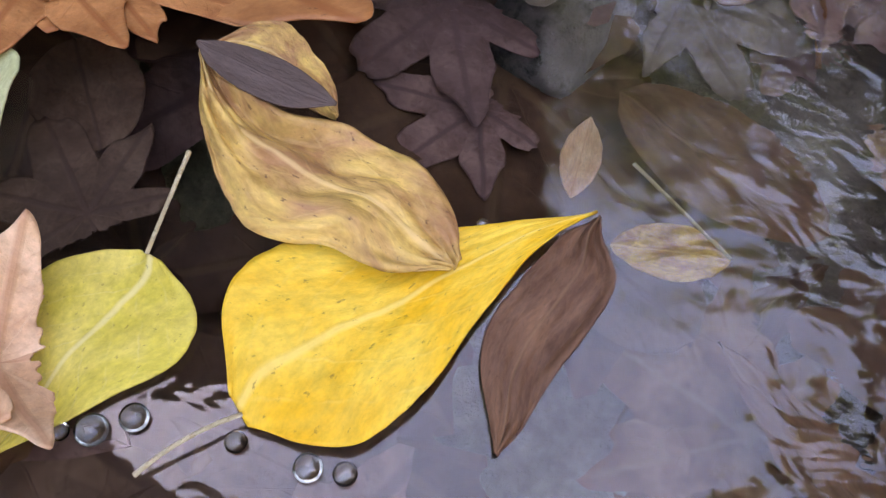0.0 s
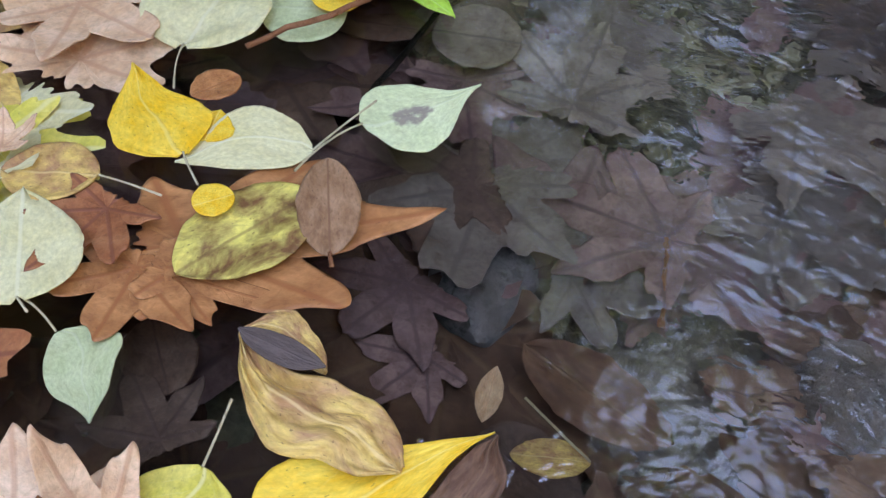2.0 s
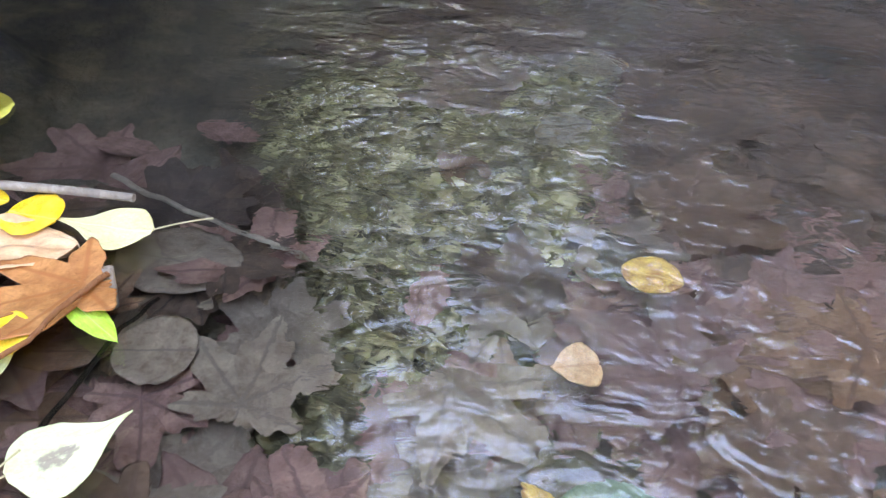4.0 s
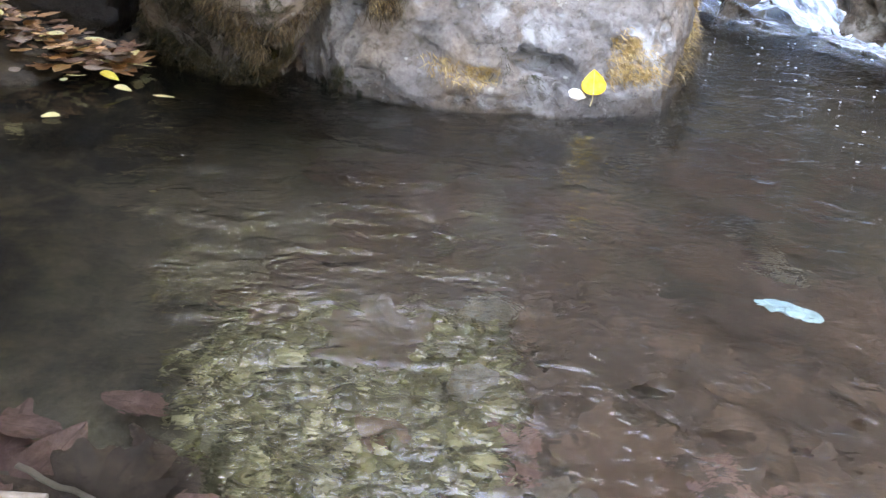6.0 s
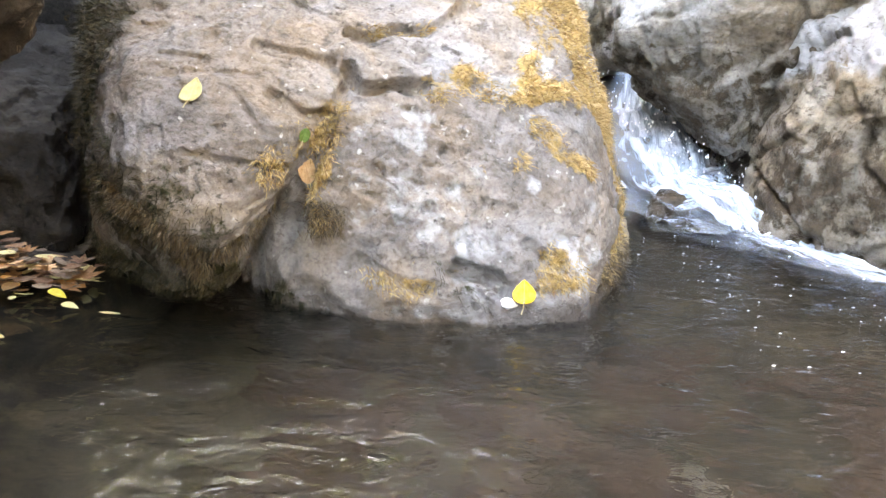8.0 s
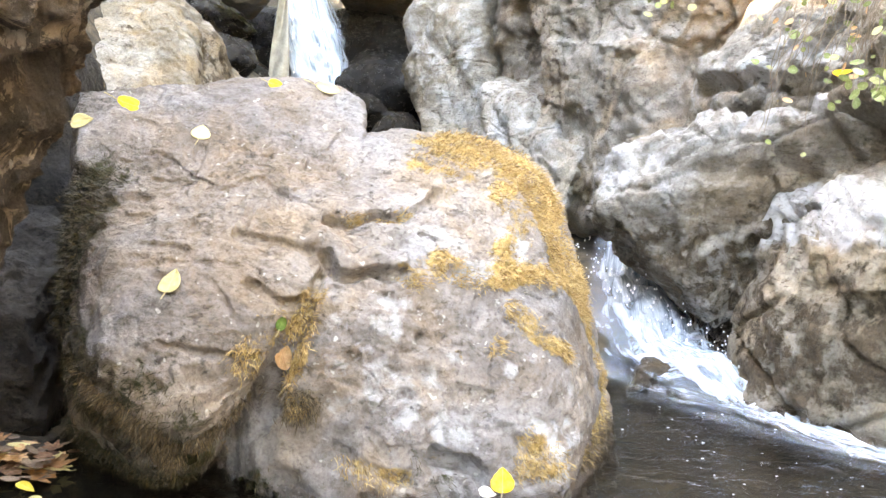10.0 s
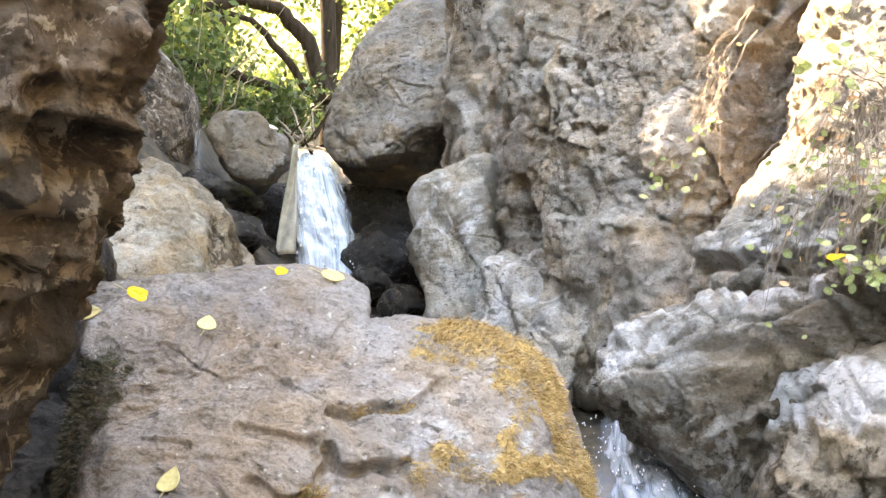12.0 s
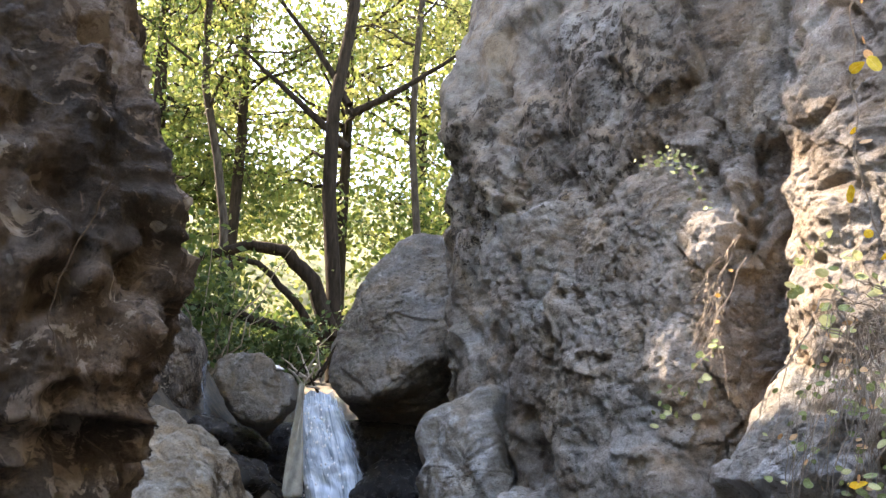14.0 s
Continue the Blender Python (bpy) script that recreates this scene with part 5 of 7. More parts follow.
def grow(rng, base, top, r0, r1, limbs, limb_len, wob, spread=0.9, rise=0.5, start=0.3):
    """A trunk with limbs and twigs: tube shapes and the points where leaves sit."""
    trunk = wander(base, top, 12, wob, rng)
    shapes = [tube(trunk, [r0 + (r1 - r0) * i / 12 for i in range(13)], 10)]
    tips = []
    for k in range(limbs):
        t = rng.uniform(start, 1.0)
        i = t * 12
        j = min(int(i), 11)
        p = trunk[j].lerp(trunk[j + 1], i - j)
        a = rng.uniform(0, 2 * math.pi)
        ln = limb_len * rng.uniform(0.5, 1.15) * (1.15 - 0.5 * t)
        e = p + Vector((math.cos(a) * spread, math.sin(a) * spread, rng.uniform(-0.1, rise))) * ln
        limb = wander(p, e, 7, 0.18 * ln, rng, 0.08 * ln)
        r = (r0 + (r1 - r0) * t) * 0.45
        shapes.append(tube(limb, [max(r * (1 - 0.85 * m / 7), 0.004) for m in range(8)], 6))
        for m in range(6):
            s = rng.uniform(0.3, 1.0)
            u = s * 7
            w = min(int(u), 6)
            q = limb[w].lerp(limb[w + 1], u - w)
            e2 = q + Vector((rng.gauss(0, 1), rng.gauss(0, 1), rng.gauss(-0.15, 0.6))).normalized() * ln * rng.uniform(0.2, 0.45)
            tw = wander(q, e2, 4, 0.06 * ln, rng)
            shapes.append(tube(tw, [0.008, 0.007, 0.006, 0.004, 0.002], 4))
            tips.append(tw)
    return shapes, tips


def tree(base, top, r0, r1, limbs, limb_len, leaves, size, crown_mat, bark_mat, label, seed, wob=0.12, clump=0.16, extra=(), **kw):
    rng = random.Random(seed)
    shapes, tips = grow(rng, base, top, r0, r1, limbs, limb_len, wob, **kw)
    for pts, ra, rb in extra:
        ln = []
        for a, b in zip(pts[:-1], pts[1:]):
            ln += wander(a, b, 5, 0.03, rng)[:-1]
        ln.append(Vector(pts[-1]))
        shapes.append(tube(ln, [ra + (rb - ra) * i / (len(ln) - 1) for i in range(len(ln))], 9))
    root = holder("tree", base, label, "tree", "trees above the waterfall")
    inv = Matrix.Translation(-Vector(base))
    v, f = join(shapes)
    me = mesh_from("trunk", v, f, bark_mat)
    me.transform(inv)
    part("trunk", me, root, "dark trunk with crooked limbs")
    pts = []
    for k in range(leaves):
        tw = tips[rng.randrange(len(tips))]
        u = rng.uniform(0.1, 1) * 4
        w = min(int(u), 3)
        pts.append(tw[w].lerp(tw[w + 1], u - w) + Vector((rng.gauss(0, clump), rng.gauss(0, clump), rng.gauss(0, clump * 0.8))))
    v, f = leaf_cloud([p[:] for p in pts], size, rng)
    me = quick_mesh("crown", v, f, crown_mat, soft=False)
    me.transform(inv)
    c = part("crown", me, root, "loose crown of small backlit leaves")
    c["kind"] = "stuff"
    return root


tree((-1.08, 7.9, 2.2), (-0.90, 8.3, 13.5), 0.078, 0.03, 46, 2.1, 15000, 0.058, crown_green, bark, "dark leaning tree with arching limbs above the waterfall", 5, wob=0.45, start=0.42,
     extra=[([(-1.10, 7.85, 2.6), (-1.28, 7.8, 3.15), (-1.55, 7.7, 3.42), (-1.85, 7.6, 3.45), (-2.3, 7.5, 3.3)], 0.085, 0.04),
            ([(-1.12, 7.9, 2.5), (-1.45, 7.7, 2.95), (-1.75, 7.55, 3.25), (-2.0, 7.5, 3.3)], 0.045, 0.02),
            ([(-1.05, 7.8, 2.42), (-1.5, 7.4, 2.6), (-2.0, 7.1, 2.72), (-2.6, 7.0, 2.7)], 0.05, 0.03),
            ([(-1.0, 8.0, 4.6), (-1.5, 7.9, 5.1), (-2.1, 7.8, 5.7)], 0.05, 0.015), ([(-0.97, 8.0, 5.0), (-0.4, 8.0, 5.3), (0.2, 8.0, 5.7)], 0.045, 0.015),
            ([(-1.0, 8.0, 5.1), (-1.35, 8.0, 5.8), (-1.9, 8.0, 6.6)], 0.045, 0.015)])
tree((-0.35, 9.6, 2.5), (-0.25, 9.8, 14.0), 0.05, 0.025, 36, 1.9, 11000, 0.058, crown_yellow, pale_bark, "slender grey tree behind the boulder", 8, wob=0.3, start=0.35)
tree((-2.35, 8.6, 2.4), (-3.0, 8.8, 13.0), 0.055, 0.025, 38, 2.0, 14000, 0.060, crown_green, pale_bark, "forked grey tree with green foliage", 13, wob=0.5, start=0.3)
tree((-2.9, 10.5, 2.9), (-2.6, 10.6, 15.0), 0.08, 0.035, 40, 2.3, 11000, 0.085, crown_yellow, bark, "tall yellowing tree in the sun", 21, wob=0.4, start=0.25)
tree((-1.7, 12.5, 3.3), (-1.5, 12.6, 17.0), 0.09, 0.04, 42, 2.6, 11000, 0.095, crown_yellow, bark, "tall yellow green tree in the sun", 34, start=0.2)
tree((0.6, 12.0, 3.2), (0.7, 12.0, 16.0), 0.08, 0.04, 40, 2.5, 10000, 0.095, crown_yellow, pale_bark, "tall pale tree in the sun", 55, start=0.2)
tree((-4.2, 11.5, 3.5), (-4.4, 11.6, 11.0), 0.14, 0.05, 30, 2.4, 10000, 0.095, crown_green, bark, "broad green tree behind the gorge", 89, start=0.2)
tree((-5.2, 15.5, 4.5), (-5.2, 15.6, 13.0), 0.16, 0.06, 30, 2.8, 9000, 0.125, crown_yellow, bark, "distant yellow green tree", 144, start=0.15)
tree((-0.6, 17.0, 4.8), (-0.6, 17.0, 14.0), 0.16, 0.06, 32, 3.0, 9500, 0.13, crown_green, bark, "distant green tree on the slope", 233, start=0.12)
tree((2.6, 16.5, 4.8), (2.6, 16.4, 13.5), 0.16, 0.06, 30, 2.8, 9000, 0.13, crown_yellow, bark, "distant yellowing tree on the slope", 377, start=0.15)


def bush(base, size, leaves, leaf, crown_mat, label, seed):
    rng = random.Random(seed)
    shapes, pts = [], []
    b = Vector(base)
    for k in range(16):
        a = rng.uniform(0, 2 * math.pi)
        e = b + Vector((math.cos(a) * rng.uniform(0.3, 1), math.sin(a) * rng.uniform(0.3, 1), rng.uniform(0.35, 1.0))) * size
        st = wander(b, e, 6, 0.15 * size, rng)
        shapes.append(tube(st, [0.010, 0.009, 0.008, 0.007, 0.006, 0.004, 0.002], 5))
        for m in range(leaves // 16):
            p = st[rng.randrange(2, 7)]
            pts.append((p + Vector((rng.gauss(0, 1), rng.gauss(0, 1), rng.gauss(0, 0.8))) * size * 0.17)[:])
    root = holder("bush", base, label, "bush", "bushes above the waterfall")
    inv = Matrix.Translation(-b)
    for v, f in shapes:
        me = mesh_from("stem", v, f, twig_mat)
        me.transform(inv)
        part("stem", me, root)
    v, f = leaf_cloud(pts, leaf, rng, 0.1)
    me = quick_mesh("foliage", v, f, crown_mat, soft=False)
    me.transform(inv)
    part("foliage", me, root, "small dark green leaves")["kind"] = "stuff"


bush((-1.45, 7.2, 2.05), 0.55, 1500, 0.06, crown_dark, "dark green bush above the waterfall", 3)
bush((-1.95, 7.0, 2.1), 0.75, 1700, 0.06, crown_dark, "scrubby dark bush on the bank", 4)
bush((-2.5, 7.4, 2.3), 0.9, 2890, 0.081, crown_green, "leafy green bush on the bank", 6)
bush((-1.9, 9.0, 2.5), 0.8, 2210, 0.081, crown_green, "green bush under the trees", 7)
bush((-0.6, 8.7, 2.4), 0.7, 1870, 0.081, crown_yellow, "yellowing bush behind the boulder", 9)
# never in view: added so its leaves break up the sun on the cliff
tree((-3.4, 4.3, 6.3), (-3.4, 4.6, 9.5), 0.08, 0.03, 26, 1.8, 10500, 0.10, crown_green, bark, "unseen tree added on top of the wall to dapple the cliff", 610, start=0.15)

# two trees out of view, added to limit the sky mirrored in the pool
tree((1.5, 4.7, 5.0), (1.2, 4.4, 6.0), 0.07, 0.03, 18, 0.8, 7000, 0.11, crown_green, bark, "unseen low tree added on the cliff top to block sky", 733, start=0.1, rise=0.3)
tree((3.5, 2.7, 5.3), (1.7, 2.1, 5.9), 0.09, 0.03, 30, 1.1, 15000, 0.12, crown_yellow, bark, "unseen tree added over the pool to block reflected sky", 987, start=0.3, rise=0.35)
bush((-2.0, 6.7, 1.9), 1.3, 320, 0.06, crown_green, "bare straggling shrub with pale twigs", 11)


def thicket(name, n, box, size, mat, label, seed):
    g = np.random.RandomState(seed)
    x0, x1, y0, y1, h = box
    m = n * 3
    x, y = g.uniform(x0, x1, m), g.uniform(y0, y1, m)
    up = h * g.beta(1.2, 1.6, m)
    p = np.stack([x, y, up], 1)
    keep = fbm(p * 0.9, 3, seed) > -0.05
    x, y, up = x[keep][:n], y[keep][:n], up[keep][:n]
    z = ground_height(x, y) + up
    v, f = leaf_cloud(np.stack([x, y, z], 1), size, random.Random(seed), 0.2)
    tagged(new(name, quick_mesh(name, v, f, mat, soft=False)), label, "thicket", kind="stuff")


thicket("thicket", 11000, (-7.5, 3.5, 10.5, 13.5, 4.5), 0.10, crown_green, "green thicket on the slope behind the trees", 3)
thicket("thicket", 12000, (-8.5, 4.5, 13.0, 17.0, 7.0), 0.13, crown_yellow, "sunlit yellow green thicket on the slope", 4)
thicket("thicket", 9000, (-11.0, 6.0, 18.0, 26.0, 12.0), 0.22, crown_green, "distant woods on the hillside", 5)

# ---- leaves ----
def profile(kind, u):
    a, b = {"poplar": (0.46, 0.98), "ovate": (0.62, 0.66), "round": (0.46, 0.5), "lance": (0.8, 0.95), "heart": (0.36, 0.72)}[kind]
    w = np.maximum(u, 0) ** a * np.maximum(1 - u, 0) ** b
    return w / w.max()


def blade_grid(kind, length, width, fold, curl, wave, seed, nu=44, nv=18, roll=0.0, bend=0.0, edges=None):
    """A blade along +x with its base at the origin: vertices, faces, UVs, rim."""
    u = np.linspace(0.001, 0.999, nu)
    w = profile(kind, u) * (1 + 0.010 * vnoise(np.stack([u * 60, u * 0, u * 0 + seed], 1), 5) + 0.035 * vnoise(np.stack([u * 9, u * 0, u * 0 + seed], 1), 6))
    v = np.linspace(-1, 1, nv)
    uu, vv = np.meshgrid(u, v, indexing="ij")
    ww = w[:, None] * vv * width / 2
    if edges:
        at, low, high = edges
        lo, hi = np.interp(u, at, low), np.interp(u, at, high)
        nick = 1 + 0.05 * vnoise(np.stack([u * 34, u * 0, u * 0 + seed], 1), 3)
        lo, hi = lo * nick, hi * nick[::-1]
        box = np.ones(9) / 9
        lo, hi = (np.convolve(np.pad(q, 4, mode="edge"), box, "valid") for q in (lo, hi))
        ww = (lo[:, None] + (hi - lo)[:, None] * (vv + 1) / 2) * width
    x = uu * length
    if kind in ("heart", "poplar"):
        x = x - 0.035 * length * np.abs(vv) ** 2 * (1 - uu) ** 3
    p = np.stack([uu.ravel() * 3, vv.ravel() * 2, np.full(uu.size, seed * 1.7)], 1)
    z = fold * np.abs(ww) + curl * length * (uu - 0.4) ** 2 + wave * length * fbm(p, 3, seed).reshape(uu.shape)
    if roll:
        z = z + roll * np.abs(vv) ** 2.2 * width * (0.5 + 0.5 * np.sin(uu * 7 + seed))
    yy = ww + bend * length * np.sin(uu * math.pi)
    verts = np.stack([x.ravel(), yy.ravel(), z.ravel()], 1)
    faces = []
    for i in range(nu - 1):
        for j in range(nv - 1):
            faces.append((i * nv + j, (i + 1) * nv + j, (i + 1) * nv + j + 1, i * nv + j + 1))
    uvs = np.stack([uu.ravel(), (vv * 0.5 * np.maximum(w[:, None], 0.15)).ravel()], 1)
    rim = np.maximum(np.abs(vv), np.maximum(uu, 1 - uu) ** 6).ravel()
    return verts, faces, uvs, rim


def plane_grid(length, wide, fold, curl, wave, seed, rings=9, n=150, teeth=0.05, broad=1.0):
    """A lobed plane tree leaf; its stalk joins at the origin, the middle lobe runs along +x."""
    th = np.linspace(-math.pi, math.pi, n, endpoint=False)
    lobes = ((0.0, 1.0, 3.0), (0.84, 0.92, 3.2), (-0.88, 0.90, 3.2), (1.78, 0.62, 3.0), (-1.82, 0.64, 3.0))
    r = np.full(n, 0.16 * broad)
    r = np.where(np.abs(th) < 2.3, np.maximum(r, 0.34 * broad), r)
    ax, side = np.zeros(n), np.zeros(n)
    for k, (a, ln, sharp) in enumerate(lobes):
        ln = ln * (0.92 + 0.16 * ((seed * 0.37 + k * 0.61) % 1))
        d = np.abs((th - a + math.pi) % (2 * math.pi) - math.pi)
        q = np.where(d < 1.2, ln / (np.cos(np.minimum(d, 1.2)) + sharp / broad ** 1.3 * np.sin(np.minimum(d, 1.2))), 0)
        q = np.where(d < 0.5, q * (1 + 0.28 * np.sin(np.minimum(d / 0.5, 1) * math.pi)), q)
        better = q > r
        r = np.maximum(r, q)
        ax = np.where(better, a, ax)
    r = r * (1 + teeth * np.sign(np.sin(th * 17 + seed)) * np.abs(np.sin(th * 17 + seed)) ** 0.6)
    verts, uvs, rim = [(0, 0, 0)], [(0, 0)], [0]
    for k in range(1, rings + 1):
        s = (k / rings) ** 0.8
        x, y = np.cos(th) * r * s * length, np.sin(th) * r * s * length * wide
        p = np.stack([x / length * 2.5, y / length * 2.5, np.full(n, seed * 2.3)], 1)
        z = fold * np.abs(y) + curl * (x ** 2 + y ** 2) / length + wave * length * fbm(p, 3, seed) * s
        verts += list(zip(x, y, z))
        uvs += list(zip(r * s * np.cos(th - ax), r * s * np.sin(th - ax) * 0.8))
        rim += [s * 0.98] * n
    faces = [(0, 1 + i, 1 + (i + 1) % n) for i in range(n)]
    for k in range(rings - 1):
        a = 1 + k * n
        faces += [(a + i, a + n + i, a + n + (i + 1) % n, a + (i + 1) % n) for i in range(n)]
    return np.array(verts), faces, np.array(uvs), np.array(rim)


def blade_mesh(name, data, mat, thick=0.0003):
    verts, faces, uvs, rim = data
    me = mesh_from(name, verts, faces, mat)
    lay = me.uv_layers.new(name="UVMap")
    idx = np.empty(len(me.loops), dtype=np.int32)
    me.loops.foreach_get("vertex_index", idx)
    lay.data.foreach_set("uv", np.asarray(uvs, dtype=np.float32)[idx].ravel())
    attribute(me, "rim", rim)
    return me


def along(base, tip, tilt=0.0):
    """A frame with +x from base to tip and z up, leaned by tilt degrees about x."""
    b, t = Vector(base), Vector(tip)
    x = (t - b).normalized()
    y = Vector((0, 0, 1)).cross(x).normalized()
    z = x.cross(y)
    m = Matrix((x, y, z)).transposed().to_4x4()
    m.translation = b
    return m @ Matrix.Rotation(radians(tilt), 4, "X")


def leaf(name, kind, mat, base, tip, width, label, stalk=None, fold=0.08, curl=0.0, wave=0.02, tilt=0.0, seed=1, edges=None, roll=0.0, stalk_mat_=None, group="", stalk_r=0.00055, bend=0.0):
    length = (Vector(tip) - Vector(base)).length
    root = holder(name, base, label, "leaf", group)
    root.matrix_world = along(base, tip, tilt)
    if kind == "plane":
        data = plane_grid(length, width, fold, curl, wave, seed, 14, 220)
    elif edges:
        data = blade_grid(kind, length, width, fold, curl, wave, seed, 90, 36, roll, bend, edges)
    else:
        data = blade_grid(kind, length, width, fold, curl, wave, seed, roll=roll, bend=bend)
    blade = part("blade", blade_mesh("blade", data, mat), root)
    sol = blade.modifiers.new("thickness", "SOLIDIFY")
    sol.thickness, sol.offset = 0.0005, 0.0
    if stalk:
        e = root.matrix_world.inverted() @ Vector(stalk)
        s = Vector((0.004 * length, 0, 0.0008))
        mid = s.lerp(e, 0.5) + Vector((0, 0.06 * e.length, 0.004))
        pts = [s.lerp(mid, t).lerp(mid.lerp(e, t), t) for t in (0, 0.2, 0.4, 0.6, 0.8, 1)]
        v, f = tube(pts, [stalk_r, stalk_r, stalk_r * 0.95, stalk_r, stalk_r, stalk_r * 1.2], 8)
        part("stalk", mesh_from("stalk", v, f, stalk_mat_ or stalk_mat), root)
    return root


BLADE_AT = (0, 0.04, 0.1, 0.18, 0.28, 0.4, 0.52, 0.65, 0.78, 0.9, 1.0)
leaf("poplar_leaf", "ovate", yellow_leaf, (-0.207, 0.032, 0.004), (-0.150, 0.114, 0.005), 0.100, "large bright yellow poplar leaf floating on the water", stalk=(-0.222, 0.012, 0.002), seed=3, wave=0.012, fold=0.04,
     edges=(BLADE_AT, (0, -0.085, -0.145, -0.195, -0.194, -0.161, -0.107, -0.055, -0.006, 0.008, 0), (0, 0.202, 0.28, 0.325, 0.322, 0.265, 0.211, 0.154, 0.099, 0.045, 0)))
leaf("curled_leaf", "ovate", ochre_leaf, (-0.177, 0.083, 0.010), (-0.260, 0.112, 0.012), 0.088, "ochre brown curled leaf with wavy margin, on a yellow leaf", seed=5, fold=0.10, wave=0.085, roll=-0.05,
     edges=(BLADE_AT, (0, -0.076, -0.116, -0.15, -0.169, -0.137, -0.112, -0.014, 0.022, 0.028, 0), (0, 0.06, 0.144, 0.175, 0.186, 0.286, 0.303, 0.254, 0.195, 0.109, 0)))
# dark sheet laid on the curl where its hollow is in shadow
leaf("curled_leaf", "ovate", shadow_leaf, (-0.259, 0.110, 0.0195), (-0.219, 0.107, 0.0195), 0.040, "dark blade painting the shaded hollow of a curled leaf", seed=4, fold=-0.05, wave=0.01,
     edges=(BLADE_AT, (0, -0.05, -0.09, -0.13, -0.16, -0.18, -0.186, -0.176, -0.15, -0.078, 0), (0, 0.03, 0.06, 0.095, 0.125, 0.135, 0.139, 0.131, 0.102, 0.056, 0)))
leaf("curled_leaf", "ovate", ochre_leaf, (-0.221, 0.110, 0.009), (-0.262, 0.116, 0.009), 0.041, "folded end of a withered ochre leaf", seed=8, fold=0.06, wave=0.04,
     edges=(BLADE_AT, (0, -0.08, -0.15, -0.24, -0.30, -0.34, -0.40, -0.45, -0.42, -0.31, 0), (0, 0.01, 0.02, 0.03, 0.03, 0.03, 0.03, 0.03, 0.02, 0.01, 0)))
leaf("ovate_leaf", "ovate", litter_russet, (-0.149, 0.115, 0.0015), (-0.152, 0.047, 0.001), 0.068, "dark brown ribbed leaf beside the yellow leaf", seed=31, fold=0.12, wave=0.03,
     edges=(BLADE_AT, (0, -0.032, -0.08, -0.114, -0.143, -0.174, -0.203, -0.207, -0.16, -0.07, 0), (0, 0.015, 0.038, 0.138, 0.156, 0.135, 0.109, 0.075, 0.057, 0.041, 0)))
leaf("plane_leaf", "plane", tan_leaf, (-0.285, 0.000, 0.006), (-0.269, 0.043, 0.008), 1.15, "broad tan plane leaf folded on the raft edge", seed=33, fold=0.12, curl=0.2, wave=0.06)

leaf("poplar_leaf", "ovate", lime_yellow_leaf, (-0.247, 0.059, 0.002), (-0.252, 0.004, 0.002), 0.054, "greenish yellow poplar leaf half awash", stalk=(-0.248, 0.084, 0.012), seed=7, fold=0.05, wave=0.02,
     edges=(BLADE_AT, (0, -0.12, -0.20, -0.28, -0.34, -0.36, -0.32, -0.22, -0.12, -0.05, 0), (0, 0.217, 0.323, 0.412, 0.428, 0.393, 0.316, 0.236, 0.159, 0.086, 0)))
leaf("plane_leaf", "plane", tan_leaf, (-0.259, 0.020, 0.01), (-0.290, -0.008, 0.03), 0.95, "curled tan plane tree leaf lying on the raft", stalk=(-0.279, 0.017, 0.032), seed=9, fold=0.25, curl=0.5, wave=0.08, stalk_mat_=red_twig, stalk_r=0.0014)
leaf("poplar_leaf", "ovate", sage_leaf, (-0.333, 0.087, 0.004), (-0.295, 0.057, 0.005), 0.048, "sage green leaf hanging from the raft edge", stalk=(-0.350, 0.092, 0.012), seed=11, fold=0.05,
     edges=(BLADE_AT, (0, -0.06, -0.10, -0.14, -0.18, -0.21, -0.22, -0.177, -0.088, -0.027, 0), (0, 0.247, 0.363, 0.418, 0.47, 0.46, 0.36, 0.277, 0.213, 0.097, 0)))
leaf("plane_leaf", "plane", orange_leaf, (-0.311, 0.149, 0.004), (-0.217, 0.207, 0.004), 0.62, "orange brown plane tree leaf spread on the water", seed=2, fold=0.03, curl=0.05, wave=0.03)
leaf("plane_leaf", "plane", orange_leaf, (-0.322, 0.128, 0.006), (-0.315, 0.085, 0.004), 1.2, "orange brown plane leaf with pointed lobes", seed=6, fold=0.04, curl=0.1, wave=0.03)
leaf("plane_leaf", "plane", orange_leaf, (-0.306, 0.131, 0.007), (-0.251, 0.134, 0.005), 0.55, "narrow orange brown plane leaf", seed=5, fold=0.04, curl=0.05, wave=0.03)
leaf("plane_leaf", "plane", rust_leaf, (-0.351, 0.149, 0.01), (-0.356, 0.107, 0.01), 1.0, "rust red plane tree leaf, wet and glossy", seed=8, fold=0.08, curl=0.1, wave=0.06)
leaf("ovate_leaf", "ovate", blotched_leaf, (-0.270, 0.197, 0.011), (-0.302, 0.129, 0.011), 0.0508, "yellow leaf with dark brown blotches", seed=13, fold=0.06, wave=0.02)
leaf("ovate_leaf", "ovate", brown_leaf, (-0.245, 0.163, 0.014), (-0.274, 0.219, 0.014), 0.0305, "speckled brown oval leaf with a short stalk", stalk=(-0.241, 0.157, 0.014), seed=14, fold=-0.05, curl=-0.1, wave=0.02, stalk_mat_=red_twig, stalk_r=0.001)
leaf("poplar_leaf", "ovate", cream_leaf, (-0.284, 0.223, 0.009), (-0.341, 0.189, 0.009), 0.066, "cream poplar leaf showing its pale underside", stalk=(-0.270, 0.268, 0.012), seed=15, fold=0.05, wave=0.015,
     edges=(BLADE_AT, (0, -0.241, -0.317, -0.405, -0.49, -0.53, -0.53, -0.44, -0.28, -0.064, 0), (0, 0.06, 0.11, 0.161, 0.164, 0.158, 0.138, 0.106, 0.074, 0.037, 0)))
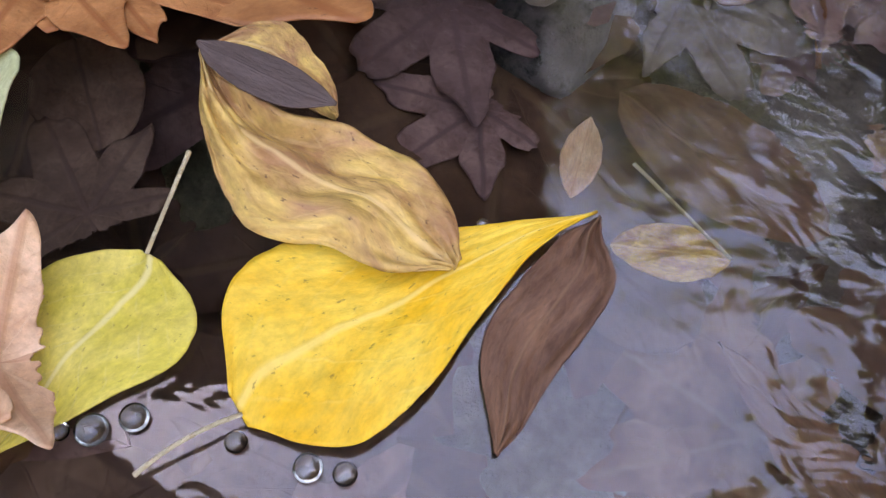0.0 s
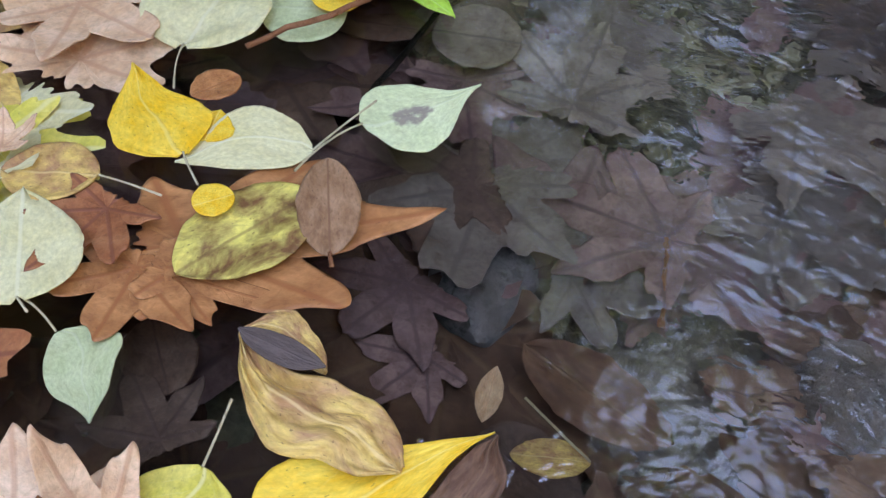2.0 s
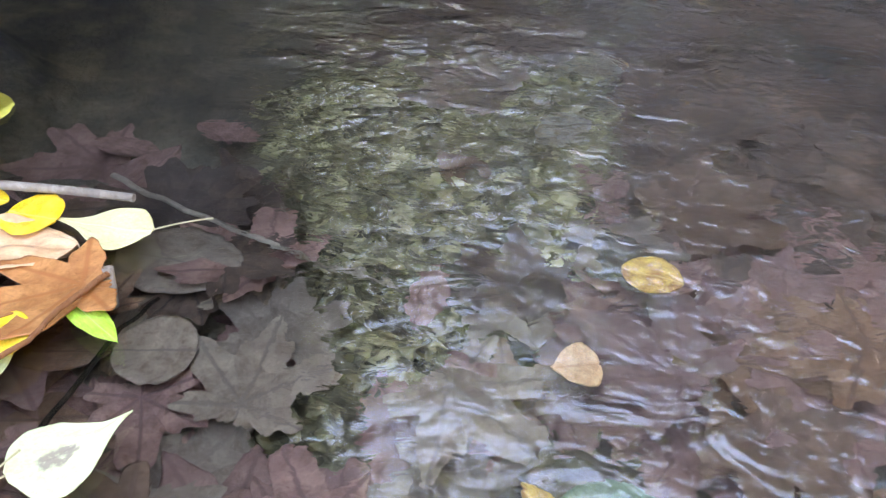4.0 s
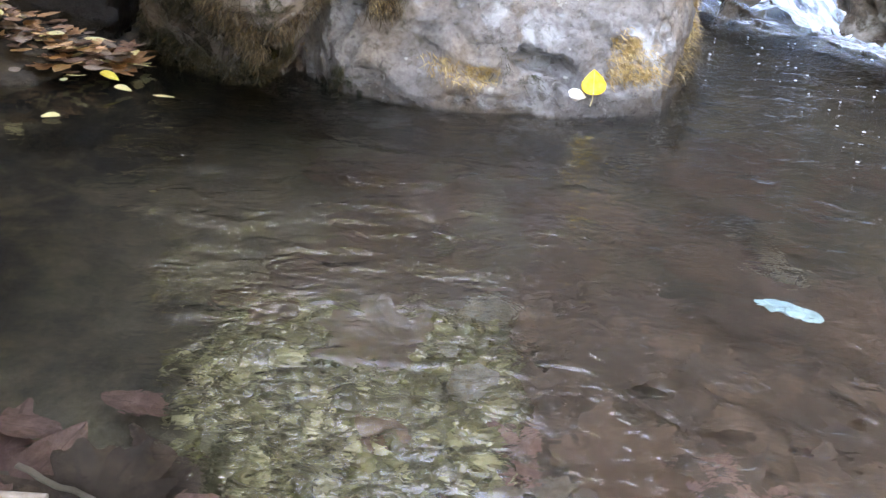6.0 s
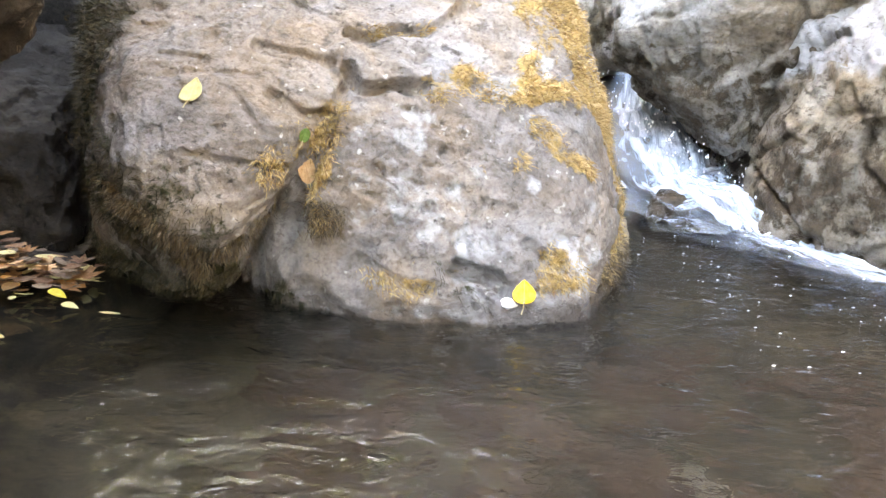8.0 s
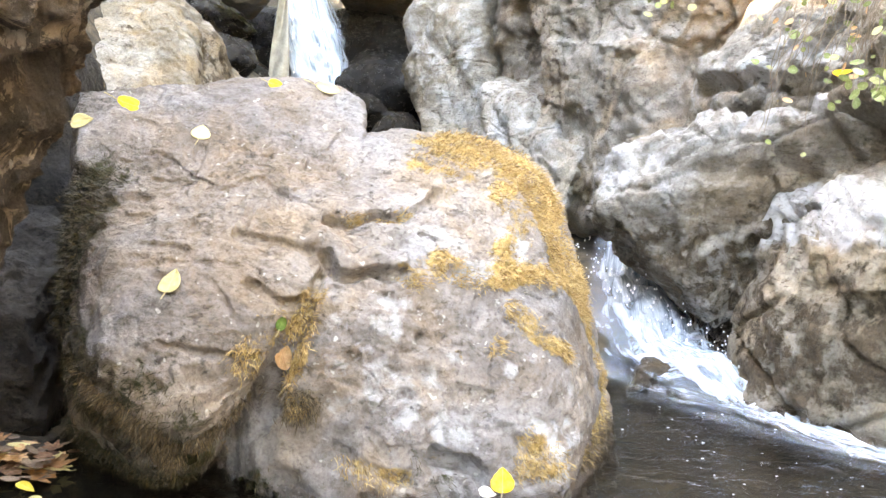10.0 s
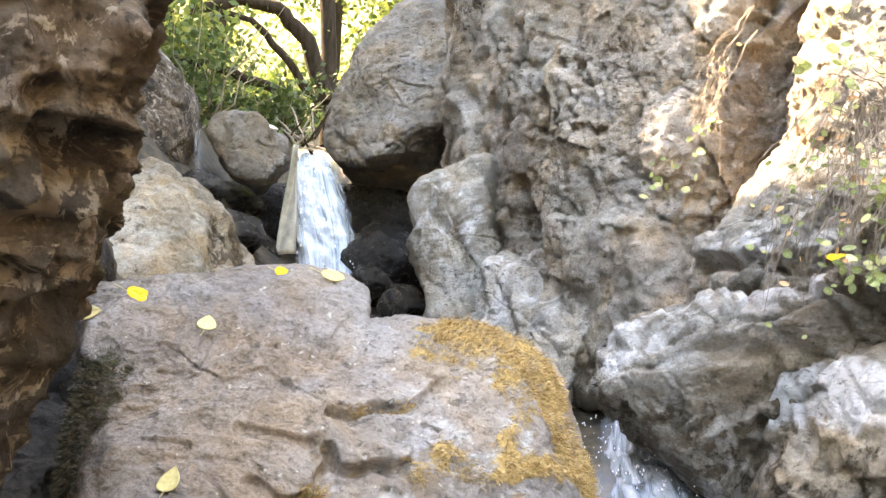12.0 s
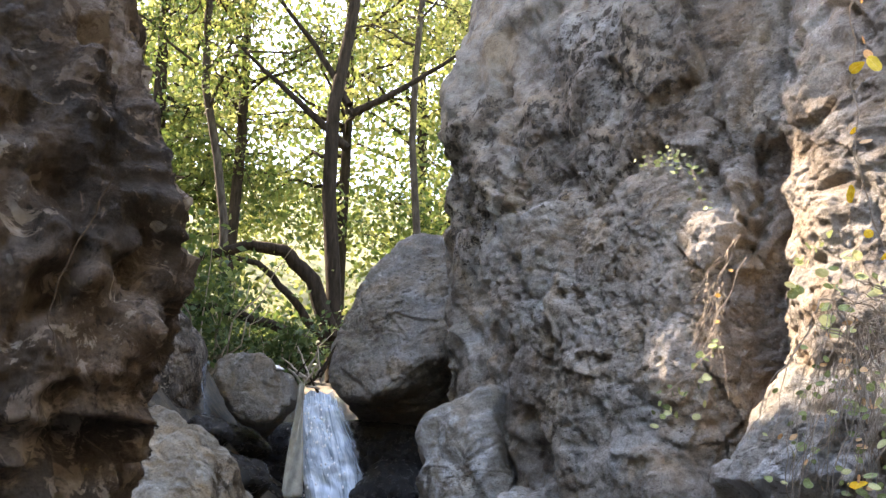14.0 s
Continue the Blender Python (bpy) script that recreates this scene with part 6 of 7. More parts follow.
leaf("poplar_leaf", "ovate", mint_leaf, (-0.272, 0.254, 0.006), (-0.227, 0.311, 0.006), 0.0726, "pale mint green poplar leaf with a brown stain", stalk=(-0.282, 0.201, 0.016), seed=16, fold=0.03, wave=0.015,
     edges=(BLADE_AT, (0, -0.251, -0.39, -0.44, -0.47, -0.44, -0.37, -0.255, -0.13, -0.04, 0), (0, 0.131, 0.231, 0.28, 0.32, 0.278, 0.231, 0.12, 0.03, 0.008, 0)))
leaf("poplar_leaf", "ovate", yellow_leaf, (-0.338, 0.193, 0.012), (-0.399, 0.241, 0.012), 0.0776, "deep yellow poplar leaf on the raft", stalk=(-0.321, 0.178, 0.012), seed=17, fold=0.05, wave=0.02,
     edges=(BLADE_AT, (0, -0.10, -0.18, -0.26, -0.30, -0.259, -0.175, -0.10, -0.065, -0.033, 0), (0, 0.168, 0.242, 0.337, 0.343, 0.351, 0.307, 0.242, 0.136, 0.055, 0)))
leaf("small_leaf", "round", yellow_leaf, (-0.313, 0.162, 0.016), (-0.300, 0.176, 0.016), 0.0205, "small round yellow leaf on brown leaves", seed=18)
leaf("poplar_leaf", "poplar", cream_leaf, (-0.351, 0.090, 0.014), (-0.389, 0.142, 0.014), 0.0541, "large cream leaf on the raft", stalk=(-0.343, 0.086, 0.014), seed=19, fold=0.1, wave=0.03)
leaf("ovate_leaf", "ovate", ochre_leaf, (-0.365, 0.164, 0.012), (-0.408, 0.149, 0.012), 0.0397, "olive brown waterlogged oval leaf", stalk=(-0.332, 0.165, 0.012), seed=20, fold=0.05, wave=0.04)
leaf("plane_leaf", "plane", tan_leaf, (-0.414, 0.158, 0.016), (-0.423, 0.174, 0.016), 1.3, "tan plane leaf scrap on the raft", seed=21, curl=0.4, wave=0.08)
leaf("poplar_leaf", "poplar", cream_leaf, (-0.384, 0.266, 0.012), (-0.394, 0.360, 0.012), 0.0711, "papery cream leaf with worn holes", stalk=(-0.369, 0.233, 0.012), seed=22, fold=0.15, wave=0.05)
leaf("plane_leaf", "plane", tan_leaf, (-0.457, 0.274, 0.012), (-0.394, 0.258, 0.012), 1.1, "pinkish tan plane leaf on the raft", seed=23, curl=0.1, wave=0.05)
leaf("poplar_leaf", "round", sage_leaf, (-0.321, 0.340, 0.008), (-0.367, 0.320, 0.008), 0.0694, "greenish cream rounded leaf", seed=24, fold=0.04, wave=0.02)
leaf("small_leaf", "round", yellow_leaf, (-0.315, 0.351, 0.014), (-0.344, 0.338, 0.014), 0.0425, "small bright yellow leaf", seed=25)
leaf("willow_leaf", "lance", lime_leaf, (-0.321, 0.396, 0.008), (-0.260, 0.357, 0.008), 0.021, "bright lime green narrow leaf", seed=26, curl=0.1)
leaf("plane_leaf", "plane", orange_leaf, (-0.309, 0.402, 0.012), (-0.377, 0.348, 0.012), 0.75, "orange lobed leaf with pale patches", seed=27, fold=0.1, curl=0.1, wave=0.06)
leaf("ovate_leaf", "ovate", tan_leaf, (-0.332, 0.438, 0.012), (-0.485, 0.398, 0.012), 0.0724, "crumpled tan leaf along the raft edge", seed=28, fold=0.15, curl=0.1, wave=0.09)
leaf("ovate_leaf", "ovate", ochre_leaf, (-0.416, 0.447, 0.016), (-0.478, 0.369, 0.016), 0.0552, "ochre crumpled leaf on the raft", seed=39, fold=0.2, wave=0.08)
leaf("poplar_leaf", "ovate", cream_leaf, (-0.290, 0.467, 0.012), (-0.369, 0.467, 0.012), 0.079, "pale yellow poplar leaf with a long stalk", stalk=(-0.252, 0.488, 0.014), seed=29, fold=0.06,
     edges=(BLADE_AT, (0, -0.10, -0.18, -0.26, -0.281, -0.265, -0.225, -0.10, -0.035, -0.016, 0), (0, 0.14, 0.24, 0.35, 0.39, 0.35, 0.271, 0.163, 0.086, 0.039, 0)))
leaf("small_leaf", "round", yellow_leaf, (-0.363, 0.462, 0.014), (-0.405, 0.466, 0.014), 0.0502, "golden yellow rounded leaf", seed=30, wave=0.04)
leaf("ovate_leaf", "ovate", yellow_leaf, (-0.413, 0.478, 0.013), (-0.466, 0.470, 0.013), 0.0336, "golden yellow leaf under a twig", seed=31)
leaf("ovate_leaf", "ovate", teal_leaf, (-0.452, 0.453, 0.016), (-0.482, 0.432, 0.016), 0.0447, "blue green leaf among the raft leaves", seed=32)
leaf("ovate_leaf", "lance", ochre_leaf, (-0.396, 0.333, 0.01), (-0.473, 0.359, 0.01), 0.0332, "olive yellow narrow leaf", seed=33)
leaf("plane_leaf", "plane", orange_leaf, (-0.477, 0.435, 0.008), (-0.444, 0.367, 0.008), 1.0, "brown plane leaf under the raft", seed=34, wave=0.05)
leaf("poplar_leaf", "poplar", yellow_leaf, (-0.335, 0.207, 0.01), (-0.340, 0.230, 0.01), 0.0238, "yellow leaf at the raft edge", seed=35)
leaf("ovate_leaf", "ovate", orange_leaf, (-0.345, 0.258, 0.01), (-0.359, 0.233, 0.01), 0.0242, "orange brown leaf on a yellow stalk", seed=36)
leaf("ovate_leaf", "ovate", tan_leaf, (-0.519, 0.469, 0.016), (-0.558, 0.467, 0.016), 0.0552, "tan leaf by the twig", seed=38)

leaf("sunken_leaf", "ovate", ochre_leaf, (-0.111, 0.127, -0.02), (-0.143, 0.118, -0.02), 0.0173, "drowned yellowish leaf under clear water", stalk=(-0.145, 0.142, -0.012), seed=41)
leaf("sunken_leaf", "lance", tan_leaf, (-0.158, 0.124, -0.012), (-0.161, 0.152, -0.012), 0.0112, "folded tan leaf tip under water", seed=42, fold=0.4)
leaf("sunken_leaf", "plane", litter_brown, (-0.279, 0.071, -0.03), (-0.307, 0.093, -0.03), 1.1, "sunken brown leaf with pale mottled veins", seed=43)
leaf("sunken_leaf", "round", litter_brown, (-0.289, 0.092, -0.035), (-0.318, 0.123, -0.035), 0.0339, "rounded brown leaf on the bed", seed=44)
leaf("sunken_leaf", "plane", litter_purple, (-0.105, 0.275, -0.045), (-0.183, 0.281, -0.045), 1.0, "large purple brown plane leaf under clear water", stalk=(-0.096, 0.219, -0.045), seed=45, stalk_mat_=red_twig, stalk_r=0.0013)
leaf("sunken_leaf", "plane", litter_purple, (-0.159, 0.263, -0.05), (-0.220, 0.316, -0.05), 1.0, "purple brown plane leaf on the bed", seed=46)
leaf("sunken_leaf", "plane", litter_grey, (-0.032, 0.335, -0.05), (-0.037, 0.254, -0.05), 1.0, "grey brown plane leaf with pointed lobes under water", seed=47)
leaf("sunken_leaf", "plane", litter_brown, (-0.212, 0.263, -0.035), (-0.270, 0.225, -0.035), 0.9, "brown plane leaf under water", seed=48)
leaf("sunken_leaf", "plane", litter_purple, (-0.220, 0.194, -0.045), (-0.239, 0.150, -0.045), 1.2, "purple brown sunken plane leaf", seed=49)
leaf("sunken_leaf", "plane", litter_purple, (-0.196, 0.160, -0.05), (-0.213, 0.127, -0.05), 1.1, "reddish sunken plane leaf", seed=50)
leaf("sunken_leaf", "plane", litter_grey, (-0.146, 0.233, -0.05), (-0.094, 0.238, -0.05), 1.2, "silted grey plane leaf under water", seed=51)
leaf("sunken_leaf", "ovate", teal_leaf, (0.087, 0.310, -0.035), (0.019, 0.312, -0.035), 0.0587, "drowned green leaf under clear water", stalk=(0.105, 0.291, -0.02), seed=52)
leaf("sunken_leaf", "lance", ochre_leaf, (-0.002, 0.326, -0.03), (0.045, 0.280, -0.03), 0.0184, "narrow yellow brown leaf under water", seed=53)
leaf("floating_leaf", "ovate", ochre_leaf, (0.046, 0.513, -0.004), (0.089, 0.501, -0.004), 0.0404, "yellowish leaf drifting just under the surface", seed=54, wave=0.05)
leaf("floating_leaf", "poplar", tan_leaf, (0.036, 0.416, -0.01), (0.007, 0.406, -0.01), 0.0391, "tan triangular leaf drifting under the surface", seed=55)
leaf("sunken_leaf", "round", litter_grey, (-0.225, 0.387, -0.03), (-0.280, 0.375, -0.03), 0.0637, "rounded grey brown leaf on the bed", seed=56)
leaf("sunken_leaf", "ovate", litter_grey, (-0.329, 0.472, -0.03), (-0.223, 0.468, -0.03), 0.0772, "smooth grey leaf on the bed", seed=57)
leaf("sunken_leaf", "ovate", litter_brown, (-0.351, 0.359, -0.03), (-0.280, 0.374, -0.03), 0.0362, "narrow brown leaf on the bed", seed=58)
# ---- sunken leaf litter ----
LITTER_MESHES = []
for k in range(5):
    LITTER_MESHES.append(("plane", plane_grid(1.0, 1.0, 0.05, 0.10, 0.07, 61 + k, 7, 96, 0.09, (1.0, 1.2, 1.35, 1.15, 1.3)[k])))
for k, kd in enumerate(("ovate", "ovate", "poplar", "round", "lance")):
    LITTER_MESHES.append((kd, blade_grid(kd, 1.0, {"ovate": 0.5, "poplar": 0.7, "round": 0.75, "lance": 0.22}[kd], 0.08, 0.08, 0.05, 71 + k, 20, 10)))
LITTER_KINDS = (litter_brown, litter_purple, litter_purple, litter_grey)
_litter = {}


def litter_mesh(k, mat):
    if (k, mat.name) not in _litter:
        _litter[(k, mat.name)] = blade_mesh("blade", LITTER_MESHES[k][1], mat)
    return _litter[(k, mat.name)]


def scatter_pose(rng, x, y, z, size, lean=14):
    return pose(x, y, z, rng.gauss(0, lean), rng.gauss(0, lean), rng.uniform(0, 360)) @ Matrix.Diagonal((size, size, size, 1))


rng = random.Random(77)
count = 0
while count < 295:
    x, y = rng.uniform(-0.55, 0.55), rng.uniform(-0.12, 1.0)
    if (x < -0.28 and y > 0.55) or rng.random() < 0.9 * gravel_mask(np.array([x]), np.array([y]))[0]:
        continue
    if rng.random() < smooth(np.array([y]), 0.55, 1.1)[0] * 0.6:
        continue
    k = rng.choice((0, 1, 2, 3, 4, 0, 1, 2, 3, 4, 5, 6, 7, 8, 9))
    size = rng.uniform(0.05, 0.095) if k < 5 else rng.uniform(0.045, 0.085)
    z = float(ground_height(np.array([x]), np.array([y]))[0]) + rng.uniform(0.012, 0.045)
    kind = rng.choice(LITTER_KINDS) if y > 0.20 else rng.choice((litter_russet, litter_russet, litter_brown, litter_purple))
    # far and left leaves take the colour with shade painted in
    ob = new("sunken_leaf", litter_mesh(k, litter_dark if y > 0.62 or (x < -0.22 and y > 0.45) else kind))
    ob.matrix_world = scatter_pose(rng, x, y, min(z, -0.030), size, 6)
    tagged(ob, "sodden brown leaf lying on the stream bed", "leaf", "leaves on the stream bed")
    count += 1


def litter_stuff(name, n, where, sizes, mat, label, seed, lean=14):
    """A carpet of many leaves in one mesh."""
    rng = random.Random(seed)
    vs, fs, us, rs, base = [], [], [], [], 0
    for _ in range(n):
        k = rng.randrange(len(LITTER_MESHES))
        v, f, u, r = LITTER_MESHES[k][1]
        x, y, z = where(rng)
        m = np.array(scatter_pose(rng, x, y, z, rng.uniform(*sizes), lean * 0.5))
        vs.append(v @ m[:3, :3].T + m[:3, 3])
        fs += [tuple(i + base for i in q) for q in f]
        us.append(u)
        rs.append(r)
        base += len(v)
    me = blade_mesh(name, (np.concatenate(vs), fs, np.concatenate(us), np.concatenate(rs)), mat)
    return tagged(new(name, me), label, "leaves", kind="stuff")


def on_bed(x0, x1, y0, y1, lift):
    def place(r):
        x, y = r.uniform(x0, x1), r.uniform(y0, y1)
        while gravel_mask(np.array([x]), np.array([y]))[0] > 0.5:
            x, y = r.uniform(x0, x1), r.uniform(y0, y1)
        return x, y, min(float(ground_height(np.array([x]), np.array([y]))[0]) + r.uniform(0.005, lift), -0.032)
    return place


litter_stuff("leaf_litter", 150, on_bed(-0.25, 0.9, 0.5, 1.7, 0.03), (0.06, 0.11), litter_dark, "leaf litter on the pool bed, darkened for shade", 5)
litter_stuff("leaf_litter", 70, on_bed(-0.2, 0.4, 0.5, 1.2, 0.03), (0.05, 0.09), litter_dark, "silted leaf litter on the pool bed, in the shade-darkened colour", 6)
litter_stuff("leaf_litter", 60, on_bed(-0.5, 0.35, 0.16, 0.7, 0.03), (0.06, 0.10), litter_purple, "purple brown leaf litter on the stream bed", 7)
litter_stuff("leaf_litter", 50, on_bed(-0.5, 0.15, -0.12, 0.18, 0.03), (0.06, 0.10), litter_russet, "russet leaf litter on the stream bed", 8)

# leaves packed under the raft, at its edge and above the waterline
rng = random.Random(31)
for k in range(34):
    y = rng.uniform(-0.02, 0.60)
    x = -0.34 - 0.25 * y - rng.uniform(0.02, 0.22)
    ob = new("raft_leaf", litter_mesh(rng.randrange(10), rng.choice((orange_leaf, rust_leaf, tan_leaf, ochre_leaf, brown_leaf, cream_leaf, lime_yellow_leaf))))
    ob.matrix_world = scatter_pose(rng, x, y, rng.uniform(-0.004, 0.007), rng.uniform(0.05, 0.085), 5)
    tagged(ob, "autumn leaf packed in the floating raft", "leaf", "leaves in the floating raft")

# heap of dry leaves on the bank beside the boulder
rng = random.Random(12)
for k in range(270):
    x = -0.675 - abs(rng.gauss(0, 0.24))
    y = 1.60 + rng.gauss(0, 0.05) - 0.10 * (x + 0.6)
    h = 0.06 * math.exp(-((y - 1.58) / 0.16) ** 2) * min(1, (-x - 0.52) / 0.25)
    g = float(ground_height(np.array([x]), np.array([y]))[0])
    ob = new("dry_leaf", litter_mesh(rng.choice((0, 3, 5, 5, 6, 6, 7, 7, 8, 9)), rng.choice((tan_leaf, tan_leaf, brown_leaf, brown_leaf, litter_brown, litter_brown, litter_brown, litter_grey, litter_grey, litter_grey, cream_leaf))))
    ob.matrix_world = scatter_pose(rng, x, y, max(g, 0.0) + 0.006 + rng.uniform(0, max(h, 0.004)), rng.uniform(0.026, 0.044), 7)
    tagged(ob, "dry leaf in the heap on the bank", "leaf", "leaves heaped on the bank")
leaf("poplar_leaf", "poplar", lime_yellow_leaf, (-0.685, 1.51, 0.03), (-0.652, 1.50, 0.018), 0.026, "yellow green leaf at the edge of the leaf heap", seed=3)
leaf("poplar_leaf", "poplar", cream_leaf, (-0.655, 1.49, 0.012), (-0.625, 1.485, 0.005), 0.024, "pale green leaf at the water edge", seed=5)
leaf("poplar_leaf", "poplar", cream_leaf, (-0.715, 1.34, 0.004), (-0.685, 1.335, 0.006), 0.026, "cream leaf floating on the dark pool", seed=6)
leaf("small_leaf", "lance", cream_leaf, (-0.585, 1.475, 0.004), (-0.545, 1.47, 0.004), 0.010, "pale narrow leaf floating by the boulder", seed=6)
leaf("sunken_leaf", "ovate", scrap_mat, (0.325, 0.872, -0.006), (0.362, 0.856, -0.005), 0.030, "pale blue drowned scrap", seed=8, wave=0.2)
leaf("sunken_leaf", "ovate", scrap_mat, (0.345, 0.872, -0.009), (0.300, 0.896, -0.016), 0.022, "blue drowned leaf scrap", seed=9, wave=0.2)

# ---- twigs and stones by the raft ----
def twig(name, pts, r0, r1, mat, label, seed, wob=0.006):
    rng = random.Random(seed)
    line = []
    for a, b in zip(pts[:-1], pts[1:]):
        line += wander(a, b, 6, wob, rng)[:-1]
    line.append(Vector(pts[-1]))
    v, f = tube(line, [r0 + (r1 - r0) * i / (len(line) - 1) for i in range(len(line))], 8)
    return tagged(new(name, mesh_from(name, v, f, mat)), label, "twig")


twig("twig", [(-0.56, 0.47, 0.022), (-0.416, 0.486, 0.022), (-0.318, 0.495, 0.018)], 0.0042, 0.0034, twig_mat, "pale dry stick lying across the raft", 1)
twig("twig", [(-0.371, 0.551, -0.008), (-0.293, 0.52, -0.014), (-0.212, 0.499, -0.02), (-0.088, 0.468, -0.03)], 0.003, 0.002, twig_mat, "long twig slanting under water", 2)
twig("twig", [(-0.300, 0.420, 0.014), (-0.296, 0.408, -0.02)], 0.004, 0.0045, twig_mat, "broken stub of a twig", 3, 0.001)
twig("twig", [(-0.35, 0.275, 0.016), (-0.305, 0.337, 0.022), (-0.301, 0.371, 0.022), (-0.298, 0.415, 0.012)], 0.0016, 0.0022, red_twig, "thin red brown stalk across the leaves", 4, 0.003)
twig("twig", [(-0.29, 0.30, -0.03), (-0.282, 0.391, -0.022), (-0.268, 0.422, -0.018)], 0.0022, 0.0016, bark, "dark twig under water", 5, 0.004)
rock("stone", (0.006, 0.215, -0.075), [[(-0.028, 0.244, -0.05), (-0.004, 0.250, -0.045), (0.022, 0.219, -0.045), (0.026, 0.175, -0.05), (0.004, 0.180, -0.05), (-0.028, 0.220, -0.055), (-0.03, 0.2, -0.12), (0.03, 0.17, -0.12), (0.0, 0.26, -0.12), (0.005, 0.215, -0.038)]],
     grey_rock, "flat grey stone under water", level=5, edge=14, big=0.006, big_scale=14, fine=0.002, wet=False, seed=4)
rock("stone", (-0.19, 0.215, -0.075), [[(-0.222, 0.227, -0.06), (-0.197, 0.255, -0.05), (-0.163, 0.235, -0.045), (-0.175, 0.175, -0.05), (-0.205, 0.188, -0.055), (-0.22, 0.2, -0.1), (-0.16, 0.2, -0.1), (-0.19, 0.26, -0.1), (-0.19, 0.21, -0.035)]],
     grey_rock, "algae streaked grey green stone under water", level=5, edge=14, big=0.005, big_scale=14, fine=0.002, wet=False, seed=5, green=lambda v: 0.5 * blob(v, -0.18, 0.2, -0.05, 0.06))
rng = random.Random(40)
for k in range(46):
    x, y = rng.uniform(-0.1, 0.85), rng.uniform(0.05, 1.35)
    s = rng.uniform(0.015, 0.05)
    g = float(ground_height(np.array([x]), np.array([y]))[0])
    if k < 6:
        seeds = [Vector((rng.gauss(0, 1), rng.gauss(0, 1), rng.gauss(0, 0.7))).normalized() * rng.uniform(0.8, 1.1) for _ in range(14)]
        v, f = rock_shape((0, 0, 0), [[q[:] for q in seeds]], level=4, edge=10, big=0.08, big_scale=2.0, fine=0.03, seed=k)
        me = quick_mesh("pebble", v, f, (grey_rock, dark_rock, pale_rock)[k % 3])
        for nm in ("moss", "green", "wet"):
            attribute(me, nm, np.zeros(len(v)))
        _litter[("pebble", k)] = me
    ob = new("pebble", _litter[("pebble", k % 6)])
    ob.matrix_world = pose(x, y, g + s * 0.3, 0, 0, rng.uniform(0, 360)) @ Matrix.Diagonal((s, s * 0.8, s * 0.55, 1))
    tagged(ob, "rounded stone on the stream bed", "stone", "stones on the stream bed")

# ---- gravel bar under shallow water ----
def gravel_material(name, one, two, three):
    n = Nodes(name)
    rnd = n.add("ShaderNodeObjectInfo").outputs["Random"]
    isl = n.add("ShaderNodeNewGeometry").outputs["Random Per Island"]
    tone = n.math("FRACT", n.math("ADD", rnd, isl))
    base = n.ramp(tone, [(0.0, one), (0.55, two), (1.0, three)])
    o = n.coords()
    base = n.mix(1.0, base, n.ramp(n.noise(o, 3, 5, 0.65), [(0.35, (0.65, 0.65, 0.6)), (0.65, (1.2, 1.2, 1.1))]), "MULTIPLY")
    return n.set(color=base, rough=0.7, normal=n.bump(n.noise(o, 6, 5, 0.6), 0.5, 0.1))


gravel_mat = gravel_material("algae_coated_gravel", (0.060, 0.050, 0.028), (0.155, 0.130, 0.066), (0.30, 0.265, 0.16))


def gravel_bar():
    rng = random.Random(71)
    shapes = []
    for k in range(7):
        seeds = [Vector((rng.gauss(0, 1), rng.gauss(0, 1), rng.gauss(0, 0.7))).normalized() * rng.uniform(0.75, 1.1) for _ in range(12)]
        bm = bmesh.new()
        for q in seeds:
            bm.verts.new(q)
        bmesh.ops.convex_hull(bm, input=bm.verts)
        me = bpy.data.meshes.new("pebble")
        bm.to_mesh(me)
        bm.free()
        me.polygons.foreach_set("use_smooth", np.ones(len(me.polygons), dtype=bool))
        me.materials.append(gravel_mat)
        shapes.append(me)
    spots = []
    while len(spots) < 1500:
        x, y = rng.uniform(-0.36, 0.08), rng.uniform(0.27, 0.97)
        if rng.random() < gravel_mask(np.array([x]), np.array([y]))[0] ** 0.7:
            spots.append((x, y, rng.uniform(0.004, 0.013) * (1.7 if rng.random() < 0.10 else 1)))
    loose = []
    for k, (x, y, r) in enumerate(spots):
        g = float(ground_height(np.array([x]), np.array([y]))[0])
        m = pose(x, y, min(g + r * 0.35, -0.012), rng.gauss(0, 15), rng.gauss(0, 15), rng.uniform(0, 360)) @ Matrix.Diagonal((r, r * rng.uniform(0.65, 1), r * 0.6, 1))
        if k < 240:
            ob = new("pebble", shapes[k % 7])
            ob.matrix_world = m
            tagged(ob, "olive algae coated pebble under shallow water", "stone", "pebbles of the gravel bar")
        else:
            me = shapes[k % 7]
            loose.append(([(m @ q.co)[:] for q in me.vertices], [tuple(f.vertices) for f in me.polygons]))
    v, f = join(loose)
    tagged(new("gravel", mesh_from("gravel", v, f, gravel_mat)), "olive and grey gravel under shallow rippled water", "gravel", kind="stuff")


gravel_bar()


def bubble(x, y, r, label):
    """A clear dome of water film on the surface."""
    d, f = ball(3)
    v = d * np.array((r, r, r * 0.7)) + np.array((0, 0, 0.0012))
    ob = new("water_bubble", quick_mesh("water_bubble", v, f, water_mat))
    ob.location = (x, y, 0)
    ob.visible_shadow = False
    tagged(ob, label, "bubble", "bubbles beside the floating leaves")


for x, y, r in ((-0.206, 0.027, 0.0026), (-0.189, 0.028, 0.0034), (-0.181, 0.030, 0.0028), (-0.236, 0.017, 0.0038), (-0.229, 0.023, 0.0034), (-0.242, 0.014, 0.0022), (-0.211, 0.056, 0.0014), (-0.176, 0.101, 0.0016), (-0.296, 0.054, 0.0014)):
    bubble(x, y, r, "clear bubble clinging to a floating leaf")

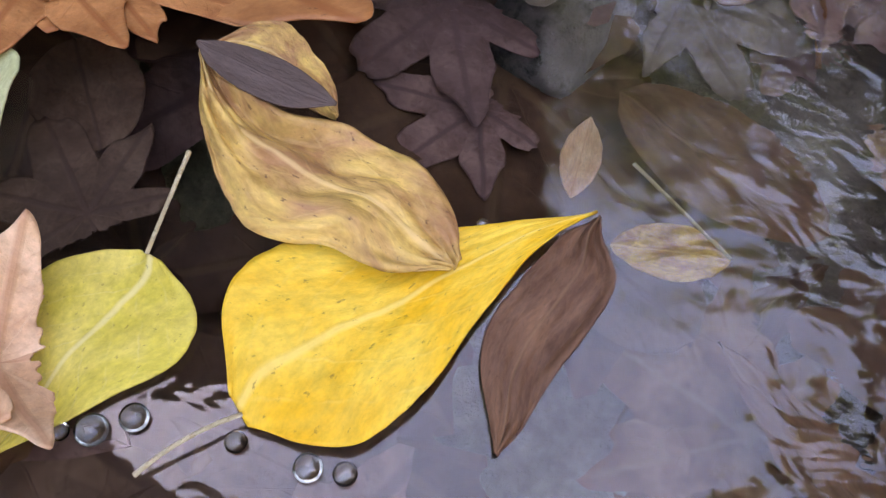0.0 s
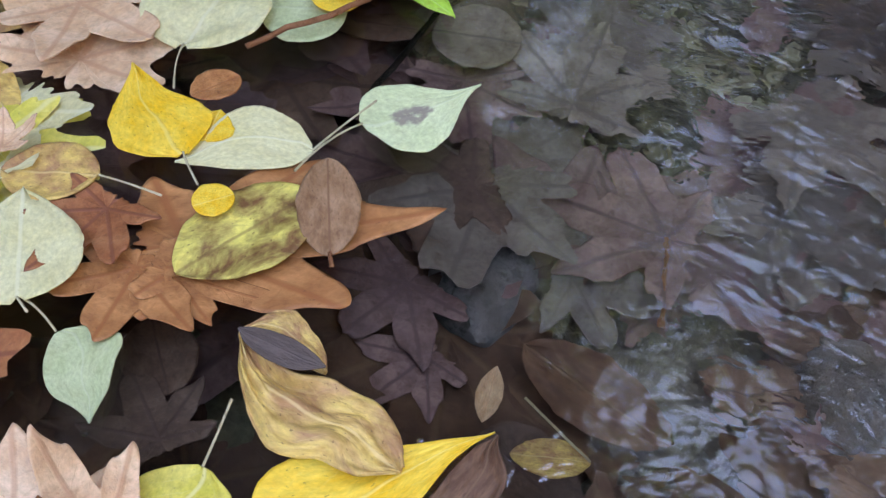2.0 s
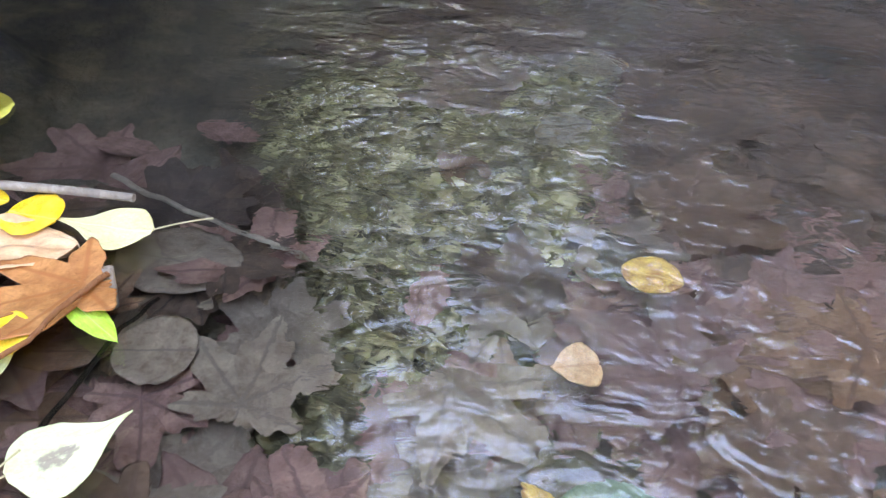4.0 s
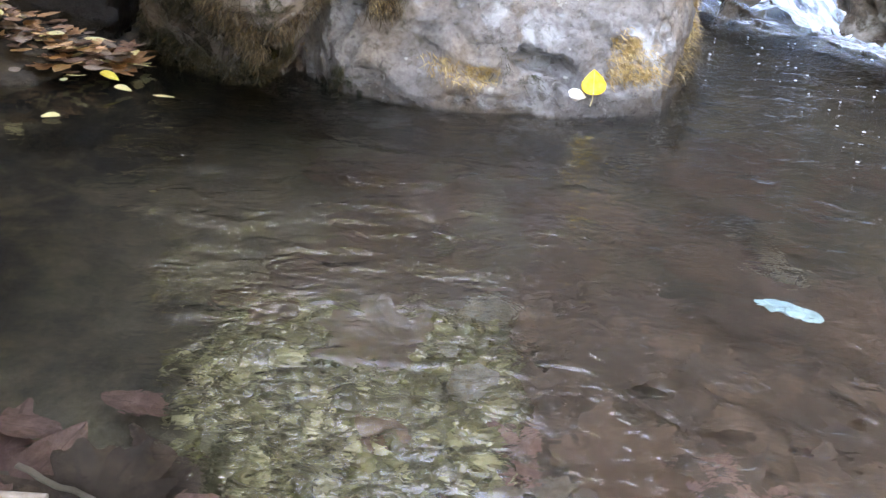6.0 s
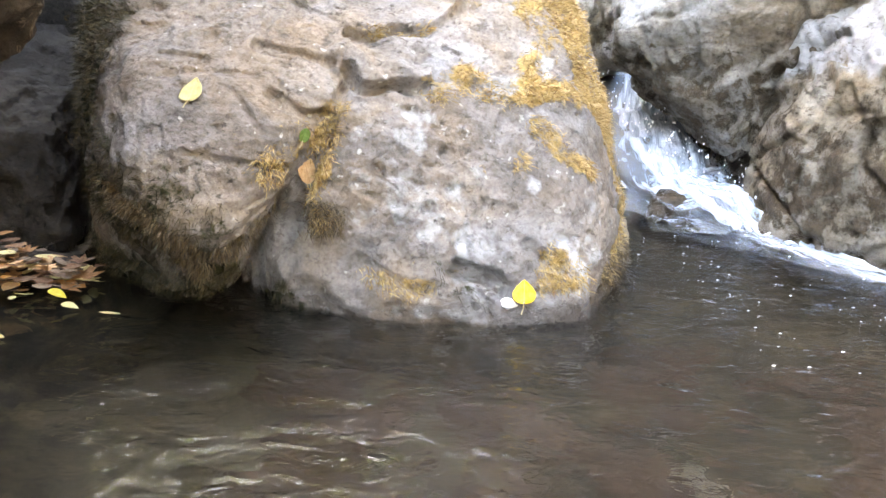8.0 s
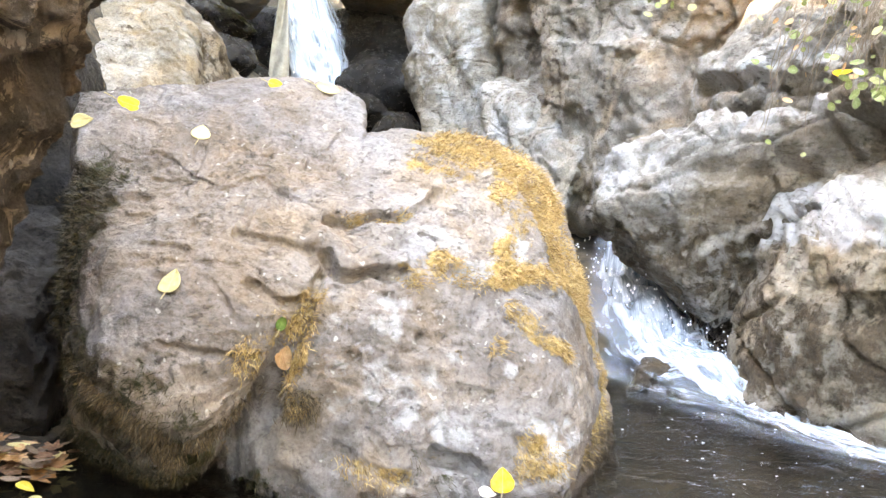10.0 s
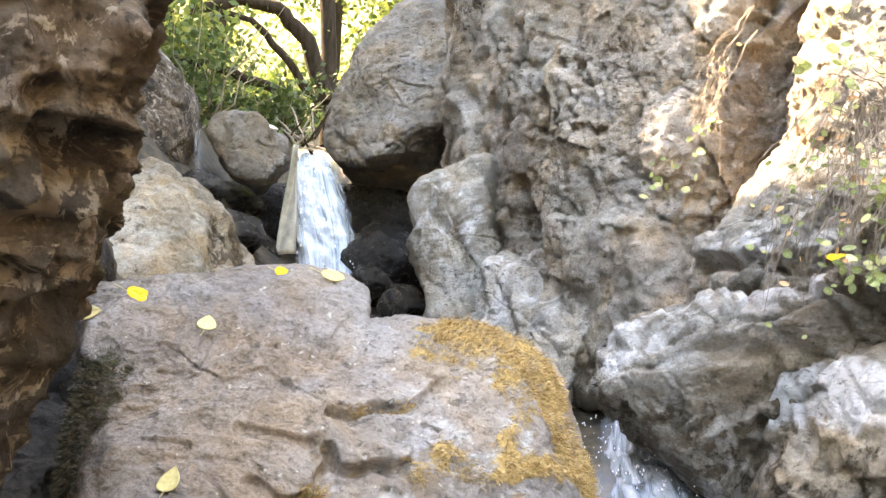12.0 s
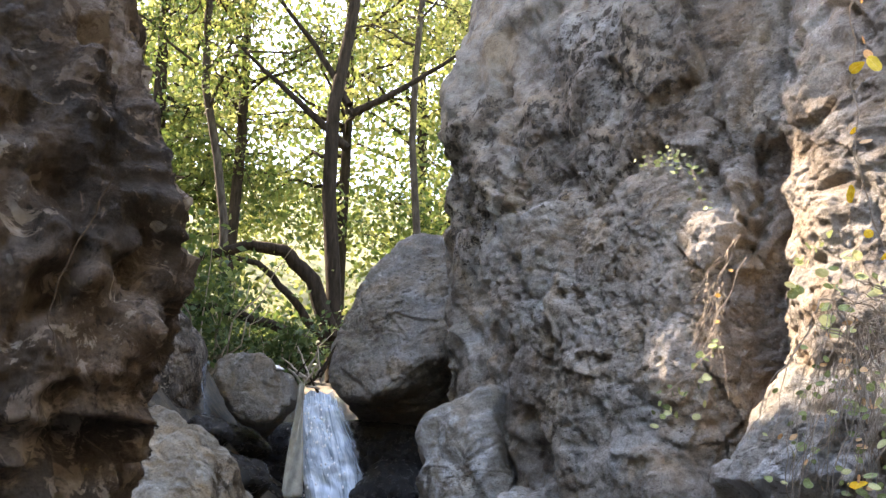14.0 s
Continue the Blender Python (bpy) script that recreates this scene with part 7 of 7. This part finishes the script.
# ---- on the boulder ----
def foot(ob, eye, target):
    """Where the straight line from eye through target meets ob."""
    bpy.context.view_layer.update()
    d = (Vector(target) - Vector(eye)).normalized()
    hit, p, n, _ = ob.ray_cast(Vector(eye), d)
    return (p, n) if hit else (Vector(target), Vector((0, -0.5, 0.85)))


def leaf_on(ob, eye, target, name, kind, mat, length, width, turn, label, seed, **kw):
    p, n = foot(ob, eye, target)
    n = (n + Vector((0.1, -0.6, 0.3))).normalized()
    x = Vector((math.cos(radians(turn)), 0, math.sin(radians(turn))))
    x = (x - n * x.dot(n)).normalized()
    y = n.cross(x)
    m = Matrix((x, y, n)).transposed().to_4x4()
    m.translation = p + n * 0.005 - x * length * 0.5
    root = holder(name, p, label, "leaf", "leaves on the boulder")
    root.matrix_world = m
    data = blade_grid(kind, length, width, 0.12, 0.10, 0.03, seed, 30, 14)
    bl = part("blade", blade_mesh("blade", data, mat), root)
    so = bl.modifiers.new("thickness", "SOLIDIFY")
    so.thickness = 0.0006
    v, f = tube([(0.002, 0, 0.001), (-0.25 * length, 0.03 * length, 0.004), (-0.5 * length, 0.1 * length, 0.003)], [0.001, 0.0009, 0.0012], 6)
    part("stalk", mesh_from("stalk", v, f, stalk_mat), root)
    return root


EYE = (0.04, 0.02, 0.62)
leaf_on(boulder, EYE, (0.178, 1.53, 0.055), "poplar_leaf", "poplar", yellow_leaf, 0.046, 0.043, 92, "bright yellow poplar leaf on the boulder foot", 2)
leaf_on(boulder, EYE, (-0.44, 1.61, 0.385), "poplar_leaf", "poplar", cream_leaf, 0.048, 0.046, 95, "cream yellow leaf caught in a hollow of the boulder", 4)
leaf_on(boulder, EYE, (-0.24, 1.60, 0.315), "small_leaf", "round", green_leaf, 0.026, 0.02, 60, "small green leaf in the crack of the boulder", 5)
leaf_on(boulder, EYE, (-0.232, 1.58, 0.26), "curled_leaf", "ovate", tan_leaf, 0.06, 0.034, 110, "curled reddish tan leaf in the crack of the boulder", 6)
leaf_on(boulder, EYE, (-0.59, 1.81, 0.71), "curled_leaf", "round", yellow_leaf, 0.06, 0.04, 10, "golden yellow curled leaf on top of the boulder", 7)
leaf_on(boulder, EYE, (-0.45, 1.83, 0.66), "poplar_leaf", "poplar", cream_leaf, 0.045, 0.04, 80, "cream leaf on top of the boulder", 8)
leaf_on(boulder, EYE, (-0.68, 1.80, 0.675), "poplar_leaf", "poplar", cream_leaf, 0.05, 0.036, 5, "pale yellow leaf on the boulder edge", 9)
leaf_on(boulder, EYE, (-0.37, 2.2, 0.79), "small_leaf", "round", yellow_leaf, 0.035, 0.028, 0, "small yellow leaf at the back of the boulder", 10)
leaf_on(boulder, EYE, (-0.24, 2.2, 0.785), "small_leaf", "ovate", cream_leaf, 0.06, 0.03, 0, "cream leaf at the back of the boulder", 11)
p, n = foot(boulder, EYE, (0.148, 1.52, 0.035))
v, f = rock_shape((0, 0, 0), [[(0.022, 0, 0), (-0.02, 0.004, 0.003), (0, 0.018, 0), (0, -0.016, 0.002), (0.006, 0, 0.014), (0, 0, -0.01), (-0.01, 0.006, 0.012)]], level=4, edge=8, big=0.003, big_scale=60, fine=0.001, seed=3)
crust = tagged(new("white_crust", quick_mesh("white_crust", v, f, shell_mat)), "white crusty lump on the boulder beside a yellow leaf", "crust")
crust.location = p
crust.scale = (0.55, 0.5, 0.5)


def fibres(v, weight, n, length, mat, name, parent, seed, label):
    """Short dry fibres of moss standing off a rock."""
    g = np.random.RandomState(seed)
    w = np.clip(weight - 0.35, 0, None)
    idx = g.choice(len(v), n, p=w / w.sum())
    b = v[idx] + g.normal(0, 0.004, (n, 3))
    c = v.mean(0)
    out = b - c
    out /= np.linalg.norm(out, axis=1)[:, None]
    d = out + g.normal(0, 0.7, (n, 3)) + np.array((0, 0, -0.35))
    d /= np.linalg.norm(d, axis=1)[:, None]
    ln = length * g.uniform(0.4, 1.3, n)[:, None]
    s = np.cross(d, g.normal(size=(n, 3)))
    s /= np.linalg.norm(s, axis=1)[:, None]
    bend = g.normal(0, 0.3, (n, 3)) + np.array((0, 0, -0.4))
    m = b + d * ln * 0.55
    t = b + d * ln + bend * ln * 0.35
    q = s * 0.0006
    vv = np.stack([b - q, b + q, m + q, m - q, t], 1).reshape(-1, 3)
    k = np.arange(n)[:, None] * 5
    ff = np.concatenate([k + np.array((0, 1, 2)), k + np.array((0, 2, 3)), k + np.array((3, 2, 4))], 0)
    ob = part(name, quick_mesh(name, vv, ff, mat, soft=False), parent, label)
    ob["kind"] = "stuff"


bv = np.empty(len(boulder.data.vertices) * 3, dtype=np.float32)
boulder.data.vertices.foreach_get("co", bv)
bv = bv.reshape(-1, 3).astype(np.float64)
fibres(bv, boulder_moss(bv) * (0.6 + 0.4 * smooth(vnoise(bv * 16, 3), -0.3, 0.3)), 20000, 0.016, dry_grass, "moss", boulder, 4, "golden dry moss")
fibres(bv, boulder_fringe(bv), 7000, 0.020, brown_roots, "root_fringe", boulder, 6, "brown dry roots hanging from the edge")
fibres(bv, boulder_moss_and_shade(bv), 9000, 0.018, dark_moss, "dark_moss", boulder, 5, "dark shaggy moss")

# ---- foam specks on the pool ----
def specks():
    rng = random.Random(8)
    vs, fs = [], []
    bv_, bf_ = ball(2)
    for k in range(120):
        t = rng.random()
        x, y = 0.48 + 0.75 * rng.random() + 0.10 * t, 2.35 - 0.95 * t + rng.gauss(0, 0.10)
        r = rng.uniform(0.0008, 0.0022)
        n = len(vs)
        vs += [tuple(q * np.array((r * rng.uniform(1, 2.2), r, r * 0.6)) + np.array((x, y, 0.002))) for q in bv_]
        fs += [tuple(i + n for i in q) for q in bf_]
    tagged(new("foam_specks", mesh_from("foam_specks", vs, fs, bubble_mat)), "white bubbles drifting on the pool", "foam", kind="stuff")


specks()


def splashes():
    rng = random.Random(18)
    vs, fs = [], []
    bv_, bf_ = ball(2)
    for k in range(260):
        if k < 170:
            t = rng.random()
            x, y, z = 0.52 + 0.35 * t + rng.gauss(0, 0.07), 2.95 - 0.65 * t + rng.gauss(0, 0.05), 0.33 - 0.28 * t + abs(rng.gauss(0, 0.025))
            r = rng.uniform(0.001, 0.0028)
        else:
            t = rng.random()
            x, y, z = -0.95 + 0.2 * t + rng.gauss(0, 0.06 + 0.10 * t), 5.84 + rng.gauss(0, 0.02), 1.75 - 0.9 * t
            r = rng.uniform(0.003, 0.007)
        n = len(vs)
        vs += [tuple(q * np.array((r, r, r * rng.uniform(1, 2.2))) + np.array((x, y, z))) for q in bv_]
        fs += [tuple(i + n for i in q) for q in bf_]
    tagged(new("spray", mesh_from("spray", vs, fs, bubble_mat)), "spray drops flung from the falling water", "water", kind="stuff")


splashes()

# ---- beside the waterfall ----
def hanging_sheet():
    """A weathered sheet that narrows to a strap at its top."""
    rows_, cols_ = 26, 8
    verts = []
    for i in range(rows_ + 1):
        t = i / rows_
        z = 1.80 - 0.74 * t
        w = 0.03 + 0.105 * smooth(np.array([t]), 0.0, 0.9)[0]
        xc = -0.985 - 0.045 * t
        for j in range(cols_ + 1):
            c = j / cols_ - 0.5
            verts.append((xc + c * w, 5.78 + 0.03 * math.sin(c * 5 + t * 4) - 0.03 * t, z + 0.01 * c))
    m = cols_ + 1
    faces = [(i * m + j, i * m + j + 1, (i + 1) * m + j + 1, (i + 1) * m + j) for i in range(rows_) for j in range(cols_)]
    ob = tagged(new("hanging_sheet", mesh_from("hanging_sheet", verts, faces, sheet_mat)), "pale weathered sheet hanging beside the waterfall", "sheet")
    so = ob.modifiers.new("thickness", "SOLIDIFY")
    so.thickness = 0.006
    v, f = tube([(-0.985, 5.78, 1.79), (-1.01, 5.70, 1.835), (-1.05, 5.62, 1.87)], [0.009, 0.008, 0.006], 6)
    part("strap", mesh_from("strap", v, f, sheet_mat), ob, "pale twisted strap")


hanging_sheet()
hit, q, _, _, _, _ = scene.ray_cast(bpy.context.evaluated_depsgraph_get(), Vector((-1.14, 5.66, 2.6)), Vector((0, 0, -1)))
v, f = rock_shape((0, 0, 0), [[(-0.06, 0, -0.01), (0.07, 0.01, -0.015), (0, 0.05, -0.01), (0.01, -0.04, -0.012), (-0.01, 0, 0.018), (0.03, 0, 0.008), (0, 0, -0.02)]], level=4, edge=8, big=0.008, big_scale=12, fine=0.002, seed=6)
rag = tagged(new("white_rag", quick_mesh("white_rag", v, f, shell_mat)), "white rag lying on the boulder", "rag")
rag.location = (q.x, q.y, q.z + 0.008)
rng = random.Random(51)
for k in range(14):
    a = (-1.02 + rng.uniform(-0.08, 0.14), 5.95 + rng.uniform(-0.05, 0.1), 1.78 + rng.uniform(0, 0.1))
    b = (a[0] + rng.uniform(-0.35, 0.25), a[1] + rng.uniform(-0.1, 0.1), a[2] + rng.uniform(0.02, 0.28))
    tagged(twig("driftwood", [a, b], 0.010, 0.004, (twig_mat, bark)[k % 2], "stick jammed at the lip of the waterfall", 60 + k, 0.02), group="driftwood at the lip of the waterfall")
rng = random.Random(52)
for k in range(44):
    x, y = -0.98 + rng.gauss(0, 0.12), 3.75 + rng.gauss(0, 0.10)
    ob = new("dry_leaf", litter_mesh(rng.randrange(10), rng.choice((tan_leaf, orange_leaf, ochre_leaf, brown_leaf))))
    hit, q, _, _, _, _ = scene.ray_cast(bpy.context.evaluated_depsgraph_get(), Vector((x, y, 1.6)), Vector((0, 0, -1)))
    ob.matrix_world = scatter_pose(rng, x, y, (q.z if hit else 0.8) + 0.012, rng.uniform(0.05, 0.085), 22)
    tagged(ob, "dry leaf lying below the pale rock", "leaf", "leaves below the pale rock")

# ---- brambles and creepers on the right bank ----
def creeper(stems, leaf_spots, leaf_size, mat, label, seed, stem_mat=None, radius=0.0022, group="creepers on the cliff"):
    rng = random.Random(seed)
    root = holder("creeper", stems[0][0], label, "plant", group)
    inv = Matrix.Translation(-Vector(stems[0][0]))
    lines = []
    for pts in stems:
        line = []
        for a, b in zip(pts[:-1], pts[1:]):
            line += wander(a, b, 6, 0.032, rng)[:-1]
        line.append(Vector(pts[-1]))
        lines.append(line)
        v, f = tube(line, [radius * (1 - 0.6 * i / (len(line) - 1)) for i in range(len(line))], 6)
        me = mesh_from("stem", v, f, stem_mat or twig_mat)
        me.transform(inv)
        part("stem", me, root)
    for k in range(leaf_spots):
        line = lines[rng.randrange(len(lines))]
        p = line[rng.randrange(len(line) // 3, len(line))] + Vector((rng.gauss(0, 0.02), rng.gauss(-0.01, 0.015), rng.gauss(0, 0.02)))
        a = rng.uniform(0, 2 * math.pi)
        tip = p + Vector((math.cos(a), -0.3 + 0.5 * math.sin(a), rng.uniform(-0.7, 0.3))).normalized() * leaf_size * rng.uniform(0.6, 1.2)
        me = blade_mesh("leaf", LITTER_MESHES[rng.choice((5, 6, 7, 8))][1], rng.choice(mat))
        ob = part("leaf", me, root)
        s = (tip - p).length
        ob.matrix_world = along(p, tip, rng.uniform(45, 115)) @ Matrix.Diagonal((s, s, s, 1))
        ob.parent = None
        ob.parent = root
        ob.matrix_parent_inverse = Matrix.Translation(-Vector(stems[0][0]))
    return root


GREENS = (soft_green_leaf, soft_green_leaf, sage_leaf)
creeper([[(1.10, 2.95, 1.70), (0.92, 2.92, 1.40), (0.80, 2.90, 1.22)], [(0.96, 2.92, 1.45), (0.84, 2.88, 1.15)], [(0.92, 2.90, 1.35), (0.74, 2.9, 1.20), (0.72, 2.9, 1.12)]], 34, 0.026, GREENS, "green creeper hanging on the cliff", 1)
creeper([[(1.45, 2.2, 1.30), (1.15, 2.05, 1.18), (0.98, 2.0, 0.95), (0.90, 2.02, 0.80)], [(1.40, 2.1, 1.25), (1.10, 1.95, 1.10), (0.95, 1.95, 0.86)], [(1.35, 2.3, 1.30), (1.05, 2.2, 1.12), (0.88, 2.22, 0.90)],
         [(1.3, 2.0, 1.2), (1.02, 1.9, 0.95), (0.96, 1.9, 0.78)]], 80, 0.027, GREENS, "bramble with small green leaves trailing over the ledge", 2)
creeper([[(1.5, 1.9, 1.42), (1.2, 1.85, 1.30), (1.02, 1.86, 1.05), (0.98, 1.88, 0.84)], [(1.5, 1.95, 1.35), (1.1, 1.85, 1.2), (0.96, 1.86, 0.92)], [(1.45, 1.8, 1.3), (1.15, 1.8, 1.08), (1.05, 1.82, 0.8)],
         [(1.5, 1.9, 1.3), (1.25, 1.86, 1.28), (1.08, 1.85, 1.18), (0.96, 1.86, 1.02)]], 26, 0.022, (ochre_leaf, tan_leaf, yellow_leaf), "dry bramble stems arching over the rock", 3)
creeper([[(1.40, 2.75, 1.80), (1.20, 2.65, 1.62), (1.08, 2.6, 1.45)], [(1.45, 2.6, 1.75), (1.22, 2.5, 1.5), (1.12, 2.45, 1.32)], [(1.5, 2.5, 1.6), (1.25, 2.35, 1.4)]], 60, 0.036, GREENS, "leafy green creeper on the sunlit shoulder", 4)
creeper([[(1.15, 3.12, 1.85), (1.0, 3.08, 1.70), (0.92, 3.05, 1.55)], [(1.15, 3.12, 1.85), (1.02, 3.05, 1.66), (0.98, 3.02, 1.50)], [(1.12, 3.1, 1.82), (0.94, 3.06, 1.62)], [(1.1, 3.1, 1.8), (1.0, 3.04, 1.6), (0.99, 3.0, 1.2)]], 3, 0.03, (ochre_leaf,), "pale dry roots hanging from a crack", 5)
creeper([[(0.72, 4.1, 3.3), (0.66, 4.05, 3.0), (0.60, 4.02, 2.8)], [(0.70, 4.08, 3.2), (0.72, 4.0, 2.9)], [(0.7, 4.08, 3.1), (0.56, 4.02, 2.92)], [(0.68, 4.05, 3.05), (0.66, 4.0, 2.75), (0.72, 4.0, 2.7)]], 0, 0.03, (ochre_leaf,), "tangle of pale roots hanging on the cliff", 6)
creeper([[(1.05, 3.4, 2.35), (0.95, 3.32, 2.26), (0.86, 3.35, 2.25)], [(1.1, 3.4, 2.3), (1.04, 3.26, 2.16), (1.06, 3.24, 2.0)], [(1.0, 3.4, 2.35), (1.0, 3.28, 2.2)]], 54, 0.025, GREENS, "green creeper trailing over a block of cliff", 7)
creeper([[(1.35, 1.75, 2.5), (0.98, 1.62, 2.0), (0.915, 1.6, 1.79), (0.87, 1.6, 1.47), (0.89, 1.6, 1.30), (0.90, 1.6, 1.10)]], 12, 0.036, (yellow_leaf, yellow_leaf, lime_yellow_leaf, ochre_leaf, tan_leaf), "hanging stem with yellow leaves", 8)
leaf("poplar_leaf", "poplar", yellow_leaf, (0.985, 2.09, 0.865), (0.955, 2.05, 0.845), 0.045, "yellow leaf held on a bramble stem", seed=12)
rng = random.Random(64)
STEMS = []
for k in range(17):
    x, y, z = 1.14 + rng.uniform(-0.06, 0.1), 2.14 + rng.uniform(-0.12, 0.1), 1.20 + rng.uniform(-0.12, 0.14)
    out, drop = rng.uniform(0.12, 0.40), rng.uniform(0.2, 0.55)
    STEMS.append([(x, y, z), (x - out * 0.55, y - 0.04, z + rng.uniform(-0.02, 0.07)), (x - out * 0.9, y - 0.05, z - drop * 0.4), (x - out * rng.uniform(0.9, 1.15), y - 0.03, z - drop)])
for k in range(24):
    x, z = 1.09 + rng.uniform(-0.04, 0.06), 1.20 + rng.uniform(-0.08, 0.05)
    x2, z2 = rng.uniform(0.80, 1.06), rng.uniform(0.80, 1.08)
    STEMS.append([(x, 2.12 + rng.uniform(-0.04, 0.03), z), ((x * 2 + x2) / 3, 2.08, z + rng.uniform(0.0, 0.05)), ((x + 2 * x2) / 3, 2.08, (z + 2 * z2) / 3 + 0.04), (x2, 2.11, z2)])
for k in range(9):
    x = rng.uniform(1.02, 1.12)
    STEMS.append([(x + 0.03, 2.1, 1.24), (x + rng.uniform(-0.02, 0.02), 2.06, 1.10), (x - rng.uniform(0.0, 0.06), 2.07, rng.uniform(0.78, 0.95))])
creeper(STEMS, 90, 0.022, (soft_green_leaf, soft_green_leaf, sage_leaf, tan_leaf), "thicket of thin dry bramble stems drooping over the ledge", 9, twig_mat, 0.0019)
ROOTS = []
for k in range(15):
    x, z = 1.05 + rng.uniform(-0.03, 0.04), 1.66 + rng.uniform(-0.04, 0.04)
    ROOTS.append([(x, 3.20, z), (x - rng.uniform(0.01, 0.05), 3.17, z - 0.10), (x - rng.uniform(0.03, 0.11), 3.18, z - rng.uniform(0.16, 0.28))])
creeper(ROOTS, 0, 0.02, (ochre_leaf,), "bundle of pale dry roots hanging from the cliff", 10, twig_mat, 0.0028)
twig("hanging_root", [(-0.160, 0.470, 0.960), (-0.180, 0.470, 0.910), (-0.190, 0.470, 0.870), (-0.180, 0.470, 0.840)], 0.0005, 0.0003, dim_twig, "thin pale root hanging on the dark overhang", 91, 0.004)
